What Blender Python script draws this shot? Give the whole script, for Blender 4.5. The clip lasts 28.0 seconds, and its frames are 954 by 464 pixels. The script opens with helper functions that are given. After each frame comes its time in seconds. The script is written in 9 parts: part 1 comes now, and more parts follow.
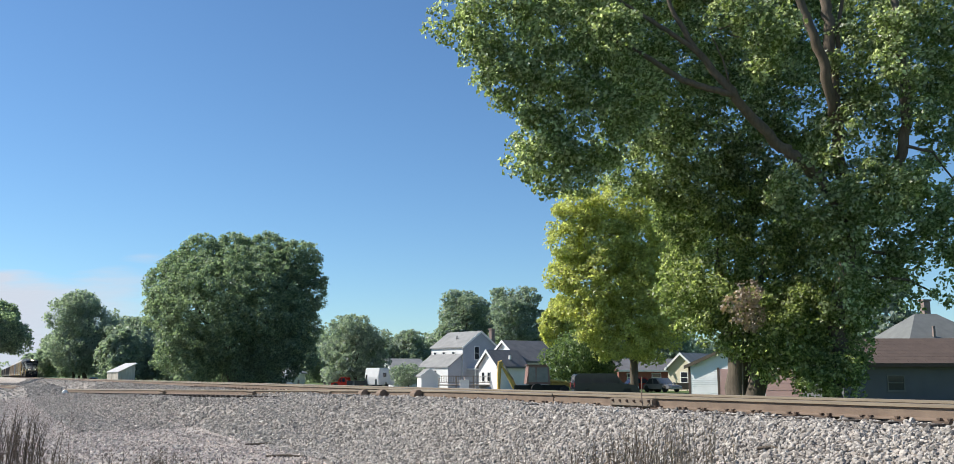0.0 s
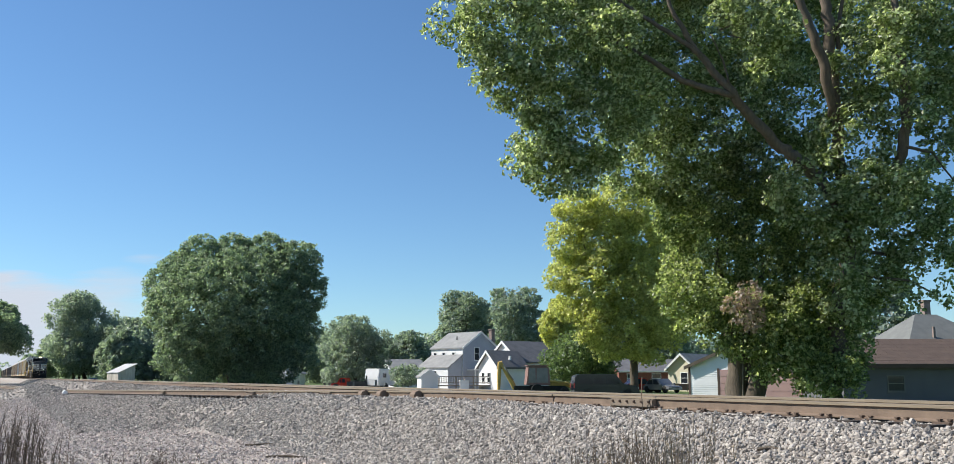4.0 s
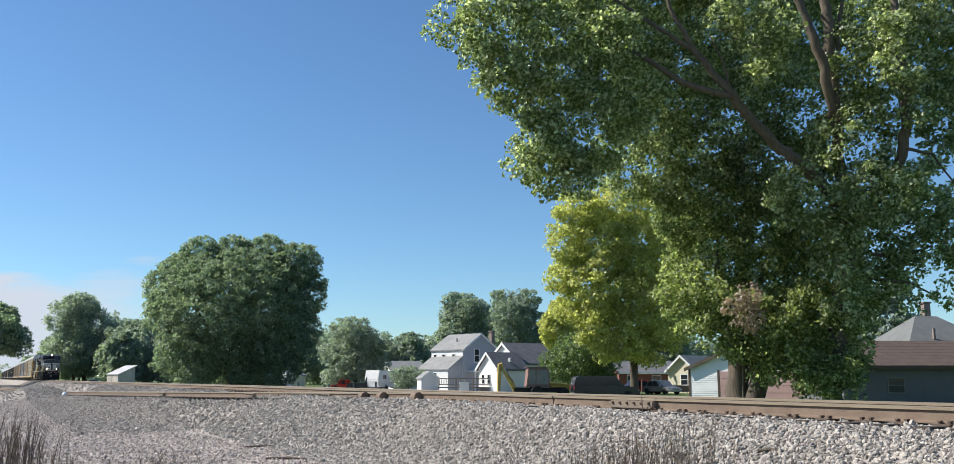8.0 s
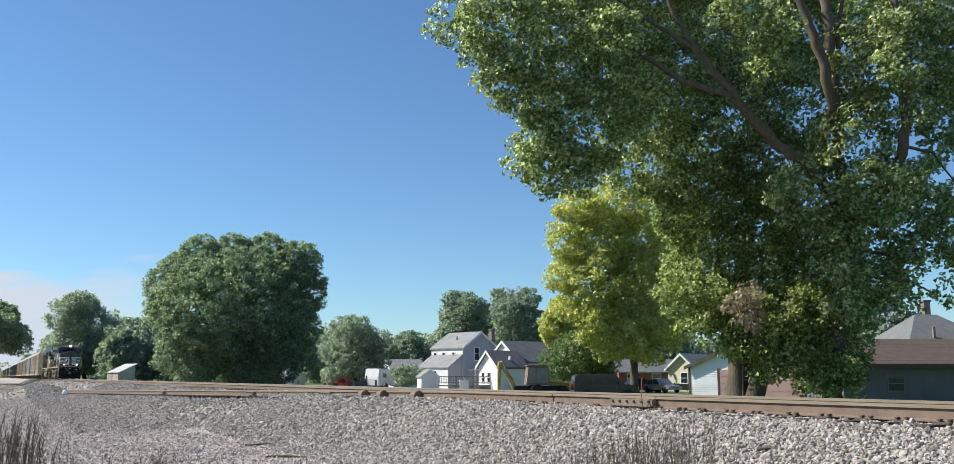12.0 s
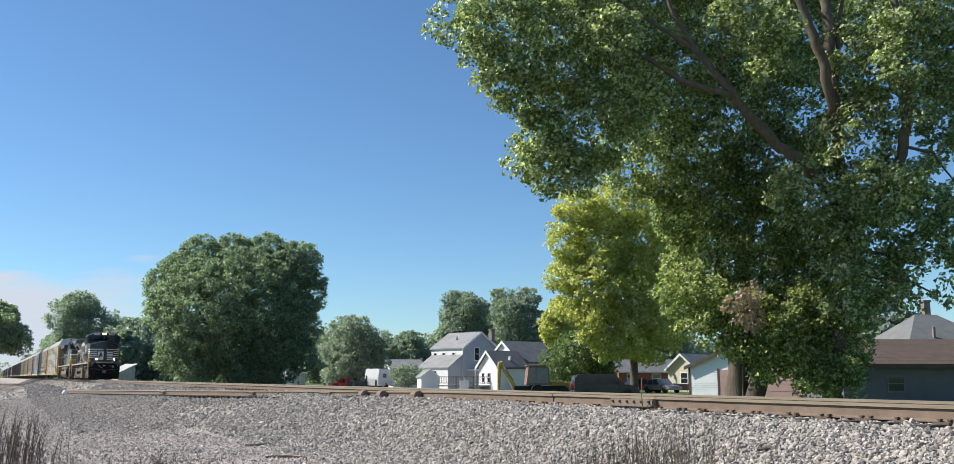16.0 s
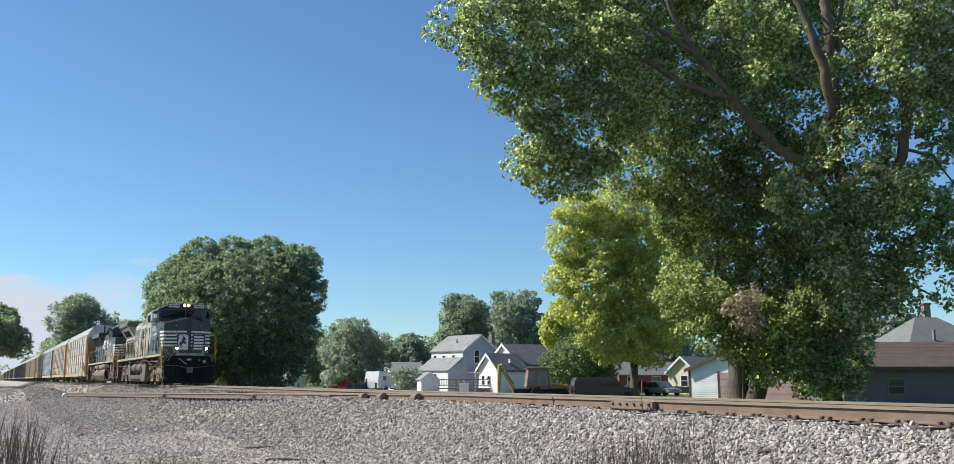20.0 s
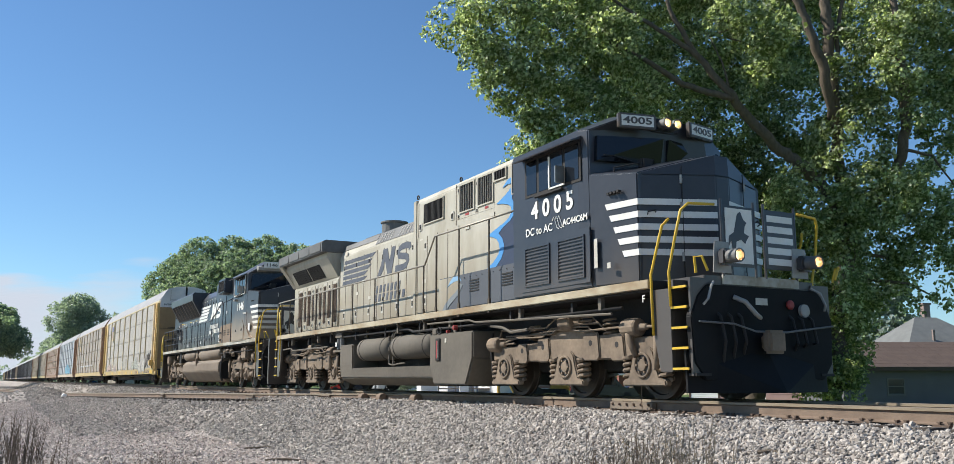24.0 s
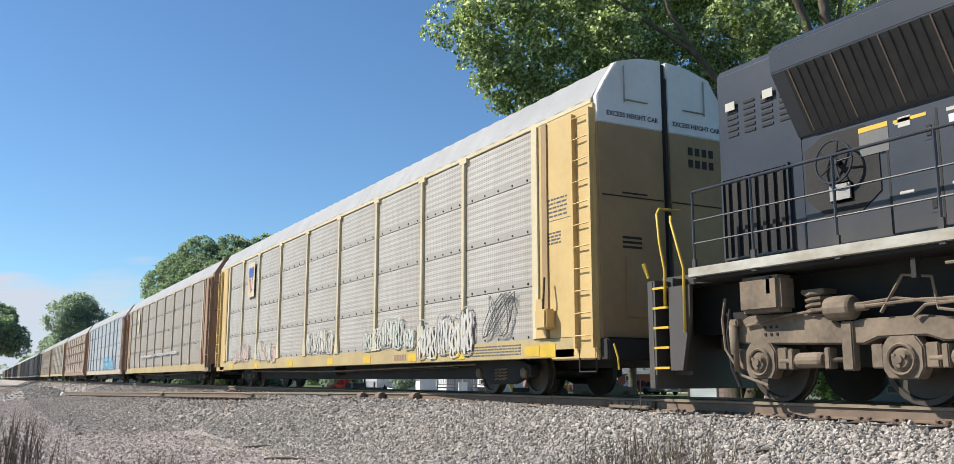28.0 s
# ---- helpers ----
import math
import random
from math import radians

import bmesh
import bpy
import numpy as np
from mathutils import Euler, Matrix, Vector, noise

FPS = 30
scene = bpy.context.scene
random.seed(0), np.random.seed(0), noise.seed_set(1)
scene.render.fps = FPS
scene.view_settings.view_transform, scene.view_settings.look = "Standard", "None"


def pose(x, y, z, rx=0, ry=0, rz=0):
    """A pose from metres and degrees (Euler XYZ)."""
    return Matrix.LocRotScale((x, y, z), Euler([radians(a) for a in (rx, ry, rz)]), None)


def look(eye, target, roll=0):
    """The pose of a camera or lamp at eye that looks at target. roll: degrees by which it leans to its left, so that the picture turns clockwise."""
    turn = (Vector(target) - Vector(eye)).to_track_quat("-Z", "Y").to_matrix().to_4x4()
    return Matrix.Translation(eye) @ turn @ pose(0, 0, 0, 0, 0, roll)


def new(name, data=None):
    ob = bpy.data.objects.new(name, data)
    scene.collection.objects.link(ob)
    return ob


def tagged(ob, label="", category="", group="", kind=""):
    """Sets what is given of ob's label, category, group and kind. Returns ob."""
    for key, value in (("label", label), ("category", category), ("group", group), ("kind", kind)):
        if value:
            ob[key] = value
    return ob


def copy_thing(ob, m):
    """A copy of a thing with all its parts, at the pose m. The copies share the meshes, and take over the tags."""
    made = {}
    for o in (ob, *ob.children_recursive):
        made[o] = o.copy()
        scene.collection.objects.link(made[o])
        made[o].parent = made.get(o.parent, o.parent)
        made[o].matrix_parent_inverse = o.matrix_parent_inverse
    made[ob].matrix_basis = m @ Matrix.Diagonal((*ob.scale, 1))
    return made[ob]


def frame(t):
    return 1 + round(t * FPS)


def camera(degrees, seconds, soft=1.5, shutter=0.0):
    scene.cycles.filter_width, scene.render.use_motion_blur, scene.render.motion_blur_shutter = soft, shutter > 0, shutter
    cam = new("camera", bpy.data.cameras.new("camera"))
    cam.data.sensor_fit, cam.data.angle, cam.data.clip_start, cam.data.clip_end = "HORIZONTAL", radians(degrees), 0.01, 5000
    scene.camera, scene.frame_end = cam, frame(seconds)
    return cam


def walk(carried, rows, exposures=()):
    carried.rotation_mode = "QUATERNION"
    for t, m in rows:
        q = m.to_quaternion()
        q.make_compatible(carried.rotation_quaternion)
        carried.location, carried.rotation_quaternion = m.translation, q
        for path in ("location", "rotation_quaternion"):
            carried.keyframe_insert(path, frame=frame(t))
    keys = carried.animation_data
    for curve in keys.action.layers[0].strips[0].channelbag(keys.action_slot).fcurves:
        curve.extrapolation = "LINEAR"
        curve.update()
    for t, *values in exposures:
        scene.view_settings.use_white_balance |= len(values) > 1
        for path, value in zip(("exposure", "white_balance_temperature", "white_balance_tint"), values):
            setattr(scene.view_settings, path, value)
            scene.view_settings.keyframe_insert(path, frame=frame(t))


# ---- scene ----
import collections

# Plan: the track runs along X, the train goes towards +X; the viewer stands at the origin, 10 m from the track's centre line.
RAIL = 1.2          # top of the rails over the yard
TRACK = 10.04       # centre line of the main track
EYE = (0.0, 0.0, 1.505)
TURN = 28.727       # between the line of sight and the track, degrees
SPEED = 10.8        # of the train, m/s
cam = camera(56.8, 28.0, soft=0.75)


def aim(rise, swing):
    a, b = radians(rise), radians(TURN + swing)
    way = Vector((-math.cos(b) * math.cos(a), math.sin(b) * math.cos(a), math.sin(a)))
    return look(EYE, Vector(EYE) + way * 10)


# the phone is held by hand: seconds, tilt up in degrees, swing to the left in hundredths of a degree
HOLD = ((0, 9.29, 9), (0.5, 9.32, 9), (1, 9.33, 9), (1.5, 9.29, 9), (2, 9.22, 9), (2.5, 9.22, 9), (3, 9.27, 9), (3.5, 9.33, 9),
        (5.5, 9.33, 9), (6, 9.29, 9), (6.5, 9.32, 9), (7, 9.33, 9), (7.5, 9.40, 9), (8, 9.44, 9), (8.5, 9.51, 9), (9, 9.45, 9),
        (9.5, 9.44, 9), (10, 9.44, 9), (10.5, 9.44, 9), (11, 9.39, 9), (11.5, 9.39, 9), (12, 9.33, 9), (12.5, 9.33, 9),
        (14.5, 9.28, 9), (15, 9.33, 9), (15.5, 9.39, 9), (16, 9.34, 9), (16.5, 9.34, 9), (17, 9.39, 9), (17.5, 9.41, 9),
        (18, 9.45, 9), (18.5, 9.49, 9), (19, 9.45, 9), (19.5, 9.45, 9), (20, 9.51, 9), (20.5, 9.46, 9), (21, 9.46, 9),
        (21.5, 9.51, 9), (23.5, 9.48, 8), (24, 9.52, 7), (24.5, 9.52, 7), (25, 9.48, 7), (25.5, 9.50, 6), (26, 9.45, 5),
        (26.5, 9.43, 5), (27, 9.43, 4), (27.5, 9.42, 3), (28, 9.45, 0))
walk(cam, [(t, aim(up, left / -100)) for t, up, left in HOLD])

# ---- sky and sun ----
world = bpy.data.worlds.new("sky")
scene.world = world
world.use_nodes = True
wn = world.node_tree
sky = wn.nodes.new("ShaderNodeTexSky")
sky.sky_type, sky.sun_disc = "NISHITA", False
sky.sun_elevation, sky.sun_rotation = radians(42), radians(219.7)
sky.air_density, sky.dust_density, sky.ozone_density = 1.0, 0.05, 2.2
tint = wn.nodes.new("ShaderNodeMix")
tint.data_type, tint.blend_type = "RGBA", "MULTIPLY"
tint.inputs[0].default_value, tint.inputs[7].default_value = 1.0, (0.755, 1.0, 1.19, 1)
wn.links.new(sky.outputs[0], tint.inputs[6]), wn.links.new(tint.outputs[2], wn.nodes["Background"].inputs[0])
wn.nodes["Background"].inputs[1].default_value = 0.080
sun = new("sun", bpy.data.lights.new("sun", "SUN"))
sun.data.energy, sun.data.angle, sun.data.color = 5.0, radians(0.5), (1.0, 0.955, 0.88)
sun.matrix_world = look((0, 0, 60), (0.64 * 60, 0.77 * 60, 60 - 0.90 * 60))
scene.view_settings.exposure = 0.47


# ---- materials ----
def surf(name, one, two=None, scale=3.0, rough=0.7, metal=0.0, bump=0.15, fine=40.0, contrast=1.0, vary=0.0, island=False, spec=0.4, stretch=(1, 1, 1)):
    """A surface of two tones at a coarse and a fine scale, with relief."""
    m = bpy.data.materials.new(name)
    m.use_nodes = True
    n, l = m.node_tree.nodes, m.node_tree.links
    b = n["Principled BSDF"]
    b.inputs["Roughness"].default_value, b.inputs["Metallic"].default_value = rough, metal
    b.inputs["Specular IOR Level"].default_value = spec
    two = two or tuple(c * 0.72 for c in one)
    tc, mp = n.new("ShaderNodeTexCoord"), n.new("ShaderNodeMapping")
    mp.inputs["Scale"].default_value = stretch
    l.new(tc.outputs["Object"], mp.inputs["Vector"])
    a, c = n.new("ShaderNodeTexNoise"), n.new("ShaderNodeTexNoise")
    a.inputs["Scale"].default_value, a.inputs["Detail"].default_value = scale, 5
    c.inputs["Scale"].default_value, c.inputs["Detail"].default_value = fine, 3
    for x in (a, c):
        l.new(mp.outputs[0], x.inputs["Vector"])
    mix = n.new("ShaderNodeMath")
    mix.operation = "MULTIPLY_ADD"
    mix.inputs[1].default_value = 0.35
    l.new(c.outputs[0], mix.inputs[0]), l.new(a.outputs[0], mix.inputs[2])
    ramp = n.new("ShaderNodeMapRange")
    w = 0.28 / contrast
    ramp.inputs[1].default_value, ramp.inputs[2].default_value = 0.68 - w, 0.68 + w
    l.new(mix.outputs[0], ramp.inputs[0])
    col = n.new("ShaderNodeMix")
    col.data_type = "RGBA"
    col.inputs[6].default_value, col.inputs[7].default_value = (*one, 1), (*two, 1)
    l.new(ramp.outputs[0], col.inputs[0])
    out = col.outputs[2]
    if vary:
        rnd = n.new("ShaderNodeNewGeometry" if island else "ShaderNodeObjectInfo")
        hsv = n.new("ShaderNodeHueSaturation")
        val = n.new("ShaderNodeMapRange")
        val.inputs[3].default_value, val.inputs[4].default_value = 1 - vary, 1 + vary
        l.new(rnd.outputs["Random Per Island" if island else "Random"], val.inputs[0])
        l.new(val.outputs[0], hsv.inputs["Value"]), l.new(out, hsv.inputs["Color"])
        out = hsv.outputs[0]
    l.new(out, b.inputs["Base Color"])
    if bump:
        bp = n.new("ShaderNodeBump")
        bp.inputs["Strength"].default_value, bp.inputs["Distance"].default_value = bump, 0.02
        l.new(c.outputs[0], bp.inputs["Height"]), l.new(bp.outputs[0], b.inputs["Normal"])
    return m


def dusted(m, color, low, high, most, spread=0.5):
    """Road dust thrown up on a vehicle's side: thickest at the sill (low, high: metres over the rail), with uneven streaks."""
    n, l = m.node_tree.nodes, m.node_tree.links
    b = n["Principled BSDF"]
    old = b.inputs["Base Color"].links[0].from_socket
    tc, sep, nz, ad, mr, mx = n.new("ShaderNodeTexCoord"), n.new("ShaderNodeSeparateXYZ"), n.new("ShaderNodeTexNoise"), n.new("ShaderNodeMath"), n.new("ShaderNodeMapRange"), n.new("ShaderNodeMix")
    mp = n.new("ShaderNodeMapping")
    mp.inputs["Scale"].default_value = (1, 1, 0.3)
    nz.inputs["Scale"].default_value, nz.inputs["Detail"].default_value = 2.2, 6
    ad.operation = "MULTIPLY_ADD"
    ad.inputs[1].default_value = -2 * spread
    l.new(tc.outputs["Object"], sep.inputs[0]), l.new(tc.outputs["Object"], mp.inputs[0]), l.new(mp.outputs[0], nz.inputs["Vector"])
    l.new(nz.outputs[0], ad.inputs[0]), l.new(sep.outputs[2], ad.inputs[2])
    mr.inputs[1].default_value, mr.inputs[2].default_value, mr.inputs[3].default_value, mr.inputs[4].default_value = low - spread, high - spread, most, 0.0
    l.new(ad.outputs[0], mr.inputs[0])
    mx.data_type = "RGBA"
    mx.inputs[7].default_value = (*color, 1)
    l.new(mr.outputs[0], mx.inputs[0]), l.new(old, mx.inputs[6]), l.new(mx.outputs[2], b.inputs["Base Color"])


def leafy(name, dark, light, through_light=0.5, share=(0.0, 1.0)):
    m = bpy.data.materials.new(name)
    m.use_nodes = True
    n, l = m.node_tree.nodes, m.node_tree.links
    b, o = n["Principled BSDF"], n["Material Output"]
    g, r = n.new("ShaderNodeNewGeometry"), n.new("ShaderNodeMix")
    r.data_type = "RGBA"
    r.inputs[6].default_value, r.inputs[7].default_value = (*dark, 1), (*light, 1)
    k = n.new("ShaderNodeMapRange")   # how many leaves show the pale side
    k.inputs[1].default_value, k.inputs[2].default_value = share
    l.new(g.outputs["Random Per Island"], k.inputs[0]), l.new(k.outputs[0], r.inputs[0])
    l.new(r.outputs[2], b.inputs["Base Color"])
    b.inputs["Roughness"].default_value, b.inputs["Specular IOR Level"].default_value = 0.4, 0.6
    t, mx = n.new("ShaderNodeBsdfTranslucent"), n.new("ShaderNodeMixShader")
    warm = n.new("ShaderNodeMix")
    warm.data_type, warm.blend_type = "RGBA", "MULTIPLY"
    warm.inputs[0].default_value, warm.inputs[7].default_value = 1.0, (1.35, 1.45, 0.85, 1)
    l.new(r.outputs[2], warm.inputs[6]), l.new(warm.outputs[2], t.inputs[0])
    mx.inputs[0].default_value = through_light
    l.new(b.outputs[0], mx.inputs[1]), l.new(t.outputs[0], mx.inputs[2]), l.new(mx.outputs[0], o.inputs[0])
    return m


def glow(name, color, power):
    m = bpy.data.materials.new(name)
    m.use_nodes = True
    b = m.node_tree.nodes["Principled BSDF"]
    b.inputs["Base Color"].default_value = (*color, 1)
    b.inputs["Emission Color"].default_value, b.inputs["Emission Strength"].default_value = (*color, 1), power
    return m


def pane_glass(name, tint, rough=0.05):
    m = surf(name, tint, tuple(c * 0.8 for c in tint), 1.0, rough, 0.0, 0.0, 8.0, spec=0.45)
    return m


M = dict(
    grass=surf("grass", (0.09, 0.13, 0.03), (0.05, 0.085, 0.02), 0.5, 0.9, fine=25, bump=0.5),
    dirt=surf("gravel_bed", (0.40, 0.355, 0.31), (0.22, 0.19, 0.165), 0.7, 0.95, fine=28, bump=1.0, contrast=1.4),
    lot_stone=surf("tan_gravel", (0.60, 0.51, 0.45), (0.37, 0.31, 0.27), 9, 0.9, fine=60, vary=0.6, island=True, bump=0.3),
    stone=surf("crushed_stone", (0.42, 0.378, 0.33), (0.26, 0.23, 0.198), 9, 0.9, fine=60, vary=0.55, island=True, bump=0.3),
    rail_rust=surf("rusty_rail", (0.225, 0.162, 0.116), (0.15, 0.106, 0.076), 5, 0.85, 0.0, fine=60, bump=0.25),
    rail_side=surf("dusty_rail_head", (0.30, 0.24, 0.165), (0.20, 0.158, 0.108), 4, 0.75, 0.0, fine=60, bump=0.15, stretch=(0.3, 3, 3)),
    spike_iron=surf("dark_spike_iron", (0.14, 0.095, 0.068), (0.085, 0.06, 0.045), 8, 0.85, fine=60),
    rail_top=surf("worn_rail_top", (0.34, 0.29, 0.22), (0.22, 0.17, 0.12), 3, 0.42, 0.6, fine=50, bump=0.05, stretch=(0.15, 4, 1)),
    tie=surf("weathered_tie", (0.10, 0.08, 0.065), (0.05, 0.042, 0.036), 4, 0.95, fine=45, bump=0.6, vary=0.25, stretch=(6, 0.6, 6)),
    bark=surf("bark", (0.155, 0.122, 0.09), (0.075, 0.06, 0.045), 3.0, 0.95, fine=14, bump=1.0, stretch=(3, 3, 0.5)),
    weed=surf("dry_weed", (0.24, 0.18, 0.125), (0.11, 0.085, 0.062), 6, 0.9, fine=40, vary=0.35, island=True),
    tanweed=surf("tan_weed", (0.36, 0.29, 0.20), (0.19, 0.15, 0.10), 6, 0.9, fine=40, vary=0.35, island=True),
    greenweed=surf("green_weed", (0.19, 0.18, 0.085), (0.11, 0.105, 0.05), 6, 0.9, fine=40, vary=0.35, island=True),
    leaf_big=leafy("silver_maple_leaves", (0.15, 0.19, 0.075), (0.64, 0.67, 0.50), 0.6, (0.40, 0.95)),
    leaf_yellow=leafy("yellowing_leaves", (0.31, 0.33, 0.12), (0.66, 0.63, 0.30), 0.62),
    leaf_dense=leafy("dark_green_leaves", (0.12, 0.17, 0.13), (0.36, 0.43, 0.32), 0.5, (0.1, 1.0)),
    # haze of distance is put into these pale greyed leaf colours
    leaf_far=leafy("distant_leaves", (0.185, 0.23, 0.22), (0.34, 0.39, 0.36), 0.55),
    leaf_low=leafy("deep_green_leaves", (0.13, 0.17, 0.055), (0.60, 0.62, 0.34), 0.6, (0.35, 1.0)),
    leaf_bush=leafy("dark_bush_leaves", (0.06, 0.10, 0.045), (0.25, 0.32, 0.15), 0.5),
    leaf_pink=leafy("withered_leaves", (0.27, 0.19, 0.15), (0.46, 0.36, 0.30), 0.4),
    white=surf("white_siding", (0.80, 0.80, 0.79), (0.70, 0.70, 0.68), 0.8, 0.6, fine=20, bump=0.04),
    trim=surf("white_trim", (0.82, 0.82, 0.80), (0.74, 0.73, 0.70), 2, 0.5, fine=20, bump=0.02),
    grey_wall=surf("grey_siding", (0.13, 0.13, 0.135), (0.10, 0.10, 0.105), 1, 0.7, fine=20, bump=0.05),
    cream=surf("cream_siding", (0.72, 0.64, 0.46), (0.62, 0.55, 0.4), 1, 0.7, fine=20, bump=0.04),
    pink=surf("faded_pink_panel", (0.46, 0.30, 0.27), (0.38, 0.24, 0.22), 1, 0.7, fine=20, bump=0.04),
    brown=surf("brown_shingle", (0.105, 0.074, 0.058), (0.074, 0.052, 0.042), 1.5, 0.9, fine=10, bump=0.5),
    slate=surf("grey_shingle", (0.30, 0.30, 0.29), (0.20, 0.20, 0.20), 1.2, 0.9, fine=10, bump=0.5),
    dark_roof=surf("dark_shingle", (0.16, 0.16, 0.168), (0.10, 0.10, 0.108), 1.2, 0.9, fine=10, bump=0.5),
    tin=surf("pale_tin_roof", (0.62, 0.60, 0.57), (0.42, 0.38, 0.34), 1.0, 0.45, 0.5, fine=10, stretch=(1, 6, 1)),
    plank=surf("weathered_plank", (0.32, 0.27, 0.22), (0.2, 0.165, 0.13), 3, 0.9, fine=30, bump=0.4, vary=0.2, stretch=(1, 1, 0.2)),
    pale_siding=surf("pale_cream_siding", (0.72, 0.66, 0.50), (0.62, 0.56, 0.42), 1, 0.7, fine=20, bump=0.04),
    white_plank=surf("whitewashed_plank", (0.58, 0.53, 0.46), (0.36, 0.30, 0.24), 3, 0.9, fine=30, bump=0.4, vary=0.25, stretch=(1, 1, 0.2)),
    # white siding on the side away from the sun, shade put into its colour
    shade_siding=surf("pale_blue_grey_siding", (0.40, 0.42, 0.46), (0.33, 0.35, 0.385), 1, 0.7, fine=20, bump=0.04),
    dusty_glass=surf("dusty_cab_glass", (0.30, 0.27, 0.25), (0.2, 0.185, 0.175), 3, 0.3, fine=20, spec=0.4),
    old_slate=surf("old_green_grey_shingle", (0.19, 0.195, 0.185), (0.13, 0.135, 0.13), 1.2, 0.9, fine=10, bump=0.5),
    chimney_brick=surf("weathered_chimney_brick", (0.30, 0.23, 0.20), (0.18, 0.14, 0.12), 4, 0.9, fine=30, bump=0.4),
    brick=surf("red_brick", (0.26, 0.10, 0.07), (0.16, 0.065, 0.05), 4, 0.9, fine=30, bump=0.4),
    pane=pane_glass("dark_window_glass", (0.03, 0.035, 0.045)),
    concrete=surf("concrete", (0.34, 0.32, 0.29), (0.24, 0.22, 0.2), 1, 0.9, fine=25, bump=0.3),
    asphalt=surf("asphalt", (0.06, 0.06, 0.062), (0.04, 0.04, 0.042), 1, 0.9, fine=30, bump=0.4),
    car_black=surf("black_car_paint", (0.014, 0.017, 0.028), (0.018, 0.021, 0.03), 2, 0.14, 0.0, 0.0, 20, spec=0.6),
    car_red=surf("red_car_paint", (0.45, 0.03, 0.02), (0.35, 0.03, 0.02), 2, 0.2, 0.0, 0.0, 20, spec=0.6),
    car_grey=surf("grey_car_paint", (0.25, 0.26, 0.28), (0.2, 0.2, 0.22), 2, 0.2, 0.4, 0.0, 20, spec=0.6),
    car_blue=surf("blue_car_paint", (0.08, 0.18, 0.32), (0.06, 0.14, 0.26), 2, 0.2, 0.2, 0.0, 20, spec=0.6),
    tyre=surf("tyre_rubber", (0.018, 0.018, 0.018), (0.03, 0.029, 0.027), 6, 0.85, fine=40),
    rim=surf("wheel_rim", (0.45, 0.45, 0.45), (0.3, 0.3, 0.3), 6, 0.35, 0.7, fine=40),
    digger=surf("yellow_machine_paint", (0.62, 0.42, 0.12), (0.42, 0.27, 0.08), 3, 0.5, fine=20, bump=0.1),
    cabbrown=surf("faded_red_cab_paint", (0.30, 0.17, 0.14), (0.20, 0.12, 0.10), 3, 0.6, fine=20),
)


# ---- mesh helpers ----
def box(bm, x0, x1, y0, y1, z0, z1, bevel=0.0):
    v = [bm.verts.new((x, y, z)) for x in (x0, x1) for y in (y0, y1) for z in (z0, z1)]
    fs = [bm.faces.new([v[i] for i in q]) for q in ((0, 1, 3, 2), (4, 6, 7, 5), (0, 4, 5, 1), (2, 3, 7, 6), (0, 2, 6, 4), (1, 5, 7, 3))]
    if bevel:
        bmesh.ops.bevel(bm, geom=list({e for f in fs for e in f.edges}), offset=bevel, segments=2, affect="EDGES", clamp_overlap=True)
    return bm


def prism(bm, outline, along, lo, hi, bevel=0.0):
    """Extrudes a closed outline. along 'x': outline in (y, z); 'y': (x, z); 'z': (x, y)."""
    put = {"x": lambda a, b, c: (c, a, b), "y": lambda a, b, c: (a, c, b), "z": lambda a, b, c: (a, b, c)}[along]
    one, two = [bm.verts.new(put(a, b, lo)) for a, b in outline], [bm.verts.new(put(a, b, hi)) for a, b in outline]
    k = len(outline)
    fs = [bm.faces.new(one[::-1]), bm.faces.new(two)]
    fs += [bm.faces.new((one[i], one[(i + 1) % k], two[(i + 1) % k], two[i])) for i in range(k)]
    bmesh.ops.recalc_face_normals(bm, faces=fs)
    if bevel:
        bmesh.ops.bevel(bm, geom=list({e for f in fs for e in f.edges}), offset=bevel, segments=2, affect="EDGES", clamp_overlap=True)
    return bm


def tube(bm, points, radii, n=8, caps=True):
    """A round bar through points; radii: one number or one a point."""
    pts = [Vector(p) for p in points]
    if not isinstance(radii, (list, tuple)):
        radii = [radii] * len(pts)
    rings, ref = [], None
    for i, p in enumerate(pts):
        d = (pts[min(i + 1, len(pts) - 1)] - pts[max(i - 1, 0)]).normalized()
        if ref is None:
            ref = d.orthogonal().normalized()
        u = (ref - d * ref.dot(d)).normalized()
        ref, w = u, d.cross(u)
        rings.append([bm.verts.new(p + (u * math.cos(2 * math.pi * k / n) + w * math.sin(2 * math.pi * k / n)) * radii[i]) for k in range(n)])
    for a, b in zip(rings, rings[1:]):
        for k in range(n):
            bm.faces.new((a[k], a[(k + 1) % n], b[(k + 1) % n], b[k])).smooth = n > 6
    if caps:
        bm.faces.new(rings[0][::-1]), bm.faces.new(rings[-1])
    return bm


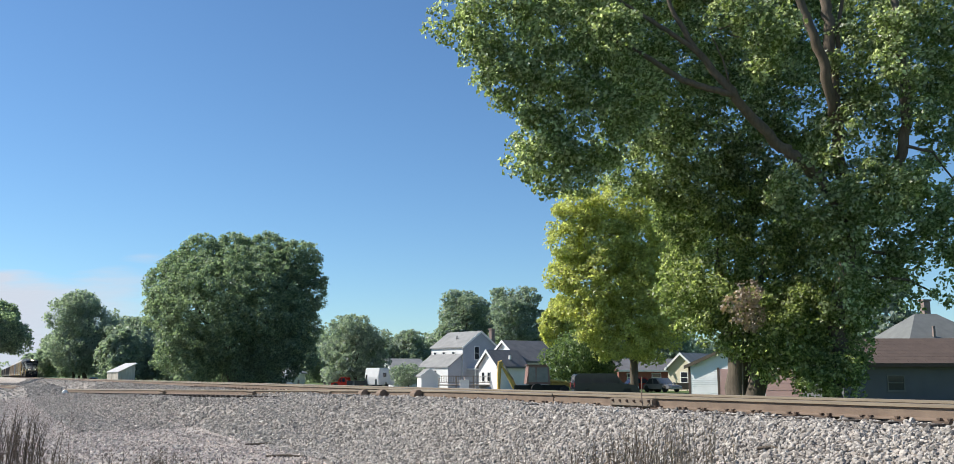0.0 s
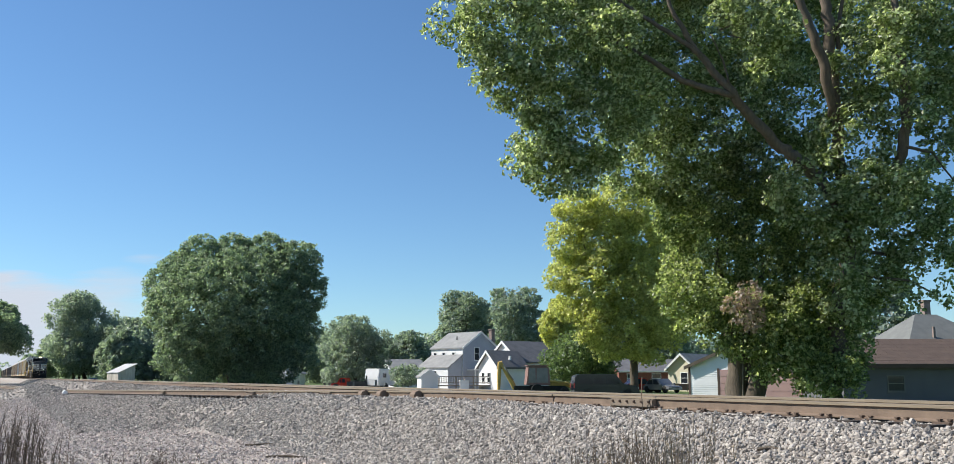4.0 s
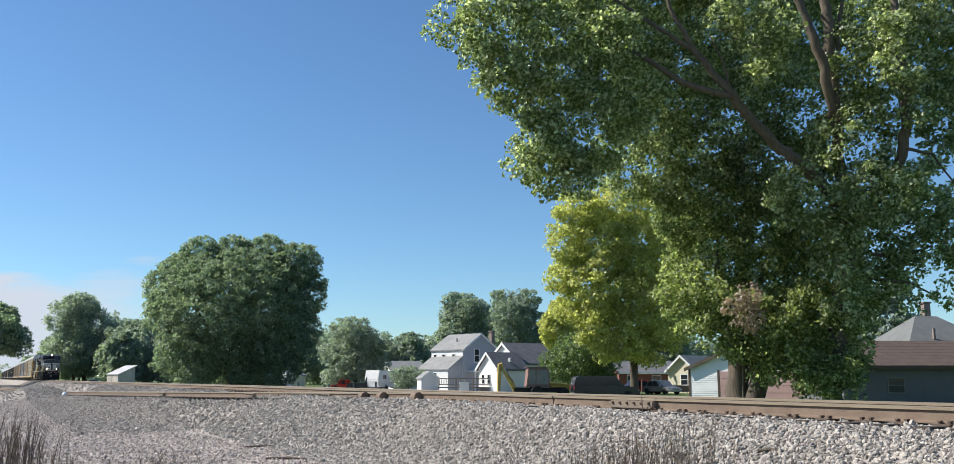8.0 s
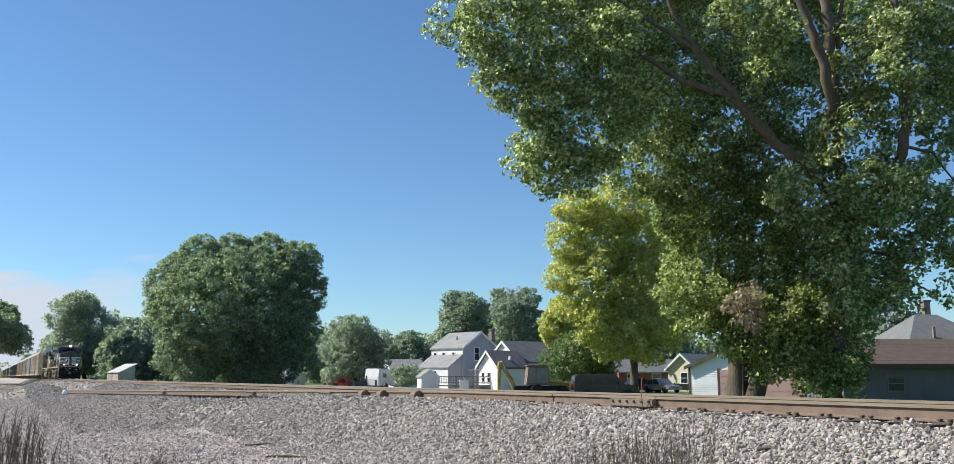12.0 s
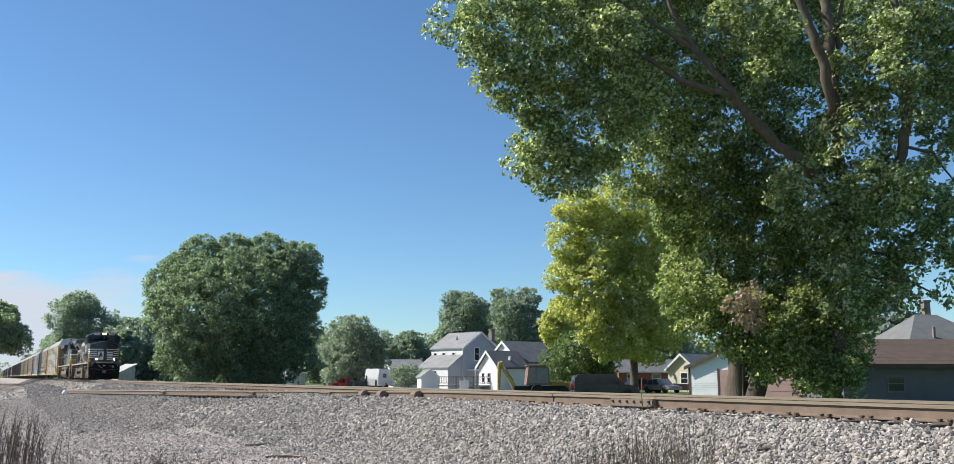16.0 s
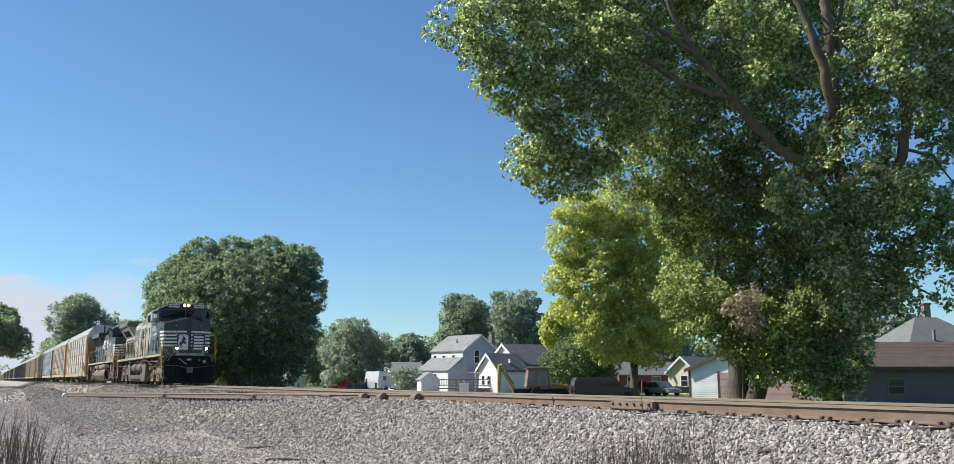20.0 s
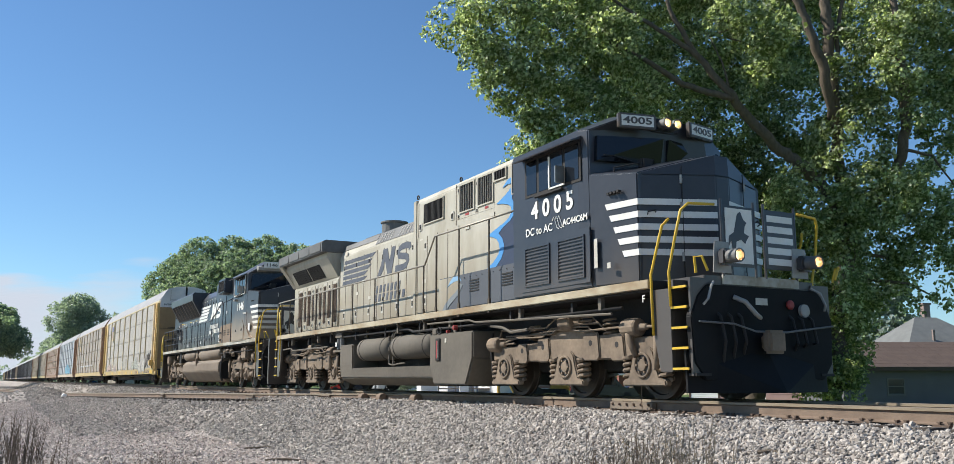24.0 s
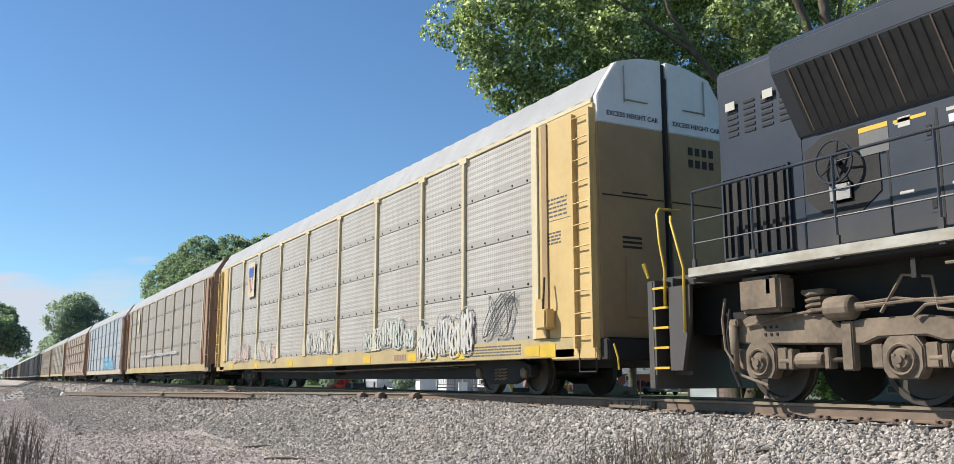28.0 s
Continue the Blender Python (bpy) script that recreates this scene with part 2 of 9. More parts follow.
def lathe(bm, profile, axis, centre, n=20):
    """Turns a profile of (along, radius) about an axis, 'x', 'y' or 'z'."""
    c = Vector(centre)
    put = {"x": lambda a, u, v: Vector((a, u, v)), "y": lambda a, u, v: Vector((u, a, v)), "z": lambda a, u, v: Vector((u, v, a))}[axis]
    rings = [[bm.verts.new(c + put(a, r * math.cos(2 * math.pi * k / n), r * math.sin(2 * math.pi * k / n))) for k in range(n)] for a, r in profile]
    fs = []
    for a, b in zip(rings, rings[1:]):
        for k in range(n):
            f = bm.faces.new((a[k], a[(k + 1) % n], b[(k + 1) % n], b[k]))
            fs.append(f)
    fs += [bm.faces.new(rings[0][::-1]), bm.faces.new(rings[-1])]
    bmesh.ops.recalc_face_normals(bm, faces=fs)
    return bm


def mesh_of(bm, name, material):
    me = bpy.data.meshes.new(name)
    bm.to_mesh(me)
    bm.free()
    for m in (material if isinstance(material, (list, tuple)) else [material]):
        me.materials.append(m)
    return me


def part(name, bm, material, parent, label="", smooth=False):
    """Links a bmesh, or a mesh, as one mesh object under a thing or a part."""
    me = mesh_of(bm, name, material) if isinstance(bm, bmesh.types.BMesh) else bm
    if smooth:
        me.polygons.foreach_set("use_smooth", [True] * len(me.polygons))
    ob = new(name, me)
    ob.parent = parent
    return tagged(ob, label) if label else ob


def thing(name, label, category, at=None, group="", kind=""):
    ob = new(name)
    ob.empty_display_size = 0.3
    ob.matrix_basis = at or Matrix()
    return tagged(ob, label, category, group, kind)


def B():
    return bmesh.new()


def raw(name, verts, faces, material):
    """A mesh from arrays: verts (n, 3), faces (m, k)."""
    me = bpy.data.meshes.new(name)
    k = faces.shape[1]
    me.vertices.add(len(verts)), me.loops.add(faces.size), me.polygons.add(len(faces))
    me.vertices.foreach_set("co", np.ascontiguousarray(verts, dtype=np.float32).ravel())
    me.loops.foreach_set("vertex_index", np.ascontiguousarray(faces, dtype=np.int32).ravel())
    me.polygons.foreach_set("loop_start", np.arange(len(faces), dtype=np.int32) * k)
    me.update(calc_edges=True)
    me.shade_flat()
    me.materials.append(material)
    return me


def spot(right, ahead, z=0.0):
    """A place by metres to the right of and ahead of the viewer's line of sight."""
    a = radians(TURN)
    return Vector((right * math.sin(a) - ahead * math.cos(a), right * math.cos(a) + ahead * math.sin(a), z))


def facing(right, ahead, turn=0.0, z=0.0):
    """A pose there whose x runs to the viewer's right, turned by some degrees."""
    p = spot(right, ahead, z)
    return pose(p.x, p.y, p.z, 0, 0, 90 - TURN + turn)


def letters(body, size, depth=0.006, bold=0.0):
    """A mesh of lettering in the built-in font, lying in x (reading) and z (up), facing -y, centred."""
    cu = bpy.data.curves.new("lettering", "FONT")
    cu.body, cu.size, cu.extrude, cu.offset, cu.align_x, cu.align_y = body, size, depth / 2, bold, "CENTER", "CENTER"
    cu.resolution_u = 3
    tmp = bpy.data.objects.new("lettering", cu)
    me = bpy.data.meshes.new_from_object(tmp)
    bpy.data.objects.remove(tmp)
    me.transform(Matrix.Rotation(radians(90), 4, "X"))
    return me


def lettered(name, body, size, material, parent, x, y, z, stretch=1.0, bold=0.0, turn=0, slant=0.0):
    me = letters(body, size, 0.006, bold)
    sh = Matrix.Identity(4)
    sh[0][2] = slant
    me.transform(sh @ Matrix.Diagonal((stretch, 1, 1, 1)))
    me.transform(Matrix.Translation((x, y, z)) @ Matrix.Rotation(radians(turn), 4, "Z"))
    me.materials.append(material)
    return part(name, me, material, parent)


# ---- ground, ballast and track ----
def siding_near(s):
    """Y of the siding's near rail, s metres up the line."""
    if s < 14:
        return TRACK - 0.755
    if s < 26:
        return TRACK - 0.755 - 0.1 * (s - 14) ** 2 / 24
    return TRACK - 0.755 - 0.6 - 0.1 * (s - 26)


def siding_drop(s):
    return min(0.62, max(0.0, 0.0115 * (s - 18)))


def slope(d, top, flat, foot):
    if d <= flat:
        return top
    if d >= foot:
        return 0.0
    t = (d - flat) / (foot - flat)
    return top * (1 - t * t * (3 - 2 * t)) * 0.35 + top * (1 - t) * 0.65


def height(x, y):
    s = -x
    h = slope(abs(y - TRACK), 0.962, 1.6, 4.3)
    if s > 14:
        c = siding_near(s) + 0.72
        h = max(h, slope(abs(y - c), RAIL - siding_drop(s) - 0.295, 1.6, 4.3))
    # a low heap of gravel beside the siding
    h = max(h, 0.98 * math.exp(-((s - 74) / 13) ** 2 - ((y - 3.4) / 2.3) ** 2))
    return h + 0.03 * noise.noise((x * 0.6, y * 0.6, 0)) + 0.05 * noise.noise((x * 0.13, y * 0.13, 4))


def grid(name, xs, ys, z, material):
    v = np.array([(x, y, z(x, y)) for x in xs for y in ys])
    k = len(ys)
    f = np.array([(i * k + j, (i + 1) * k + j, (i + 1) * k + j + 1, i * k + j + 1) for i in range(len(xs) - 1) for j in range(k - 1)])
    me = raw(name, v, f, material)
    me.polygons.foreach_set("use_smooth", [True] * len(me.polygons))
    return me


far_steps = [-3000, -1500, -800, -400, -200, -100, -50, 0, 50, 100, 200, 400, 800, 1500, 3000]
ground = tagged(new("ground", grid("ground", far_steps, far_steps, lambda x, y: -0.06, M["grass"])), "flat mown grass and bare soil yard", "ground", kind="structure")
xs = list(np.arange(-90, 12, 0.6)) + [14, 20, 40, 80]
xs = [-900, -600, -400, -250, -180, -150, -130, -115, -105, -97] + xs
ys = [-30, -15, -6] + list(np.arange(-2, 15.2, 0.3)) + [15.6]
ballast = tagged(new("ballast", grid("ballast", xs, ys, height, M["dirt"])), "pale grey crushed stone ballast bank and gravel lot", "gravel", kind="structure")


def stones(name, count, x0, x1, y0, y1, size, label, keep=None, lift=0.3, material=None, blocky=False, rounded=False):
    rng = np.random.default_rng(len(name) + count)
    x, y = rng.uniform(x0, x1, count), rng.uniform(y0, y1, count)
    if keep:
        ok = np.array([keep(a, b) for a, b in zip(x, y)])
        x, y = x[ok], y[ok]
    n = len(x)
    z = np.array([height(a, b) for a, b in zip(x, y)])
    octa = np.array([(1, 0, 0), (-1, 0, 0), (0, 1, 0), (0, -1, 0), (0, 0, 1), (0, 0, -1)], float)
    v = octa[None] * rng.uniform(0.8, 1.1, (n, 6, 1)) + rng.uniform(-0.3, 0.3, (n, 6, 3))
    faces = np.array([(0, 2, 4), (2, 1, 4), (1, 3, 4), (3, 0, 4), (2, 0, 5), (1, 2, 5), (3, 1, 5), (0, 3, 5)])
    if rounded:   # many-sided lumps with worn corners
        g = (1 + 5 ** 0.5) / 2
        ico = np.array([(-1, g, 0), (1, g, 0), (-1, -g, 0), (1, -g, 0), (0, -1, g), (0, 1, g), (0, -1, -g), (0, 1, -g), (g, 0, -1), (g, 0, 1), (-g, 0, -1), (-g, 0, 1)]) / 1.9
        v = ico[None] * rng.uniform(0.78, 1.12, (n, 12, 1)) + rng.uniform(-0.16, 0.16, (n, 12, 3))
        faces = np.array([(0, 11, 5), (0, 5, 1), (0, 1, 7), (0, 7, 10), (0, 10, 11), (1, 5, 9), (5, 11, 4), (11, 10, 2), (10, 7, 6), (7, 1, 8), (3, 9, 4), (3, 4, 2), (3, 2, 6), (3, 6, 8), (3, 8, 9), (4, 9, 5), (2, 4, 11), (6, 2, 10), (8, 6, 7), (9, 8, 1)])
    elif blocky:
        v = np.array([(a, b, c) for a in (-1, 1) for b in (-1, 1) for c in (-1, 1)], float)[None] * rng.uniform(0.5, 0.95, (n, 8, 3))
        faces = np.array([(0, 1, 3, 2), (4, 6, 7, 5), (0, 4, 5, 1), (2, 3, 7, 6), (0, 2, 6, 4), (1, 5, 7, 3)])
    q = rng.normal(size=(n, 4))
    q /= np.linalg.norm(q, axis=1, keepdims=True)
    a, b, c, d = q.T
    R = np.stack([1 - 2 * (c * c + d * d), 2 * (b * c - a * d), 2 * (b * d + a * c), 2 * (b * c + a * d), 1 - 2 * (b * b + d * d), 2 * (c * d - a * b),
                  2 * (b * d - a * c), 2 * (c * d + a * b), 1 - 2 * (b * b + c * c)], 1).reshape(n, 3, 3)
    r = size * rng.uniform(0.55, 1.35, n) * np.where(rng.random(n) < 0.06, 1.5, 1)
    v = v * (r[:, None] * rng.uniform(0.5, 1.3, (n, 3)))[:, None, :]
    v = np.einsum("nij,nkj->nki", R, v) + np.stack([x, y, z + r * lift], 1)[:, None, :]
    f = (np.arange(n) * v.shape[1])[:, None, None] + faces[None]
    return tagged(new(name, raw(name, v.reshape(-1, 3), f.reshape(-1, faces.shape[1]), material or M["stone"])), label, "gravel", kind="stuff")


seen = lambda x, y: y > -0.02 * -x - 0.4
stones("ballast_stones", 46000, -17, -3.5, 5.4, 9.15, 0.0245, "loose crushed limestone lumps on the bank", rounded=True)
stones("ballast_stones", 32000, -27, -17, 5.4, 9.15, 0.0245, "loose crushed limestone lumps on the bank", blocky=True)
stones("ballast_stones", 6000, -25, -4, 8.6, 9.12, 0.021, "crushed limestone heaped against the rail", lambda x, y: not -12.5 < x < -10.8 or y < 8.72, lift=0.9, rounded=True)
stones("ballast_stones", 4200, -25, -4, 8.98, 9.175, 0.023, "crushed limestone tight under the rail", lambda x, y: not -12.5 < x < -10.8, lift=1.25, rounded=True)
stones("ballast_stones", 9000, -34, -2, 9.4, 11.2, 0.036, "loose crushed limestone lumps between the rails", lift=0.1)
stones("gravel", 56000, -62, -8, -1.5, 5.6, 0.0235, "small pale tan gravel on the level lot", seen, material=M["lot_stone"])
stones("ballast_stones", 17000, -230, -60, -6.0, 9.2, 0.07, "coarse pale gravel along the far line", lambda x, y: y > -0.045 * -x)
stones("ballast_stones", 46000, -80, -27, 2.2, 9.2, 0.036, "loose crushed limestone lumps on the far bank")

RAIL_SECTION = ((-0.076, -0.186), (0.076, -0.186), (0.076, -0.172), (0.012, -0.155), (0.010, -0.052), (0.037, -0.040), (0.038, -0.008),
                (0.028, 0.0), (-0.028, 0.0), (-0.038, -0.008), (-0.037, -0.040), (-0.010, -0.052), (-0.012, -0.155), (-0.076, -0.172))


def rail(path, parent, label):
    k = len(RAIL_SECTION)
    v, f = [], []
    for x, y, z in path:
        v += [(x, y + a, z + b) for a, b in RAIL_SECTION]
    for i in range(len(path) - 1):
        f += [(i * k + j, i * k + (j + 1) % k, (i + 1) * k + (j + 1) % k, (i + 1) * k + j) for j in range(k)]
    me = raw("rail", np.array(v), np.array(f), M["rail_rust"])
    me.materials.append(M["rail_top"])
    me.materials.append(M["rail_side"])
    me.polygons.foreach_set("material_index", [1 if (i % k) in (6, 7, 8) else 2 if (i % k) in (5, 9) else 0 for i in range(len(f))])
    e = B()
    e.from_mesh(me)
    bmesh.ops.recalc_face_normals(e, faces=e.faces)
    bmesh.ops.holes_fill(e, edges=[d for d in e.edges if d.is_boundary])
    e.to_mesh(me)
    e.free()
    return part("rail", me, None, parent, label)


track = thing("main_track", "straight railway track with rusty rails and worn bright heads", "railway track", kind="structure")
RAILS = [-700, -300, -150, -80, -40, -20, 0, 30, 90]
rail([(x, TRACK - 0.755, RAIL) for x in RAILS], track, "rusty brown rail with a polished head")
rail([(x, TRACK + 0.755, RAIL) for x in RAILS], track, "rusty brown rail with a polished head")
siding = thing("siding_track", "rusty siding track that curves off the main line", "railway track", kind="structure")
SID = [14.0 + i * 1.5 for i in range(60)] + [110, 130, 160, 200, 260]
rail([(-s, siding_near(s) - 0.004 * max(0, 18 - s), RAIL - 0.006 - siding_drop(s)) for s in SID], siding, "dull rusty rail")
rail([(-s, siding_near(s) + 1.51, RAIL - 0.006 - siding_drop(s)) for s in SID if s > 24], siding, "dull rusty rail")

tie_me = mesh_of(box(B(), -0.115, 0.115, -1.3, 1.3, -0.18, 0.0, 0.008), "tie", M["tie"])
plate = box(B(), -0.1, 0.1, -0.18, 0.18, 0, 0.018)
for dx, dy in ((-0.06, -0.105), (0.06, -0.105), (0.0, 0.105)):
    box(plate, dx - 0.012, dx + 0.012, dy - 0.012, dy + 0.02, 0.018, 0.045)
    box(plate, dx - 0.02, dx + 0.02, dy - 0.018, dy + 0.034, 0.036, 0.052)
plate_me = mesh_of(plate, "tie_plate", M["spike_iron"])
far_ties = B()
for i in range(230):
    x = 6 - i * 0.53
    wob = 0.03 * math.sin(i * 7.1)
    if i < 100:
        t = part("tie", tie_me, None, track)
        t.matrix_basis = pose(x + wob, TRACK + wob, 1.0, 0, 0, 2 * math.sin(i * 3.3))
        for side in (-0.755, 0.755):
            p = part("tie_plate", plate_me, None, t)
            p.matrix_basis = pose(0, side, 0.0)
    else:
        box(far_ties, x - 0.115, x + 0.115, TRACK - 1.3, TRACK + 1.3, 0.82, 1.0)
tagged(part("far_ties", far_ties, M["tie"], track), kind="stuff")
sid_ties = B()
for i in range(100):
    s = 27 + i * 0.55
    c, z = siding_near(s) + 0.755, RAIL - siding_drop(s) - 0.2
    box(sid_ties, -s - 0.11, -s + 0.11, c - 1.3, c + 1.3, z - 0.18, z)
tagged(part("siding_ties", sid_ties, M["tie"], siding), kind="stuff")


M["bar_dust"] = surf("dusty_joint_iron", (0.235, 0.185, 0.137), (0.15, 0.116, 0.086), 5, 0.85, fine=50, bump=0.3)


def joint_bar(x, y, z, parent, long=0.92):
    b = B()
    box(b, x - long / 2, x + long / 2, y - 0.10, y - 0.014, z - 0.165, z - 0.045, 0.012)
    box(b, x - long / 2 + 0.03, x + long / 2 - 0.03, y - 0.125, y - 0.08, z - 0.17, z - 0.125, 0.01)
    j = part("joint_bar", b, M["bar_dust"], parent, "bolted rusty joint bar")
    for k in range(6):
        e = B()
        bx = x - long / 2 + 0.09 + k * (long - 0.18) / 5
        lathe(e, [(-0.022, 0.014), (0.0, 0.024), (0.012, 0.024)], "y", (bx, y - 0.11, z - 0.085), 6)
        part("bolt", e, M["spike_iron"], j)
    return j


joint_bar(-11.6, TRACK - 0.765, RAIL, track, 1.1)
wire = tube(B(), [(-11.2, TRACK - 0.95, 1.0), (-11.2, TRACK - 0.96, 1.22), (-11.19, TRACK - 0.95, 1.5)], 0.008, 5)
part("bond_wire", wire, M["rail_rust"], track)
for s in (25.2, 31.3, 42.5):
    joint_bar(-s, siding_near(s) - 0.01, RAIL - siding_drop(s), siding)
for s in (22.6, 21.5, 19.6):   # braces of the switch
    b = B()
    prism(b, [(-0.25, -0.2), (-0.25, -0.09), (-0.2, -0.015), (-0.11, 0.012), (-0.045, -0.03), (-0.045, -0.2)], "x", -0.14, 0.14, 0.012)
    br = part("rail_brace", b, M["rail_rust"], siding, "curved iron rail brace")
    br.matrix_basis = pose(-s, siding_near(s) + 0.02, RAIL - siding_drop(s))


# ---- trees ----
def crown_mesh(name, blobs, count, leaf, material, seed, sub=0.6, gaps=0.2, core=0.16, droop=0.0):
    """Leaves on small bosses that stud a crown of overlapping lobes: rows of (x, y, z, rx, ry, rz). sub: a boss's radius; gaps: the share of bosses left out."""
    rng = np.random.default_rng(seed)
    blobs = np.array(blobs, float)
    area = blobs[:, 3] * blobs[:, 5]
    want = int(3.0 * (4 * area).sum() / sub ** 2 * (1 - gaps))
    pick = rng.choice(len(blobs), want, p=area / area.sum())
    d = rng.normal(size=(want, 3))
    d /= np.linalg.norm(d, axis=1, keepdims=True)
    boss = blobs[pick, :3] + d * blobs[pick, 3:] * rng.uniform(0.72, 1.0, (want, 1))
    # bosses deep inside a neighbouring lobe bear no leaves
    deep = np.zeros(want, bool)
    for k, row in enumerate(blobs):
        deep |= (np.linalg.norm((boss - row[:3]) / row[3:], axis=1) < 0.66) & (pick != k)
    boss, d, pick = boss[~deep], d[~deep], pick[~deep]
    nb = len(boss)
    size = np.minimum(sub, blobs[pick, 3:].min(1) * 0.8) * rng.uniform(0.55, 1.25, nb)
    mid, half = (blobs[:, :3].min(0) + blobs[:, :3].max(0)) / 2, np.ptp(blobs[:, :3], axis=0) / 2 + blobs[:, 3:].mean(0)
    inner = int(count * core)
    n = count - inner
    own = rng.choice(nb, n, p=size ** 2 / (size ** 2).sum())
    e = rng.normal(size=(n, 3)) + d[own] * 0.8 + (0, 0, 0.45)
    e /= np.linalg.norm(e, axis=1, keepdims=True)
    p = boss[own] + e * size[own][:, None] * rng.uniform(0.35, 1.12, (n, 1)) * (1, 1, 0.72)
    face = rng.normal(size=(n, 3)) * 0.62 + e * 0.5 + (-0.22, -0.27, 0.45)   # blades turn to the light
    own = rng.choice(len(blobs), inner, p=area / area.sum())
    q = rng.normal(size=(inner, 3))
    q *= rng.uniform(0.1, 0.72, (inner, 1)) / np.linalg.norm(q, axis=1, keepdims=True)
    p = np.concatenate([p, blobs[own, :3] + q * blobs[own, 3:]])
    face = np.concatenate([face, rng.normal(size=(inner, 3))])
    face /= np.linalg.norm(face, axis=1, keepdims=True)
    n = count
    u = np.cross(face, rng.normal(size=(n, 3))) - (0, 0, droop)
    u -= face * (u * face).sum(1, keepdims=True)
    u /= np.linalg.norm(u, axis=1, keepdims=True)
    w = np.cross(face, u)
    s = (leaf * rng.uniform(0.6, 1.3, n))[:, None]
    bend = face * s * 0.16
    v = np.stack([p - u * s * 0.5, p + w * s * 0.42 + bend, p + u * s * 0.6, p - w * s * 0.42 + bend], 1)
    f = np.arange(n * 4).reshape(n, 4)
    return raw(name, v.reshape(-1, 3), f, material)


def tree(label, at, stems, blobs, count, leaf, material, seed, category="tree", name="tree", sub=0.6, gaps=0.2, core=0.16, droop=0.0, group=""):
    """stems: rows of points (x, y, z, radius); the first is the trunk, the others are limbs."""
    t = thing(name, label, category, Matrix.Translation(at), group)
    rng = random.Random(seed)
    for i, st in enumerate(stems):
        pts = [Vector(q[:3]) for q in st]
        rr = [q[3] for q in st]
        fine_p, fine_r = [], []
        for a in range(len(pts) - 1):
            for k in range(4):
                f = k / 4
                q = pts[a].lerp(pts[a + 1], f)
                wob = rr[a] * 0.35
                fine_p.append(q + Vector((rng.uniform(-wob, wob), rng.uniform(-wob, wob), 0)))
                fine_r.append((rr[a] + (rr[a + 1] - rr[a]) * f) * (1.35 if i == 0 and a == 0 and k == 0 else 1))
        fine_p.append(pts[-1]), fine_r.append(rr[-1])
        part("trunk" if i == 0 else "limb", tube(B(), fine_p, fine_r, 10), M["bark"], t, smooth=True)
    part("crown", crown_mesh("crown", blobs, count, leaf, material, seed, sub, gaps, core, droop), None, t)
    return t


def cr(right, ahead, z, r, rz=None):
    """A lobe of the crown by its place from the viewer, later moved to the tree's foot."""
    p = spot(right, ahead, z)
    return (p.x, p.y, p.z, r, r, rz or r)


def shifted(rows, foot):
    return [(q[0] - foot.x, q[1] - foot.y, q[2] - foot.z, *q[3:]) for q in rows]


def limb(*rows):
    return [(*spot(r, a, z), rad) for r, a, z, rad in rows]


# the great tree beside the line: left, middle, right and lowest boughs
foot = spot(12.66, 32)
left = [cr(-0.6, 29.5, 13.7, 0.85), cr(-1.5, 29.5, 13.6, 0.32), cr(0.1, 29.5, 12.4, 0.81), cr(0.7, 30.4, 14.6, 1.43), cr(1.1, 29.5, 11.8, 0.98), cr(1.7, 30.4, 13.4, 1.76), cr(2.5, 30.4, 11.6, 1.64), cr(2.0, 29.5, 9.6, 0.81),
        cr(1.5, 29.1, 8.7, 0.54), cr(2.5, 29.5, 8.7, 0.98), cr(3.8, 30.4, 10.3, 1.63), cr(3.8, 31.3, 13.3, 1.92), cr(3.3, 31.3, 15.2, 1.83), cr(3.8, 30.4, 8.6, 0.86), cr(5.1, 31.3, 11.9, 1.79), cr(1.1, 29.2, 10.8, 0.45)]
middle = [cr(4.6, 29.3, 13.2, 0.96), cr(8.7, 29.2, 14.2, 0.64), cr(10.0, 29.6, 12.0, 0.64), cr(10.2, 29.4, 13.7, 0.85), cr(5.0, 29.4, 10.4, 0.94),
          cr(6.5, 35, 15.8, 2.29), cr(6.4, 35, 10.5, 1.74), cr(7.7, 35, 12.8, 2.13), cr(9.0, 36, 15.6, 2.35), cr(8.6, 36, 10.3, 2.17), cr(10.4, 36, 12.1, 2.31), cr(11.8, 36.5, 15.3, 2.37), cr(11.1, 36.5, 17.5, 2.4),
          cr(12.1, 36, 10.0, 2.04), cr(13.7, 36.5, 16.6, 2.12), cr(13.1, 35.5, 12.7, 1.91), cr(7.6, 35, 18.7, 2.83), cr(4.5, 35, 19.0, 2.58), cr(11.8, 36, 19.8, 2.92), cr(16.1, 36, 19.5, 2.92)]
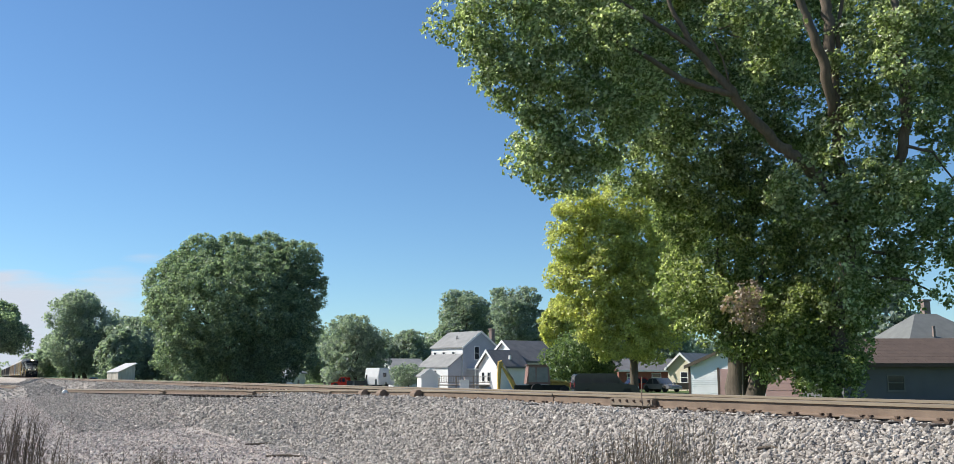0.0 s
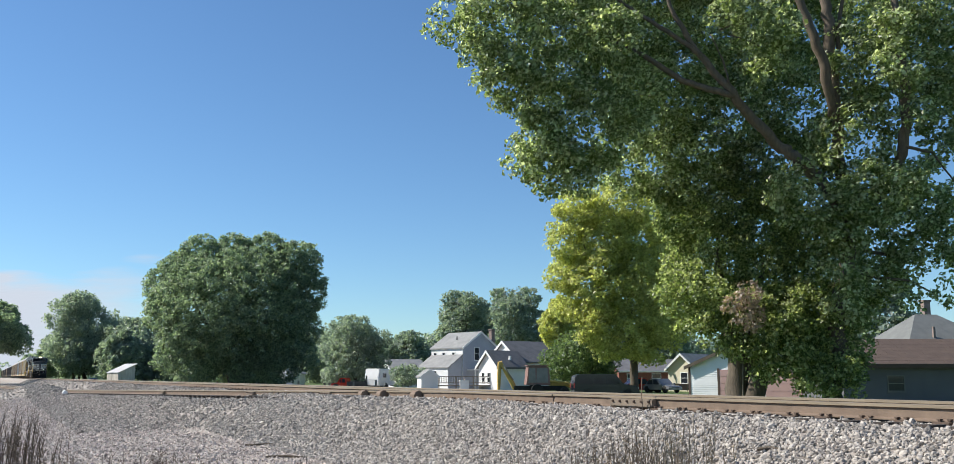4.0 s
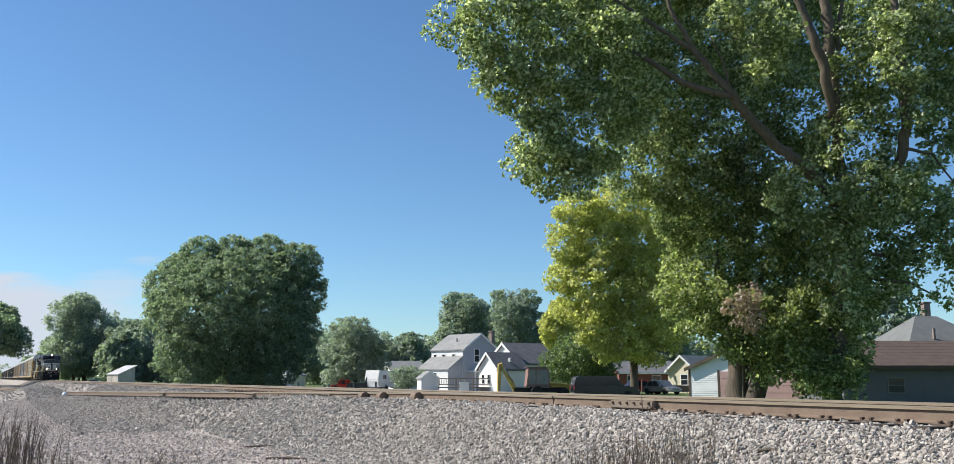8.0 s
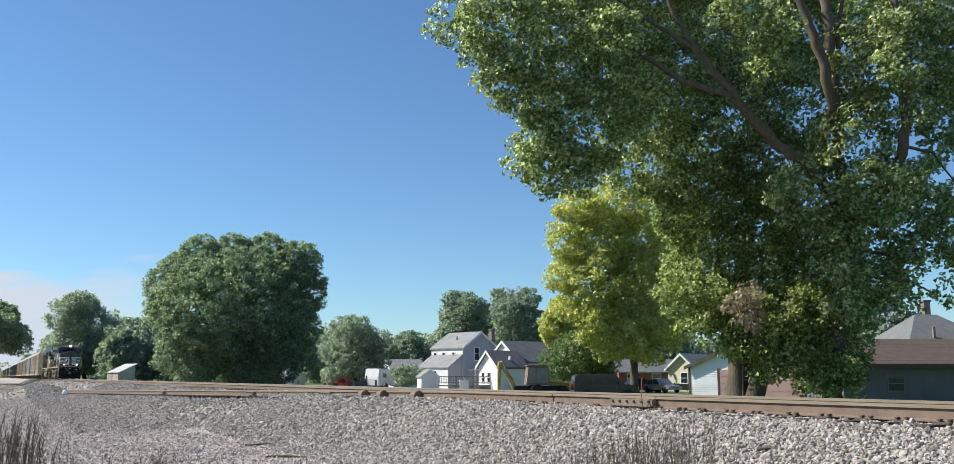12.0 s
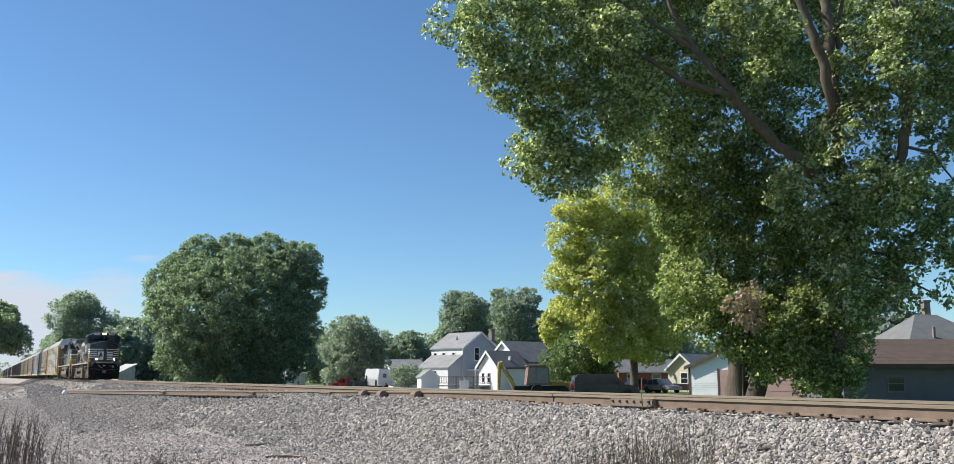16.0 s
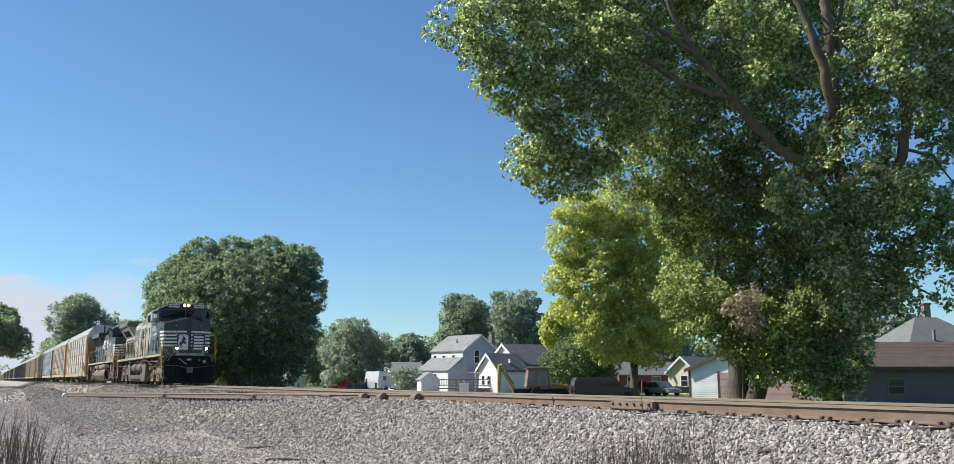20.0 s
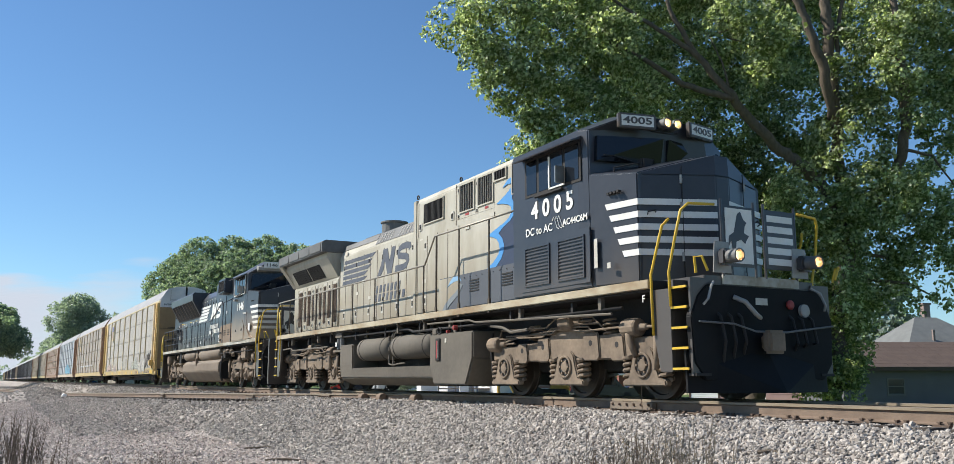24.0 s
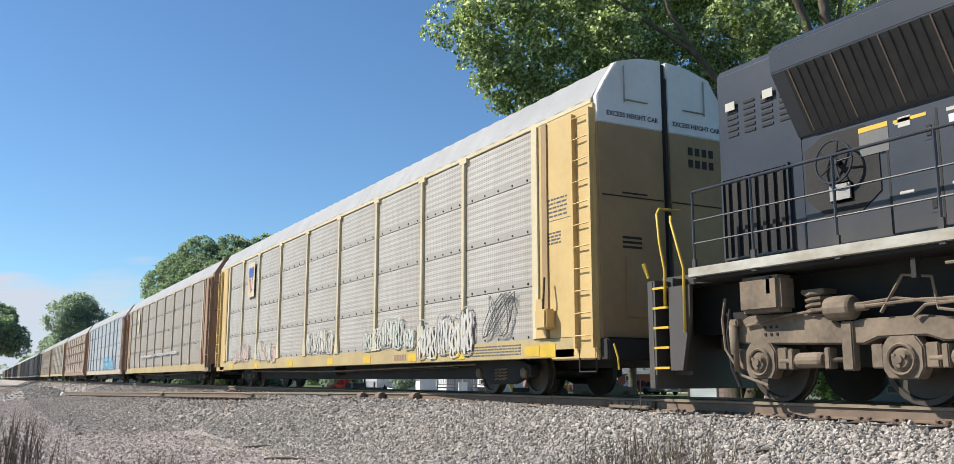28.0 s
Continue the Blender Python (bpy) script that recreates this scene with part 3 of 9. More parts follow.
right = [cr(14.2, 31.5, 12.9, 1.5), cr(13.8, 31.5, 10.1, 1.4), cr(12.1, 31.5, 8.0, 1.4), cr(15.2, 31.7, 14.8, 1.4), cr(17.0, 32, 13.8, 1.74), cr(14.2, 31.2, 11.0, 1.0), cr(16.6, 31.5, 11.5, 1.1), cr(14.6, 32.2, 8.2, 1.2),
         cr(14.8, 29.6, 12.2, 0.81), cr(14.5, 29.4, 13.7, 0.56), cr(14.0, 30.3, 7.8, 1.02), cr(15.1, 30.4, 8.2, 0.77), cr(12.9, 30.8, 5.7, 0.99), cr(12.7, 30.8, 7.2, 0.86), cr(13.1, 31, 4.2, 0.81), cr(16.4, 32.5, 7.5, 0.91), cr(15.3, 29.8, 10.7, 0.43),
         cr(15.8, 32.5, 6.8, 1.02), cr(17.3, 31.5, 14.8, 1.6), cr(19.3, 32, 12.8, 1.84), cr(19.0, 32, 15.0, 2.1), cr(16.7, 33, 8.8, 0.88), cr(14.4, 33, 6.5, 1.5), cr(16.7, 31, 9.6, 0.48), cr(17.2, 31, 10.6, 0.66)]
sprays = [cr(15.9, 33, 5.4, 0.6), cr(16.9, 33, 6.2, 0.55), cr(17.7, 33, 7.2, 0.65), cr(17.0, 33, 7.6, 0.51), cr(17.9, 33, 5.5, 0.55), cr(16.1, 32.5, 4.3, 0.45), cr(17.0, 32.5, 4.6, 0.4), cr(15.0, 33, 5.3, 0.78),
          cr(18.7, 33, 8.1, 0.93), cr(18.8, 33, 6.5, 0.92), cr(17.2, 32.5, 4.1, 0.31)]
stems = [limb((12.55, 32, -0.1, 0.4), (12.66, 32, 0.53, 0.36), (12.89, 32, 2.11, 0.3), (13.19, 32, 4.30, 0.29), (13.54, 32, 6.20, 0.28), (13.64, 32, 7.44, 0.26)),
         limb((13.61, 32, 7.22, 0.202), (12.37, 31.5, 8.71, 0.200), (11.55, 31, 9.27, 0.209), (10.98, 31, 9.68, 0.198), (9.86, 30.5, 10.57, 0.185), (8.95, 30, 11.45, 0.151), (7.75, 30, 12.99, 0.119), (6.91, 30, 14.64, 0.077), (6.53, 30, 16.27, 0.044)),
         limb((9.03, 30, 11.32, 0.118), (7.89, 30, 11.63, 0.119), (7.23, 30, 11.88, 0.108), (5.83, 30, 12.85, 0.087), (4.92, 30.3, 13.47, 0.055), (3.73, 31, 14.01, 0.034)),
         limb((7.85, 30, 12.85, 0.087), (7.28, 30, 13.35, 0.087), (6.24, 30, 14.06, 0.076), (5.28, 30.4, 14.93, 0.055), (4.00, 31, 16.28, 0.034)),
         limb((13.63, 32, 7.22, 0.224), (13.18, 31.5, 9.62, 0.223), (12.95, 31, 12.20, 0.212), (12.97, 31, 14.22, 0.203), (12.95, 31, 15.32, 0.192), (12.93, 31, 17.25, 0.114)),
         limb((12.97, 31.2, 10.92, 0.156), (12.59, 30.6, 12.15, 0.187), (12.19, 30.4, 13.67, 0.165), (11.68, 30.4, 15.05, 0.144), (11.31, 30.4, 16.47, 0.089)),
         limb((13.00, 31.2, 10.69, 0.089), (13.15, 31, 12.25, 0.089), (13.26, 31, 13.89, 0.079), (13.64, 31, 15.80, 0.057)),
         limb((13.62, 32, 6.76, 0.22), (14.54, 31.5, 8.03, 0.2), (15.14, 31, 9.1, 0.19), (15.26, 30.5, 10.37, 0.18), (15.16, 30.2, 11.97, 0.16), (15.09, 30.2, 13.57, 0.14), (15.08, 30.2, 14.96, 0.12), (15.01, 30.2, 16.37, 0.100)),
         limb((13.53, 32, 5.41, 0.089), (14.73, 32.4, 5.12, 0.067), (15.94, 32.6, 5.03, 0.045), (16.81, 32.6, 4.58, 0.027)),
         limb((13.95, 32, 6.08, 0.078), (15.56, 32.6, 5.94, 0.057), (17.17, 33, 6.46, 0.035)),
         limb((15.25, 30.6, 9.62, 0.065), (16.30, 30.8, 9.44, 0.044), (17.14, 31, 8.37, 0.027)),
         limb((8.51, 29.6, 13.60, 0.032), (9.28, 29.6, 13.89, 0.034), (9.55, 29.6, 13.73, 0.022)),
         limb((8.87, 29.6, 13.40, 0.027), (9.57, 29.6, 13.19, 0.028), (9.88, 29.6, 13.01, 0.017)),
         limb((8.89, 29.9, 11.64, 0.043), (8.60, 29.7, 12.58, 0.032), (8.21, 29.7, 13.48, 0.022))]
tree("huge green broadleaf tree leaning over the line", foot, [shifted(q, foot) for q in stems], shifted(left + middle + right + sprays, foot), 232000, 0.146, M["leaf_big"], 11, sub=0.44, gaps=0.24, core=0.07, droop=0.4)
foot = spot(10.05, 34)
upper = [cr(9.3, 36, 8.4, 1.9), cr(11.3, 36, 8.2, 2.02), cr(9.5, 35.5, 6.1, 1.85), cr(11.6, 35, 5.8, 1.94), cr(13.1, 34.5, 6.2, 1.92), cr(7.9, 34, 4.7, 1.0), cr(8.6, 33, 4.2, 1.0), cr(9.7, 33, 3.7, 1.1), cr(11.0, 33, 3.5, 1.36), cr(12.4, 33, 3.7, 1.48), cr(13.8, 33, 4.2, 1.0)]
skirt = [cr(11.4, 32.5, 2.1, 1.0), cr(12.6, 32.5, 2.1, 1.0), cr(13.5, 32.5, 2.6, 0.85), cr(9.7, 32.5, 2.9, 0.7), cr(10.4, 32, 2.0, 0.6), cr(11.7, 31.4, 1.3, 0.57), cr(12.7, 31.4, 1.5, 0.65), cr(9.0, 33, 2.9, 0.6), cr(11.1, 32, 2.8, 1.0), cr(8.1, 33, 3.5, 0.6)]
stems = [limb((9.95, 34, -0.1, 0.45), (9.85, 34, 2.2, 0.38), (9.5, 34.4, 4.6, 0.22), (9.6, 35, 7, 0.06)), limb((10.45, 33.7, -0.05, 0.42), (10.4, 33.9, 3, 0.28), (11.4, 35, 6, 0.06))]
tree("thick leafy tree with two dark trunks", foot, [shifted(q, foot) for q in stems], shifted(upper + skirt, foot), 84000, 0.125, M["leaf_low"], 12, sub=0.42, gaps=0.25, core=0.12, droop=0.5)
# a withered branch of the leafy tree, set on an added stem
foot = spot(9.7, 33)
wither = [cr(9.15, 31.3, 3.9, 0.5), cr(9.6, 31.3, 3.6, 0.5), cr(9.6, 31.3, 4.4, 0.4)]
tree("small withered pinkish sapling top", foot, [shifted(limb((9.7, 33, -0.1, 0.05), (9.7, 32.6, 2.2, 0.03), (9.4, 31.4, 3.8, 0.01)), foot)], shifted(wither, foot), 1100, 0.11, M["leaf_pink"], 13, "sapling", sub=0.2, gaps=0.4)


def plain_tree(label, right, ahead, tall, wide, base, material, count, leaf, seed, lobes=9, trunk=None, name="tree", category="tree", lean=0.0, depth=1.0, skirt=False):
    """A round-headed tree with an uneven crown from base to tall, wide across."""
    rng = random.Random(seed)
    foot = spot(right, ahead, -0.06)
    c, h = (base + tall) / 2, (tall - base) / 2
    rows = [(lean, 0, c, wide * 0.36, wide * 0.36 * depth, h * 0.72)]
    for i in range(lobes):
        a = 2 * math.pi * i / lobes + rng.uniform(-0.3, 0.3)
        k = rng.uniform(-0.62, 0.62)
        rr = wide * rng.uniform(0.15, 0.22)
        reach = (wide / 2 - rr) * math.sqrt(max(0.25, 1 - k * k * 0.9))
        rows.append((lean + math.cos(a) * reach, math.sin(a) * reach * depth, c + k * (h - rr * 0.4), rr, rr, min(rr, h * 0.6)))
    for i in range(max(3, lobes // 3)):
        rr = wide * rng.uniform(0.14, 0.2)
        rows.append((lean + rng.uniform(-0.22, 0.22) * wide, rng.uniform(-0.2, 0.2) * wide * depth, tall - rr, rr, rr, rr))
    if skirt:
        for i in range(10):
            a = 2 * math.pi * i / 10 + rng.uniform(-0.2, 0.2)
            rr = wide * rng.uniform(0.12, 0.16)
            rows.append((lean + math.cos(a) * wide * 0.33, math.sin(a) * wide * 0.33, rr * rng.uniform(0.85, 1.6), rr, rr, rr * 0.9))
    r = trunk or wide * 0.028
    stems = [[(0, 0, 0, r), (rng.uniform(-r, r), 0, base + h * 0.3, r * 0.75), (lean, 0, c + h * 0.5, r * 0.3)]]
    for i in range(4):
        a = 2 * math.pi * i / 4 + rng.uniform(-0.4, 0.4)
        z0 = base + h * rng.uniform(0.0, 0.4)
        stems.append([(0, 0, z0, r * 0.5), (math.cos(a) * wide * 0.16, math.sin(a) * wide * 0.16, z0 + h * 0.4, r * 0.32), (math.cos(a) * wide * 0.32, math.sin(a) * wide * 0.3, z0 + h * 0.8, r * 0.12)])
    return tree(label, foot, stems, rows, count, leaf, material, seed, category, name, sub=wide * 0.062, gaps=0.2, core=0.25)


foot = spot(14.3, 84, -0.06)
top = [cr(9.8, 84, 17.1, 2.2), cr(12.7, 84, 17.3, 2.6), cr(15.9, 85, 17.3, 2.5), cr(8.7, 83, 14.0, 2.0), cr(12.1, 84, 13.5, 3.2), cr(15.6, 84, 13.5, 3.2), cr(8.4, 83, 11.1, 1.84), cr(19.8, 87, 15.8, 2.74), cr(18.3, 86, 12.0, 3.0)]
low = [cr(11.1, 82, 9.8, 2.8), cr(14.7, 83, 9.3, 3.1), cr(9.2, 83, 8.2, 1.8), cr(11.3, 82, 6.4, 2.1), cr(14.4, 82, 5.6, 2.5), cr(17.7, 84, 6.5, 2.4), cr(12.1, 82, 4.5, 1.4), cr(15.9, 83, 4.1, 1.4), cr(19.4, 86, 9.0, 2.6)]
stems = [limb((14.6, 84, -0.1, 0.42), (14.6, 84, 4, 0.34), (14.4, 84, 9, 0.2), (13.8, 84, 15, 0.08)), limb((14.6, 84, 4, 0.2), (12.0, 83.5, 8, 0.14), (10.0, 83, 14, 0.05)), limb((14.6, 84, 5, 0.2), (17.0, 84, 9, 0.13), (18.5, 85, 13, 0.05))]
tree("broad yellowing maple beside the driveway", foot, [shifted(q, foot) for q in stems], shifted(top + low, foot), 90000, 0.26, M["leaf_yellow"], 21, sub=0.8, gaps=0.25, core=0.12)
foot = spot(-25.3, 92, -0.06)
top = [cr(-29.0, 92, 13.9, 2.3), cr(-25.9, 93, 14.5, 2.0), cr(-22.4, 93, 14.5, 2.0), cr(-19.2, 93, 13.4, 2.4), cr(-32.5, 92, 11.1, 2.3), cr(-28.2, 90, 10.2, 3.0), cr(-24.2, 90, 10.5, 3.3), cr(-21.2, 91, 9.7, 3.3), cr(-18.2, 93, 9.9, 2.0), cr(-33.2, 91, 9.1, 1.3), cr(-30.8, 92, 13.2, 1.4), cr(-17.3, 93, 11.5, 1.1)]
low = [cr(-32.4, 91, 7.6, 1.9), cr(-29.0, 89.5, 6.2, 2.6), cr(-24.7, 89, 5.6, 3.2), cr(-20.8, 90, 5.0, 2.9), cr(-18.2, 92, 6.4, 1.9), cr(-31.1, 90, 3.5, 1.8), cr(-27.5, 89, 2.9, 1.9), cr(-23.4, 89, 2.6, 1.8), cr(-20.1, 90, 2.6, 1.9), cr(-18.0, 91, 3.5, 1.6), cr(-25.0, 96, 9.0, 5.3), cr(-25.0, 96, 4.0, 4.4), cr(-25.3, 92, 8.4, 8.5, 6.5), cr(-30.6, 91.5, 12.0, 2.6), cr(-20.0, 92, 12.6, 2.6)]
stems = [limb((-25.3, 92, -0.1, 0.6), (-25.3, 92, 4, 0.5), (-25, 92, 11, 0.2)), limb((-25.3, 92, 3, 0.3), (-29, 91.5, 8, 0.2), (-31, 92, 12, 0.06)), limb((-25.3, 92, 3, 0.3), (-21, 91.5, 8, 0.2), (-19, 92, 13, 0.06))]
tree("dense round dark green tree by the line", foot, [shifted(q, foot) for q in stems], shifted(top + low, foot), 190000, 0.21, M["leaf_dense"], 22, sub=0.5, gaps=0.08, core=0.14)
plain_tree("dark green bushy tree beside the house", 10.5, 92, 6.2, 8.5, 0.2, M["leaf_bush"], 15000, 0.24, 23, 8)
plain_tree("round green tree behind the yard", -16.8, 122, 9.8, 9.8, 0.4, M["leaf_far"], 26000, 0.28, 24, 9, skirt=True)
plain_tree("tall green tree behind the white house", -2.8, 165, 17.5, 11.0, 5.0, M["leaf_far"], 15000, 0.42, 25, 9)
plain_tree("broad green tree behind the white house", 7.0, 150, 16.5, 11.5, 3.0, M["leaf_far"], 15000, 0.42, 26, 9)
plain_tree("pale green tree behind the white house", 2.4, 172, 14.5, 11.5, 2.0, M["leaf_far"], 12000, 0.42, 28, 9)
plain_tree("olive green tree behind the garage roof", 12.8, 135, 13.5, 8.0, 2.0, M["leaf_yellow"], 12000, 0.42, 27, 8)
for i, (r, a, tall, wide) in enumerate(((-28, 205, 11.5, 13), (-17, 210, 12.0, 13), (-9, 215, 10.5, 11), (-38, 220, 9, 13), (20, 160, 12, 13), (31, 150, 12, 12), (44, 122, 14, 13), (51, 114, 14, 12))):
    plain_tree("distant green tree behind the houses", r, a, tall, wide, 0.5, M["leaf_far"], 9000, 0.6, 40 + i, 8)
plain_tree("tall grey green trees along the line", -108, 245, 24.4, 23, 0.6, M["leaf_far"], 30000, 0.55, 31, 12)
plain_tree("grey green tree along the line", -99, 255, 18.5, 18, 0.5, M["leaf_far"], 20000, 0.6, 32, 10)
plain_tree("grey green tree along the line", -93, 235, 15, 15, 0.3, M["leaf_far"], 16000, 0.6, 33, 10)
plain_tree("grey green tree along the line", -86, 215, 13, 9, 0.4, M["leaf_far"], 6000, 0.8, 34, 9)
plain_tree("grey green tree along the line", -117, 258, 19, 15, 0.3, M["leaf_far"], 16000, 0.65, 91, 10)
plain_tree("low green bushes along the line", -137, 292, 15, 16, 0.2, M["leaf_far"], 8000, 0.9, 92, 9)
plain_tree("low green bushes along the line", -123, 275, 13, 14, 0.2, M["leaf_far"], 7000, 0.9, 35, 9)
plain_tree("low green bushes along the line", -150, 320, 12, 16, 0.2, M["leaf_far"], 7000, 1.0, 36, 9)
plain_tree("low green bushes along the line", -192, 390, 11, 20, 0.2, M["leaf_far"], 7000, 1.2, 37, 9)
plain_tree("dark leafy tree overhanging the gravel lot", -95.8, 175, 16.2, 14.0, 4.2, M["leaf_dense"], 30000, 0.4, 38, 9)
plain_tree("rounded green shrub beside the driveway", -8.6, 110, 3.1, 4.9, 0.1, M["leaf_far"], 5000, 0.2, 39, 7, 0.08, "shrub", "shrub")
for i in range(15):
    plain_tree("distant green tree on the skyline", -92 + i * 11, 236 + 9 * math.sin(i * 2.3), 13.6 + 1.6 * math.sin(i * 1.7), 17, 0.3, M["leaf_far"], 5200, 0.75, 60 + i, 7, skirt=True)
far_wood = []
rng = random.Random(5)
for i in range(46):
    far_wood.append((*spot(-420 + i * 17, 700 + rng.uniform(-40, 40), 3), 12, 12, rng.uniform(6, 9)))
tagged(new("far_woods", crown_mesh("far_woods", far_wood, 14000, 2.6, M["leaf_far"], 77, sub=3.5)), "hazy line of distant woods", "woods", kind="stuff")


# ---- train: materials ----
M.update(
    label_paper=surf("soiled_label", (0.56, 0.54, 0.47), (0.40, 0.37, 0.3), 6, 0.7, fine=40),
    cream=surf("weathered_cream_paint", (0.47, 0.445, 0.365), (0.32, 0.285, 0.21), 0.9, 0.55, fine=7, bump=0.05, contrast=1.3, stretch=(1, 1, 0.35)),
    black=surf("dusty_black_paint", (0.027, 0.030, 0.038), (0.048, 0.050, 0.056), 0.8, 0.34, fine=9, bump=0.03, spec=0.45),
    grimy=surf("grimy_dark_underframe", (0.016, 0.015, 0.0145), (0.034, 0.031, 0.028), 1.5, 0.8, fine=20, bump=0.2),
    mud=surf("dried_brown_road_dust", (0.26, 0.198, 0.138), (0.115, 0.088, 0.064), 2.2, 0.9, fine=16, bump=0.12, contrast=1.2),
    tankgrey=surf("dusty_grey_tank", (0.152, 0.132, 0.102), (0.09, 0.078, 0.062), 0.9, 0.8, fine=12, bump=0.08),
    sand=surf("dusty_lower_panel", (0.26, 0.19, 0.125), (0.15, 0.112, 0.078), 0.9, 0.7, fine=12, bump=0.05),
    sill=surf("stained_cream_sill", (0.47, 0.42, 0.30), (0.27, 0.19, 0.105), 1.6, 0.6, fine=10, bump=0.08, stretch=(0.5, 1, 1), contrast=1.5),
    sill2=surf("stained_white_sill", (0.50, 0.48, 0.42), (0.24, 0.20, 0.13), 1.6, 0.6, fine=10, bump=0.08, stretch=(0.5, 1, 1), contrast=1.6),
    ywl=surf("yellow_rail_paint", (0.66, 0.44, 0.035), (0.52, 0.34, 0.04), 4, 0.5, fine=30, bump=0.05),
    wht=surf("white_paint", (0.78, 0.77, 0.72), (0.66, 0.64, 0.57), 2.5, 0.5, fine=20, bump=0.02),
    navy=surf("slate_navy_paint", (0.030, 0.042, 0.085), (0.045, 0.052, 0.075), 0.8, 0.45, fine=9, bump=0.02),
    greybl=surf("slate_grey_paint", (0.10, 0.105, 0.115), (0.075, 0.078, 0.085), 0.8, 0.5, fine=9, bump=0.02),
    blue=surf("bright_blue_paint", (0.06, 0.27, 0.58), (0.08, 0.24, 0.48), 1.5, 0.5, fine=12, bump=0.02),
    greywave=surf("faded_grey_blue_paint", (0.20, 0.22, 0.23), (0.16, 0.17, 0.17), 1.5, 0.5, fine=12, bump=0.02),
    skyblue=surf("pale_blue_paint", (0.24, 0.40, 0.55), (0.20, 0.33, 0.46), 1.5, 0.5, fine=12, bump=0.02),
    logo=surf("faded_slate_paint", (0.06, 0.066, 0.085), (0.12, 0.125, 0.135), 2.5, 0.55, fine=20, bump=0.02),
    glass=pane_glass("cab_glass", (0.012, 0.014, 0.018), 0.04),
    steel=surf("bare_steel", (0.42, 0.40, 0.36), (0.25, 0.22, 0.19), 5, 0.35, 0.8, fine=30, bump=0.05),
    dkgrille=surf("black_grille", (0.012, 0.012, 0.012), (0.03, 0.027, 0.024), 8, 0.7, fine=60, bump=0.3),
    redpaint=surf("red_paint", (0.36, 0.04, 0.035), (0.22, 0.04, 0.035), 3, 0.5, fine=20),
    lamp=glow("lit_headlamp", (1.0, 0.60, 0.24), 60.0),
    lamp2=glow("lit_ditch_lamp", (1.0, 0.60, 0.24), 45.0),
    ar_yellow=surf("autorack_yellow_paint", (0.60, 0.43, 0.18), (0.47, 0.32, 0.125), 0.9, 0.6, fine=8, bump=0.04),
    # soiled door yellow, darkened further with the shade of the car's end
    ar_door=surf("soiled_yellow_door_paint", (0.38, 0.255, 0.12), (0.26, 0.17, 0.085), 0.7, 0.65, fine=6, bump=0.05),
    ar_cream=surf("autorack_cream_post", (0.62, 0.54, 0.36), (0.50, 0.40, 0.23), 1.2, 0.6, fine=12, bump=0.04),
    ar_tan=surf("autorack_tan_paint", (0.34, 0.215, 0.135), (0.24, 0.15, 0.095), 1.0, 0.65, fine=10, bump=0.04),
    ar_tanpost=surf("autorack_tan_post", (0.52, 0.45, 0.34), (0.40, 0.32, 0.22), 1.0, 0.65, fine=10, bump=0.04),
    ar_gold=surf("yellow_side_sill", (0.50, 0.38, 0.16), (0.35, 0.265, 0.14), 1.0, 0.6, fine=8, bump=0.06),
    ar_white=surf("white_end_paint", (0.72, 0.71, 0.69), (0.58, 0.56, 0.53), 1.0, 0.6, fine=10, bump=0.04),
    ar_roof=surf("galvanised_roof", (0.30, 0.297, 0.295), (0.22, 0.217, 0.21), 0.8, 0.6, 0.1, fine=10, bump=0.05),
    bluegraf=surf("blue_spray_paint", (0.10, 0.42, 0.62), (0.16, 0.45, 0.55), 3, 0.6, fine=30),
    palegraf=surf("thin_white_spray_paint", (0.56, 0.54, 0.50), (0.42, 0.395, 0.35), 5, 0.6, fine=30, contrast=1.6),
    greengraf=surf("pale_green_spray_paint", (0.50, 0.52, 0.44), (0.42, 0.42, 0.36), 3, 0.6, fine=30),
    pinkgraf=surf("faded_pink_spray_paint", (0.58, 0.42, 0.36), (0.5, 0.36, 0.3), 3, 0.6, fine=30),
    bluestencil=surf("blue_shield_paint", (0.05, 0.09, 0.35), (0.07, 0.1, 0.3), 3, 0.5, fine=30),
)


dusted(M["black"], (0.15, 0.115, 0.082), 1.7, 2.6, 0.42)
M["pitch"] = surf("black_front_paint", (0.006, 0.0062, 0.007), (0.012, 0.0118, 0.0115), 1.2, 0.7, fine=14, bump=0.1, spec=0.2)
M["black2"] = surf("dust_coated_black_paint", (0.030, 0.032, 0.040), (0.054, 0.055, 0.06), 0.8, 0.36, fine=9, bump=0.03, spec=0.45)
dusted(M["black2"], (0.29, 0.205, 0.128), 1.95, 3.0, 0.95, 0.3)
M["wht2"] = surf("dust_stained_white_paint", (0.76, 0.75, 0.70), (0.64, 0.62, 0.55), 2.5, 0.5, fine=20, bump=0.02)
dusted(M["wht2"], (0.46, 0.34, 0.17), 1.9, 3.0, 0.6, 0.3)
dusted(M["cream"], (0.20, 0.152, 0.092), 1.6, 3.4, 0.62, 1.0)


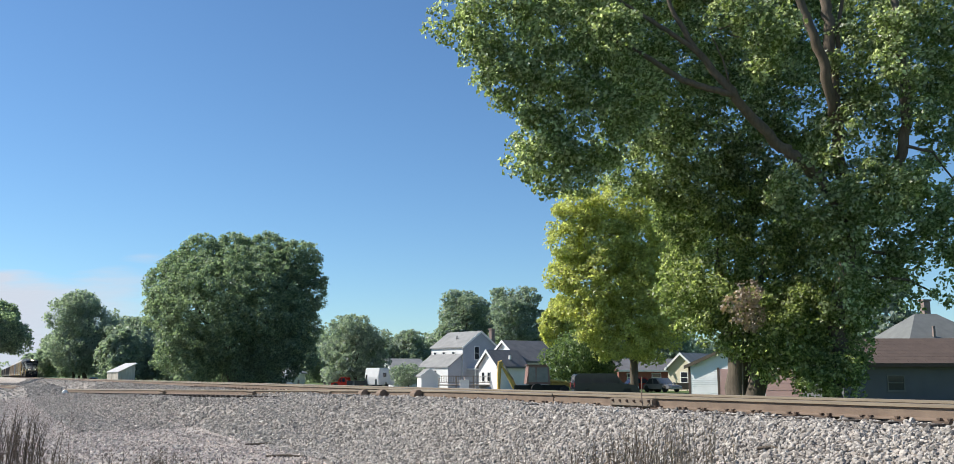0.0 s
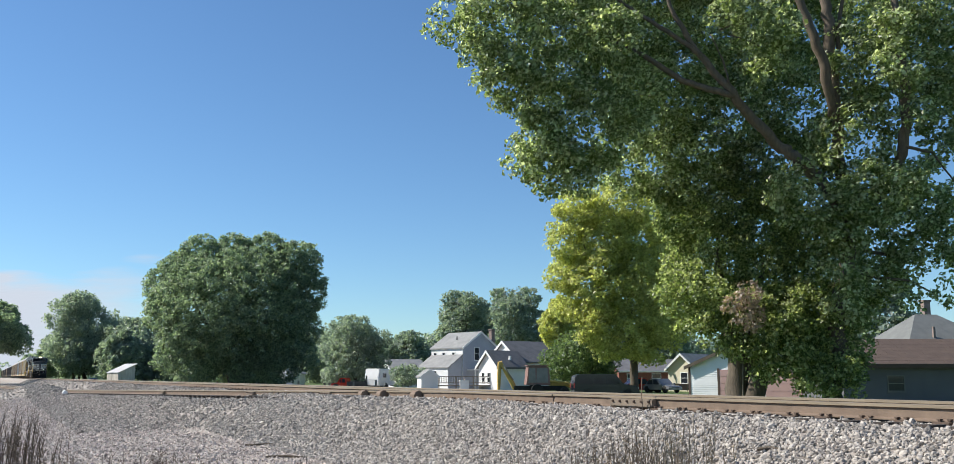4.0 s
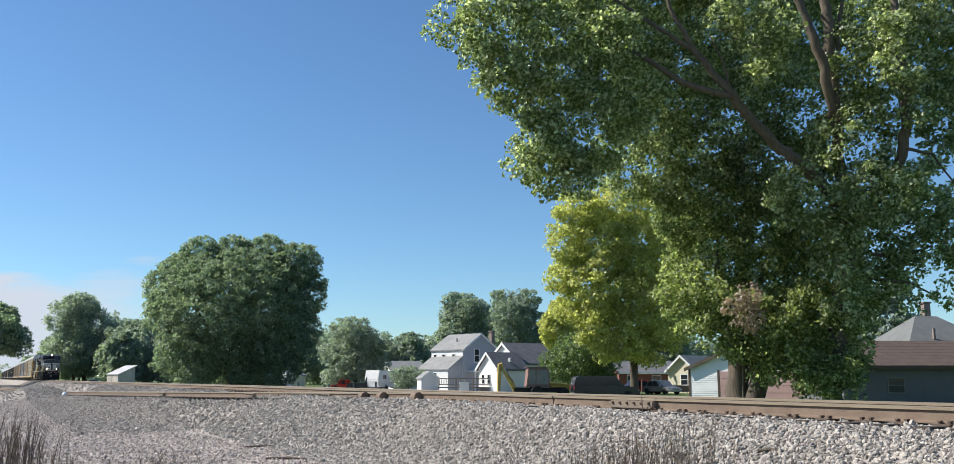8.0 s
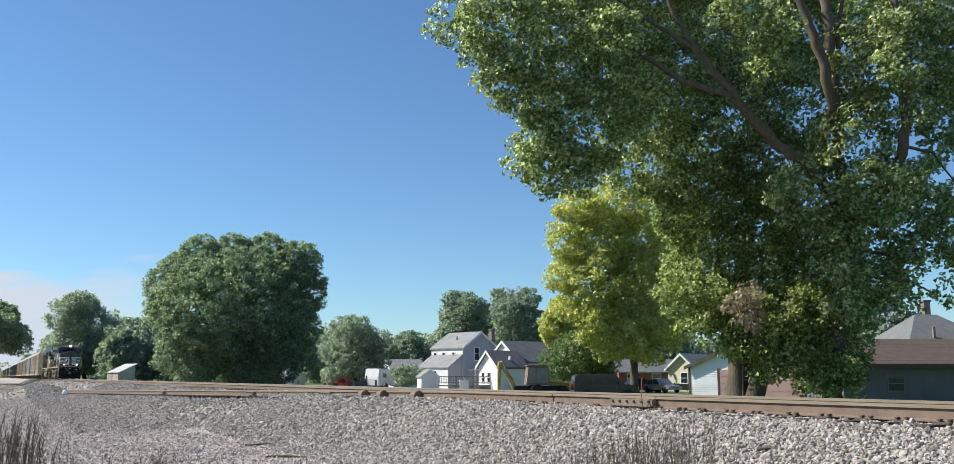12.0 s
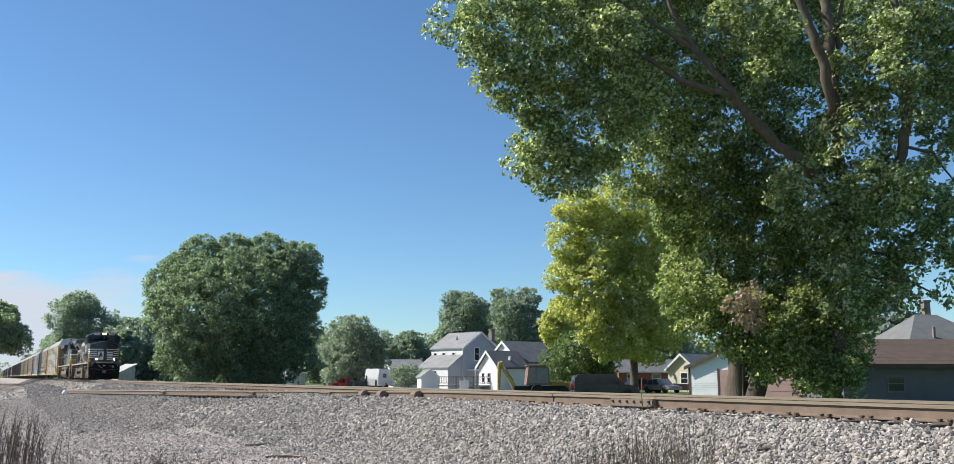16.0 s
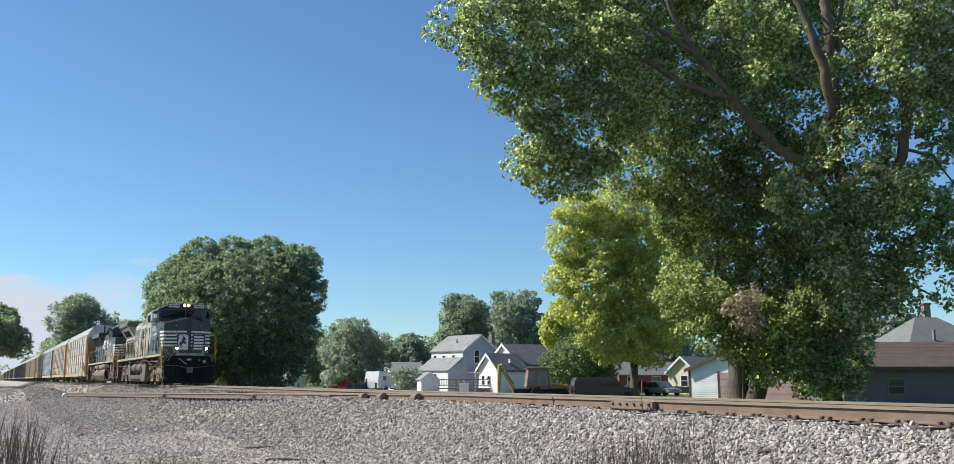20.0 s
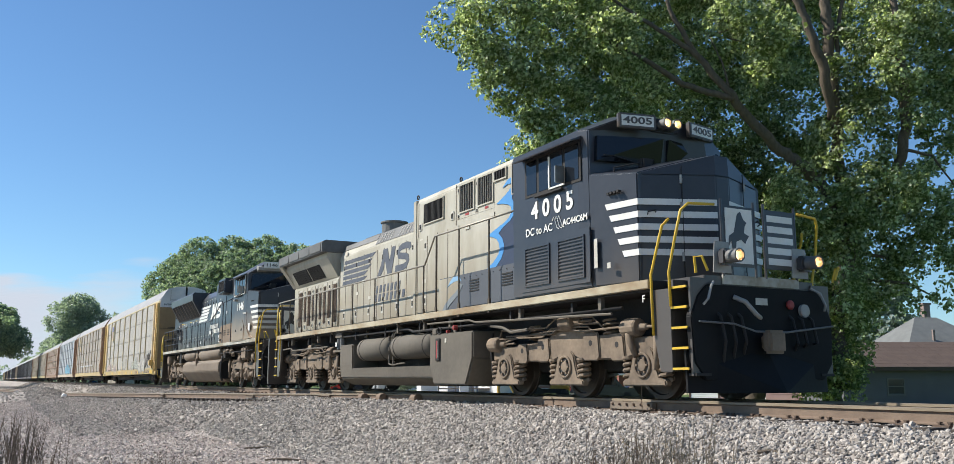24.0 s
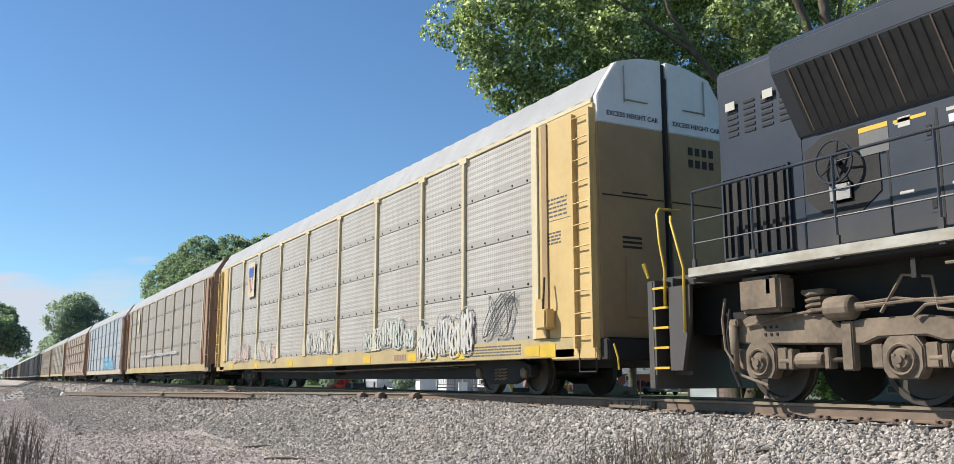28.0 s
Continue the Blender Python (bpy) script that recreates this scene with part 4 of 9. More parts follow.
def screen_metal(name, one, two):
    """Perforated galvanised sheet: rows of small holes with plain bands between them, and streaks of dirt."""
    m = surf(name, one, two, 0.6, 0.55, 0.25, 0.05, 7.0, stretch=(1, 1, 0.5))
    n, l = m.node_tree.nodes, m.node_tree.links
    b = n["Principled BSDF"]
    tc, sep = n.new("ShaderNodeTexCoord"), n.new("ShaderNodeSeparateXYZ")
    l.new(tc.outputs["Object"], sep.inputs[0])

    def op(kind, a, c):
        q = n.new("ShaderNodeMath")
        q.operation = kind
        for i, w in enumerate((a, c)):
            if isinstance(w, (int, float)):
                q.inputs[i].default_value = w
            else:
                l.new(w, q.inputs[i])
        return q.outputs[0]
    fx = op("FRACT", op("MULTIPLY", sep.outputs[0], 13.0), 0)
    fz = op("FRACT", op("MULTIPLY", sep.outputs[2], 24.0), 0)
    band = op("GREATER_THAN", sep.outputs[2], 0.13)
    hole = op("MULTIPLY", op("MULTIPLY", op("LESS_THAN", fx, 0.5), op("LESS_THAN", fz, 0.4)), band)
    old = b.inputs["Base Color"].links[0].from_socket
    mix = n.new("ShaderNodeMix")
    mix.data_type = "RGBA"
    mix.inputs[7].default_value = (0.14, 0.125, 0.105, 1)
    lap = n.new("ShaderNodeMix")
    lap.data_type = "RGBA"
    lap.inputs[7].default_value = (two[0] * 0.9, two[1] * 0.92, two[2] * 0.95, 1)
    l.new(op("MULTIPLY", op("SUBTRACT", 1.0, band), 0.65), lap.inputs[0]), l.new(old, lap.inputs[6])
    l.new(op("MULTIPLY", hole, 0.5), mix.inputs[0]), l.new(lap.outputs[2], mix.inputs[6]), l.new(mix.outputs[2], b.inputs["Base Color"])
    return m


M["screen"] = screen_metal("grey_perforated_screen", (0.52, 0.485, 0.435), (0.36, 0.315, 0.26))
M["screen_tan"] = screen_metal("tan_perforated_screen", (0.42, 0.37, 0.31), (0.29, 0.24, 0.19))
M["screen_blue"] = screen_metal("bluish_perforated_screen", (0.44, 0.46, 0.47), (0.33, 0.345, 0.35))
M["screen_rust"] = screen_metal("rusty_perforated_screen", (0.44, 0.33, 0.26), (0.31, 0.225, 0.17))
M["screen_dark"] = screen_metal("sooty_perforated_screen", (0.15, 0.15, 0.155), (0.10, 0.098, 0.10))
M["dark_post"] = surf("sooty_post_paint", (0.12, 0.115, 0.115), (0.08, 0.077, 0.075), 1.0, 0.7, fine=10, bump=0.04)


# ---- train: shared parts ----
def plate(name, outline, y, material, parent, thick=0.006, label=""):
    """A thin painted or bolted plate on a side wall: outline in (x, z), its face at y on the viewer's side."""
    return part(name, prism(B(), outline, "y", y, y + thick), material, parent, label)


def rect(x0, x1, z0, z1):
    return [(x0, z0), (x1, z0), (x1, z1), (x0, z1)]


SHARED = {}


def shared(key, build, material):
    if key not in SHARED:
        SHARED[key] = mesh_of(build(), key[0], material)
    return SHARED[key]


def at(ob, x, y, z, rx=0, ry=0, rz=0):
    ob.matrix_basis = pose(x, y, z, rx, ry, rz)
    return ob


def wheelset(parent, x, radius, shine):
    def build():
        b = B()
        for s in (-1, 1):
            lathe(b, [(s * 0.66, radius + 0.025), (s * 0.692, radius + 0.025), (s * 0.70, radius), (s * 0.80, radius - 0.006), (s * 0.80, radius - 0.07),
                      (s * 0.765, radius - 0.085), (s * 0.745, 0.2), (s * 0.79, 0.15), (s * 0.79, 0.08)], "y", (0, 0, 0), 32)
        lathe(b, [(-0.8, 0.09), (0.8, 0.09)], "y", (0, 0, 0), 12)
        box(b, 0.16, 0.2, -0.80, -0.765, -0.02, 0.02)
        return b
    me = shared(("wheelset", radius), build, shine)
    return at(part("wheelset", me, None, parent), x, 0, radius)


WHEELSETS = []


def spring(x, y, z0, z1, r, turns=5, wire=0.021):
    pts = [(x + r * math.cos(k * math.pi / 4), y + r * math.sin(k * math.pi / 4), z0 + (z1 - z0) * k / (turns * 8)) for k in range(turns * 8 + 1)]
    return tube(B(), pts, wire, 6)


def truck_six(parent, centre, style, axles):
    """A three-axle truck: side frames, axle boxes, coil springs, brake cylinders and its wheelsets."""
    t = part("truck", box(B(), centre - 1.6, centre + 1.6, -0.7, 0.7, 0.45, 0.85, 0.04), M["grimy"], parent)
    a0, a1, a2 = axles
    for s in (-1, 1):
        y = 1.02 * s
        if style == "cast":   # deep cast frame with a leg over each axle
            o = [(a0 - 0.5, 0.68), (a0 - 0.2, 0.7), (a0 + 0.4, 0.64), (a1 - 0.45, 0.64), (a1 - 0.25, 0.7), (a1 + 0.25, 0.7), (a1 + 0.45, 0.64), (a2 - 0.5, 0.64), (a2 - 0.2, 0.7), (a2 + 0.3, 0.68), (a2 + 0.46, 0.8),
                 (a2 + 0.42, 0.96), (a2 - 0.3, 0.98), (a2 - 0.6, 1.06), (a1 + 0.75, 1.04), (a1 + 0.4, 1.18), (a1 - 0.4, 1.18), (a1 - 0.66, 1.0), (a0 + 0.9, 0.98), (a0 + 0.3, 0.94), (a0 - 0.3, 0.96), (a0 - 0.5, 0.88)]
        else:                 # long low frame that rises over the outer axles
            o = [(a0 - 0.5, 0.8), (a0 - 0.2, 0.76), (a1 - 0.5, 0.70), (a1 - 0.3, 0.77), (a1 + 0.3, 0.77), (a1 + 0.5, 0.70), (a2 - 0.5, 0.70), (a2 - 0.2, 0.77), (a2 + 0.45, 0.79), (a2 + 0.5, 1.0), (a2 + 0.1, 1.14),
                 (a2 - 0.6, 1.14), (a2 - 0.9, 0.97), (a1 + 0.6, 0.95), (a1 + 0.3, 1.0), (a1 - 0.5, 1.0), (a1 - 0.8, 0.95), (a0 + 0.95, 1.12), (a0 - 0.2, 1.14), (a0 - 0.5, 1.0)]
        if style == "cast":
            for xa, xb, za, zb in ((a1 - 0.95, a1 - 0.5, 0.62, 1.06), (a1 + 0.5, a1 + 1.0, 0.62, 1.1), (a0 + 0.45, a0 + 0.85, 0.6, 0.98), (a2 - 0.85, a2 - 0.45, 0.6, 1.02)):
                bo = part("frame_boss", prism(B(), [(xa, za + 0.06), (xa + 0.07, za), (xb - 0.07, za), (xb, za + 0.06), (xb - 0.04, zb), (xa + 0.04, zb)], "y", *sorted((y + s * 0.1, y + s * 0.145)), 0.02), M["mud"], t)
                part("core_hole", lathe(B(), [(s * 0.146, 0.05), (s * 0.149, 0.045), (s * 0.149, 0.004)], "y", ((xa + xb) / 2, y, (za + zb) / 2 + 0.06), 12), M["grimy"], bo)
        part("side_frame", prism(B(), o, "y", y - 0.11, y + 0.11, 0.022), M["mud"], t)
        for a in axles:
            if style == "cast":
                b = prism(B(), [(a - 0.52, 0.21), (a + 0.52, 0.21), (a + 0.52, 0.3), (a + 0.37, 0.35), (a + 0.29, 0.56), (a + 0.24, 0.74), (a + 0.17, 0.8), (a - 0.17, 0.8), (a - 0.24, 0.74), (a - 0.29, 0.56), (a - 0.37, 0.35), (a - 0.52, 0.3)], "y", *sorted((y + s * 0.02, y + s * 0.15)), 0.02)
                pd = part("pedestal", b, M["mud"], t)
                yy = y + s * 0.15
                part("bearing_ring", lathe(B(), [(0, 0.2), (s * 0.025, 0.2), (s * 0.035, 0.185), (s * 0.03, 0.165), (0, 0.16)], "y", (a, yy, 0.53), 20), M["mud"], pd)
                part("bearing_recess", lathe(B(), [(s * 0.004, 0.16), (s * 0.008, 0.15), (s * 0.008, 0.01)], "y", (a, yy, 0.53), 20), M["grimy"], pd)
                b = B()
                lathe(b, [(s * 0.005, 0.1), (s * 0.03, 0.09), (s * 0.035, 0.01)], "y", (a, yy, 0.53), 14)
                for k in range(6):
                    q = k * math.pi / 3
                    lathe(b, [(s * 0.005, 0.022), (s * 0.04, 0.022), (s * 0.042, 0.004)], "y", (a + 0.12 * math.cos(q), yy, 0.53 + 0.12 * math.sin(q)), 6)
                part("bearing_cap", b, M["mud"], pd)
                for dx in (-0.43, 0.43):
                    part("coil_spring", spring(a + dx, y + s * 0.05, 0.31, 0.66, 0.095, 4, 0.034), M["mud"], t)
                    part("spring_seat", lathe(B(), [(0.64, 0.02), (0.64, 0.13), (0.68, 0.13), (0.68, 0.02)], "z", (a + dx, y + s * 0.05, 0), 14), M["mud"], t)
            else:
                b = prism(B(), [(a - 0.19, 0.3), (a + 0.19, 0.3), (a + 0.26, 0.42), (a + 0.26, 0.66), (a + 0.17, 0.78), (a - 0.17, 0.78), (a - 0.26, 0.66), (a - 0.26, 0.42)], "y", *sorted((y - s * 0.04, y + s * 0.13)), 0.018)
                pd = part("axle_box", b, M["mud"], t)
                yy = y + s * 0.13
                part("bearing_ring", lathe(B(), [(0, 0.19), (s * 0.03, 0.185), (s * 0.045, 0.17), (s * 0.035, 0.15), (0, 0.145)], "y", (a, yy, 0.52), 18), M["mud"], pd)
                b = lathe(B(), [(s * 0.006, 0.14), (s * 0.02, 0.12), (s * 0.05, 0.1), (s * 0.055, 0.05), (s * 0.08, 0.045), (s * 0.08, 0.01)], "y", (a, yy, 0.52), 14)
                for k in range(3):
                    q = k * 2 * math.pi / 3 + 0.5
                    lathe(b, [(s * 0.03, 0.026), (s * 0.075, 0.026), (s * 0.078, 0.004)], "y", (a + 0.075 * math.cos(q), yy, 0.52 + 0.075 * math.sin(q)), 6)
                part("bearing_cap", b, M["mud"], pd)
                for dx in (-0.34, 0.34):
                    part("guide_block", box(B(), a + dx - 0.08, a + dx + 0.08, *sorted((y - s * 0.06, y + s * 0.1)), 0.42, 0.7, 0.015), M["mud"], pd)
                if a < a2:   # guide rod with its rubber bushing towards the next axle
                    rod = part("traction_rod", tube(B(), [(a + 0.3, y + s * 0.08, 0.53), (a + 1.35, y + s * 0.08, 0.53)], 0.03, 8), M["mud"], t)
                    part("bushing", lathe(B(), [(0.6, 0.03), (0.6, 0.09), (0.64, 0.1), (0.95, 0.1), (0.99, 0.08), (0.99, 0.03)], "x", (a, y + s * 0.08, 0.53), 14), M["mud"], rod)
                    for dx in (0.52, 1.08):
                        part("rod_clamp", box(B(), a + dx - 0.04, a + dx + 0.04, *sorted((y, y + s * 0.15)), 0.42, 0.68, 0.012), M["mud"], rod)
                    part("hanger_plate", box(B(), a + 1.3, a + 1.46, *sorted((y + s * 0.02, y + s * 0.15)), 0.4, 0.98, 0.015), M["mud"], t)
        for i, x in enumerate((a0 - 0.35, a1 + 0.1, a2 - 0.25) if style == "cast" else (a1 - 0.75, a2 - 0.75)):
            b = B()
            lathe(b, [(-0.2, 0.05), (-0.19, 0.14), (-0.1, 0.15), (0.14, 0.15), (0.17, 0.13), (0.18, 0.06), (0.34, 0.05), (0.36, 0.025), (0.7, 0.022)], "x", (x, y + s * 0.12, (1.14, 1.2)[i] if style != "cast" else (1.0, 1.3, 1.12)[i]), 14)
            part("brake_cylinder", b, M["mud"], t)
        part("brake_rod", tube(B(), [(a0 - 0.2, y + s * 0.14, 1.0), (a0 + 0.5, y + s * 0.16, 1.1), (a1, y + s * 0.15, 1.2), (a1 + 0.5, y + s * 0.16, 1.12), (a2, y + s * 0.14, 1.16)], 0.018, 6), M["mud"], t)
        if style == "cast":
            part("damper", tube(B(), [(a2 + 0.34, y + s * 0.16, 0.45), (a2 + 0.36, y + s * 0.16, 1.0)], 0.05, 8), M["mud"], t)
        part("coil_spring", spring((a0 + a1) / 2 - 0.1, y, 1.02, 1.3, 0.13, 4), M["mud"], t)
        part("coil_spring", spring((a1 + a2) / 2 + 0.1, y, 1.02, 1.3, 0.13, 4), M["mud"], t)
        if style == "cast":
            for x, z, r in ((a0 + 0.62, 0.86, 0.05), (a1 + 0.72, 0.9, 0.045), (a1 + 0.95, 0.86, 0.06), (a2 - 0.55, 0.92, 0.04)):
                part("drain_hole", lathe(B(), [(0, r), (s * 0.006, r), (s * 0.006, 0.005)], "y", (x, y + s * 0.09, z), 12), M["grimy"], t)
            part("frame_plate", box(B(), a1 + 0.3, a1 + 0.55, *sorted((y + s * 0.09, y + s * 0.1)), 0.78, 0.98, 0.004), M["mud"], t)
            part("damper", tube(B(), [(a2 - 0.1, y + s * 0.2, 0.66), (a2 - 0.26, y + s * 0.2, 0.95), (a2 - 0.34, y + s * 0.18, 1.2)], [0.045, 0.06, 0.03], 9), M["mud"], t)
            for zz, dx in ((1.06, 0.0), (1.22, 0.12), (1.1, 0.3)):
                part("air_pipe", tube(B(), [(a0 - 0.3 + dx, y + s * 0.15, zz - 0.1), (a0 - 0.2 + dx, y + s * 0.16, zz + 0.04), (a1 - 0.7 + dx, y + s * 0.16, zz + 0.02), (a1 - 0.4 + dx, y + s * 0.16, zz + 0.16), (a1 + 0.7 + dx, y + s * 0.15, zz + 0.14), (a1 + 0.9 + dx, y + s * 0.14, zz)], 0.016, 6), M["mud"], t)
        else:
            for x in (a0 - 0.36, a2 + 0.3):
                part("damper", tube(B(), [(x, y + s * 0.19, 0.4), (x, y + s * 0.19, 0.62), (x - 0.02, y + s * 0.19, 0.64), (x - 0.04, y + s * 0.19, 1.02)], [0.035, 0.04, 0.06, 0.06], 9), M["mud"], t)
                part("damper_eye", box(B(), x - 0.1, x + 0.06, *sorted((y + s * 0.08, y + s * 0.22)), 1.0, 1.1, 0.02), M["mud"], t)
            part("spring_cap", box(B(), a0 + 0.75, a0 + 1.1, *sorted((y - s * 0.1, y + s * 0.16)), 1.34, 1.4, 0.012), M["mud"], t)
            part("coil_spring", spring(a0 + 0.92, y + s * 0.03, 1.08, 1.36, 0.14, 4, 0.03), M["mud"], t)
            for pts in ([(a1 - 0.2, 1.05), (a1 + 0.1, 1.45), (a1 + 0.45, 1.4), (a1 + 0.5, 1.05), (a1 + 0.9, 0.98)], [(a1 - 0.4, 1.14), (a1 + 0.3, 1.16), (a2 - 1.0, 1.14)], [(a2 - 0.9, 1.2), (a2 - 0.7, 1.36), (a2 - 0.3, 1.38), (a2 + 0.2, 1.3)],
                        [(a0 - 0.55, 1.4), (a0 - 0.62, 1.1), (a0 - 0.58, 0.7), (a0 - 0.3, 0.35), (a0 + 0.15, 0.22)], [(a1 + 0.2, 0.98), (a1 + 0.35, 1.1), (a1 + 0.8, 1.12), (a1 + 1.0, 1.0)]):
                part("air_pipe", tube(B(), [(x, y + s * 0.16, z) for x, z in pts], 0.02, 6), M["mud"], t)
            for x in (a0 + 0.1, a0 + 0.2, a0 + 0.3):
                for z in (0.88, 0.97):
                    part("bolt", box(B(), x - 0.016, x + 0.016, *sorted((y + s * 0.11, y + s * 0.125)), z - 0.016, z + 0.016), M["grimy"], t)
        part("air_hose", tube(B(), [(a0 - 0.5, y + s * 0.12, 1.25), (a0 - 0.56, y + s * 0.13, 0.9), (a0 - 0.5, y + s * 0.13, 0.45), (a0 - 0.4, y + s * 0.1, 0.2)], 0.026, 6), M["grimy"], t)
    for a in axles:
        w = wheelset(t, a, 0.51, M["steel_dirty"])
        WHEELSETS.append((w, a, 0.51))
    return t


M["steel_dirty"] = surf("worn_wheel_steel", (0.10, 0.08, 0.06), (0.045, 0.038, 0.032), 3, 0.6, 0.3, fine=20, bump=0.1)


def coupler(parent, x, sign):
    b = B()
    box(b, min(x - sign * 0.65, x), max(x - sign * 0.65, x), -0.1, 0.1, 0.75, 0.95, 0.02)
    box(b, min(x - sign * 0.05, x + sign * 0.12), max(x - sign * 0.05, x + sign * 0.12), -0.2, 0.14, 0.68, 1.02, 0.04)
    return part("coupler", b, M["mud"], parent)


def handrail(parent, path, posts, y, foot, material, post_material=None):
    for s in (-1, 1):
        r = part("handrail", tube(B(), [(x, s * y, z) for x, z in path], 0.021, 7), material, parent)
        for x, z in posts:
            b = B()
            tube(b, [(x, s * y, foot), (x, s * y, z)], 0.019, 6)
            box(b, x - 0.035, x + 0.035, s * y - 0.02, s * y + 0.02, foot - 0.16, foot + 0.12)
            part("post", b, post_material or material, r)


def steps(parent, x0, sign, count=5):
    """A corner stairwell before a black side plate; sign is the end of the engine it serves."""
    for s in (-1, 1):
        span = lambda p, q: (min(x0 + sign * p, x0 + sign * q), max(x0 + sign * p, x0 + sign * q))
        side = lambda p, q: (min(s * p, s * q), max(s * p, s * q))
        b = prism(B(), [(x0, 1.62), (x0 + sign * 0.02, 1.2), (x0 + sign * 0.2, 0.42), (x0 + sign * 0.46, 0.42), (x0 + sign * 0.46, 1.62)], "y", *side(1.40, 1.46), 0.004)
        w = part("stairwell", b, M["black"], parent)
        part("stair_side", box(B(), *span(0.42, 0.455), *side(1.08, 1.395), 0.42, 1.75), M["black"], w)
        part("stair_side", box(B(), *span(0.80, 0.84), *side(1.08, 1.42), 0.36, 1.75), M["black"], w)
        part("stair_back", box(B(), *span(0.42, 0.84), *side(1.04, 1.08), 0.36, 1.75), M["black"], w)
        for k in range(count):
            z = 0.45 + k * 0.29
            st = part("step", box(B(), *span(0.46, 0.80), *side(1.1, 1.45), z, z + 0.025), M["black"], w)
            part("step_edge", box(B(), *span(0.47, 0.80), *side(1.45, 1.47), z - 0.006, z + 0.028), M["ywl"], st, "yellow step edge")
        for dx, low, top, run in ((0.1, 0.95, 2.66, 0.32), (0.5, 1.35, 2.76, 0.28)):
            x = x0 + sign * dx
            p = [(x, s * 1.49, low), (x - sign * 0.02, s * 1.49, 1.85), (x + sign * run * 0.75, s * 1.47, top - 0.1), (x + sign * run, s * 1.40, top)]
            if dx > 0.3:
                p = p[:2] + [(x + sign * 0.1, s * 1.47, 2.3), (x + sign * 0.2, s * 1.42, 2.74), (x + sign * 0.26, s * 1.32, 2.84), (x + sign * 0.3, s * 0.86, 2.86)]
            part("grab_rail", tube(B(), p, 0.022, 7), M["ywl"], parent, "yellow corner grab rail")
        part("grab_loop", tube(B(), [(x0 + sign * 0.95, s * 1.4, 1.8), (x0 + sign * 0.98, s * 1.45, 2.02), (x0 + sign * 1.08, s * 1.4, 2.02), (x0 + sign * 1.08, s * 1.3, 1.82)], 0.02, 6), M["ywl"], parent)


def louvres(parent, x0, x1, z0, z1, y, rows, material, frame_material, upright=False, deep=0.03):
    """A framed grille of slats on the viewer's side wall, its backing a little inside."""
    g = part("grille", prism(B(), rect(x0, x1, z0, z1), "y", y - 0.004, y + 0.02), M["dkgrille"], parent)
    b = B()
    for q in ((x0 - 0.03, x1 + 0.03, z1, z1 + 0.03), (x0 - 0.03, x1 + 0.03, z0 - 0.03, z0), (x0 - 0.03, x0, z0, z1), (x1, x1 + 0.03, z0, z1)):
        box(b, q[0], q[1], y - deep, y + 0.01, q[2], q[3])
    part("grille_frame", b, frame_material, g)
    for k in range(rows):
        b = B()
        if upright:
            w = (x1 - x0) / rows
            box(b, x0 + k * w + w * 0.3, x0 + k * w + w * 0.62, y - deep + 0.006, y, z0, z1)
        else:
            w = (z1 - z0) / rows
            prism(b, [(y - deep + 0.004, z0 + k * w + w * 0.1), (y - deep + 0.004, z0 + k * w + w * 0.3), (y, z0 + k * w + w * 0.9), (y, z0 + k * w + w * 0.7)], "x", x0, x1)
        part("slat", b, material, g)
    return g


def hood_door(parent, x0, x1, z0, z1, y, material, latches=True):
    part("door_seam", box(B(), x0 - 0.014, x0 + 0.014, y - 0.019, y + 0.004, z0 + 0.01, z1 - 0.01), M["brownpost"] if material is M["cream"] else M["grimy"], parent)
    d = part("hood_door", prism(B(), rect(x0 + 0.012, x1 - 0.012, z0, z1), "y", y - 0.016, y + 0.01, 0.004), material, parent)
    if latches:
        for z in (z0 + 0.28, z1 - 0.24):
            b = B()
            box(b, x1 - 0.13, x1 - 0.07, y - 0.03, y - 0.014, z - 0.06, z + 0.06)
            lp = part("latch_plate", box(B(), x1 - 0.17, x1 - 0.03, y - 0.02, y - 0.012, z - 0.11, z + 0.11, 0.003), M["label_paper"] if material is M["cream"] else material, d)
            part("latch", b, M["grimy"], lp)
            part("notice_plate", box(B(), x0 + 0.12, x0 + 0.3, y - 0.019, y - 0.012, z + 0.16, z + 0.2), M["label_paper"], d)
    return d


def ribbon(points, half, y, material, parent, name, slant=0.0, foot=0.0):
    """A flat painted stroke of even width through points (x, z)."""
    b, rows = B(), []
    for i, (x, z) in enumerate(points):
        (xa, za), (xb, zb) = points[max(i - 1, 0)], points[min(i + 1, len(points) - 1)]
        k = math.hypot(xb - xa, zb - za)
        nx, nz = -(zb - za) / k * half, (xb - xa) / k * half
        rows.append([b.verts.new((x + q * nx + (z + q * nz - foot) * slant, yy, z + q * nz)) for q in (-1, 1) for yy in (y, y + 0.006)])
    for p, q in zip(rows, rows[1:]):
        for i, j in ((0, 2), (2, 3), (3, 1), (1, 0)):
            b.faces.new((p[i], p[j], q[j], q[i]))
    bmesh.ops.recalc_face_normals(b, faces=b.faces)
    return part(name, b, material, parent)


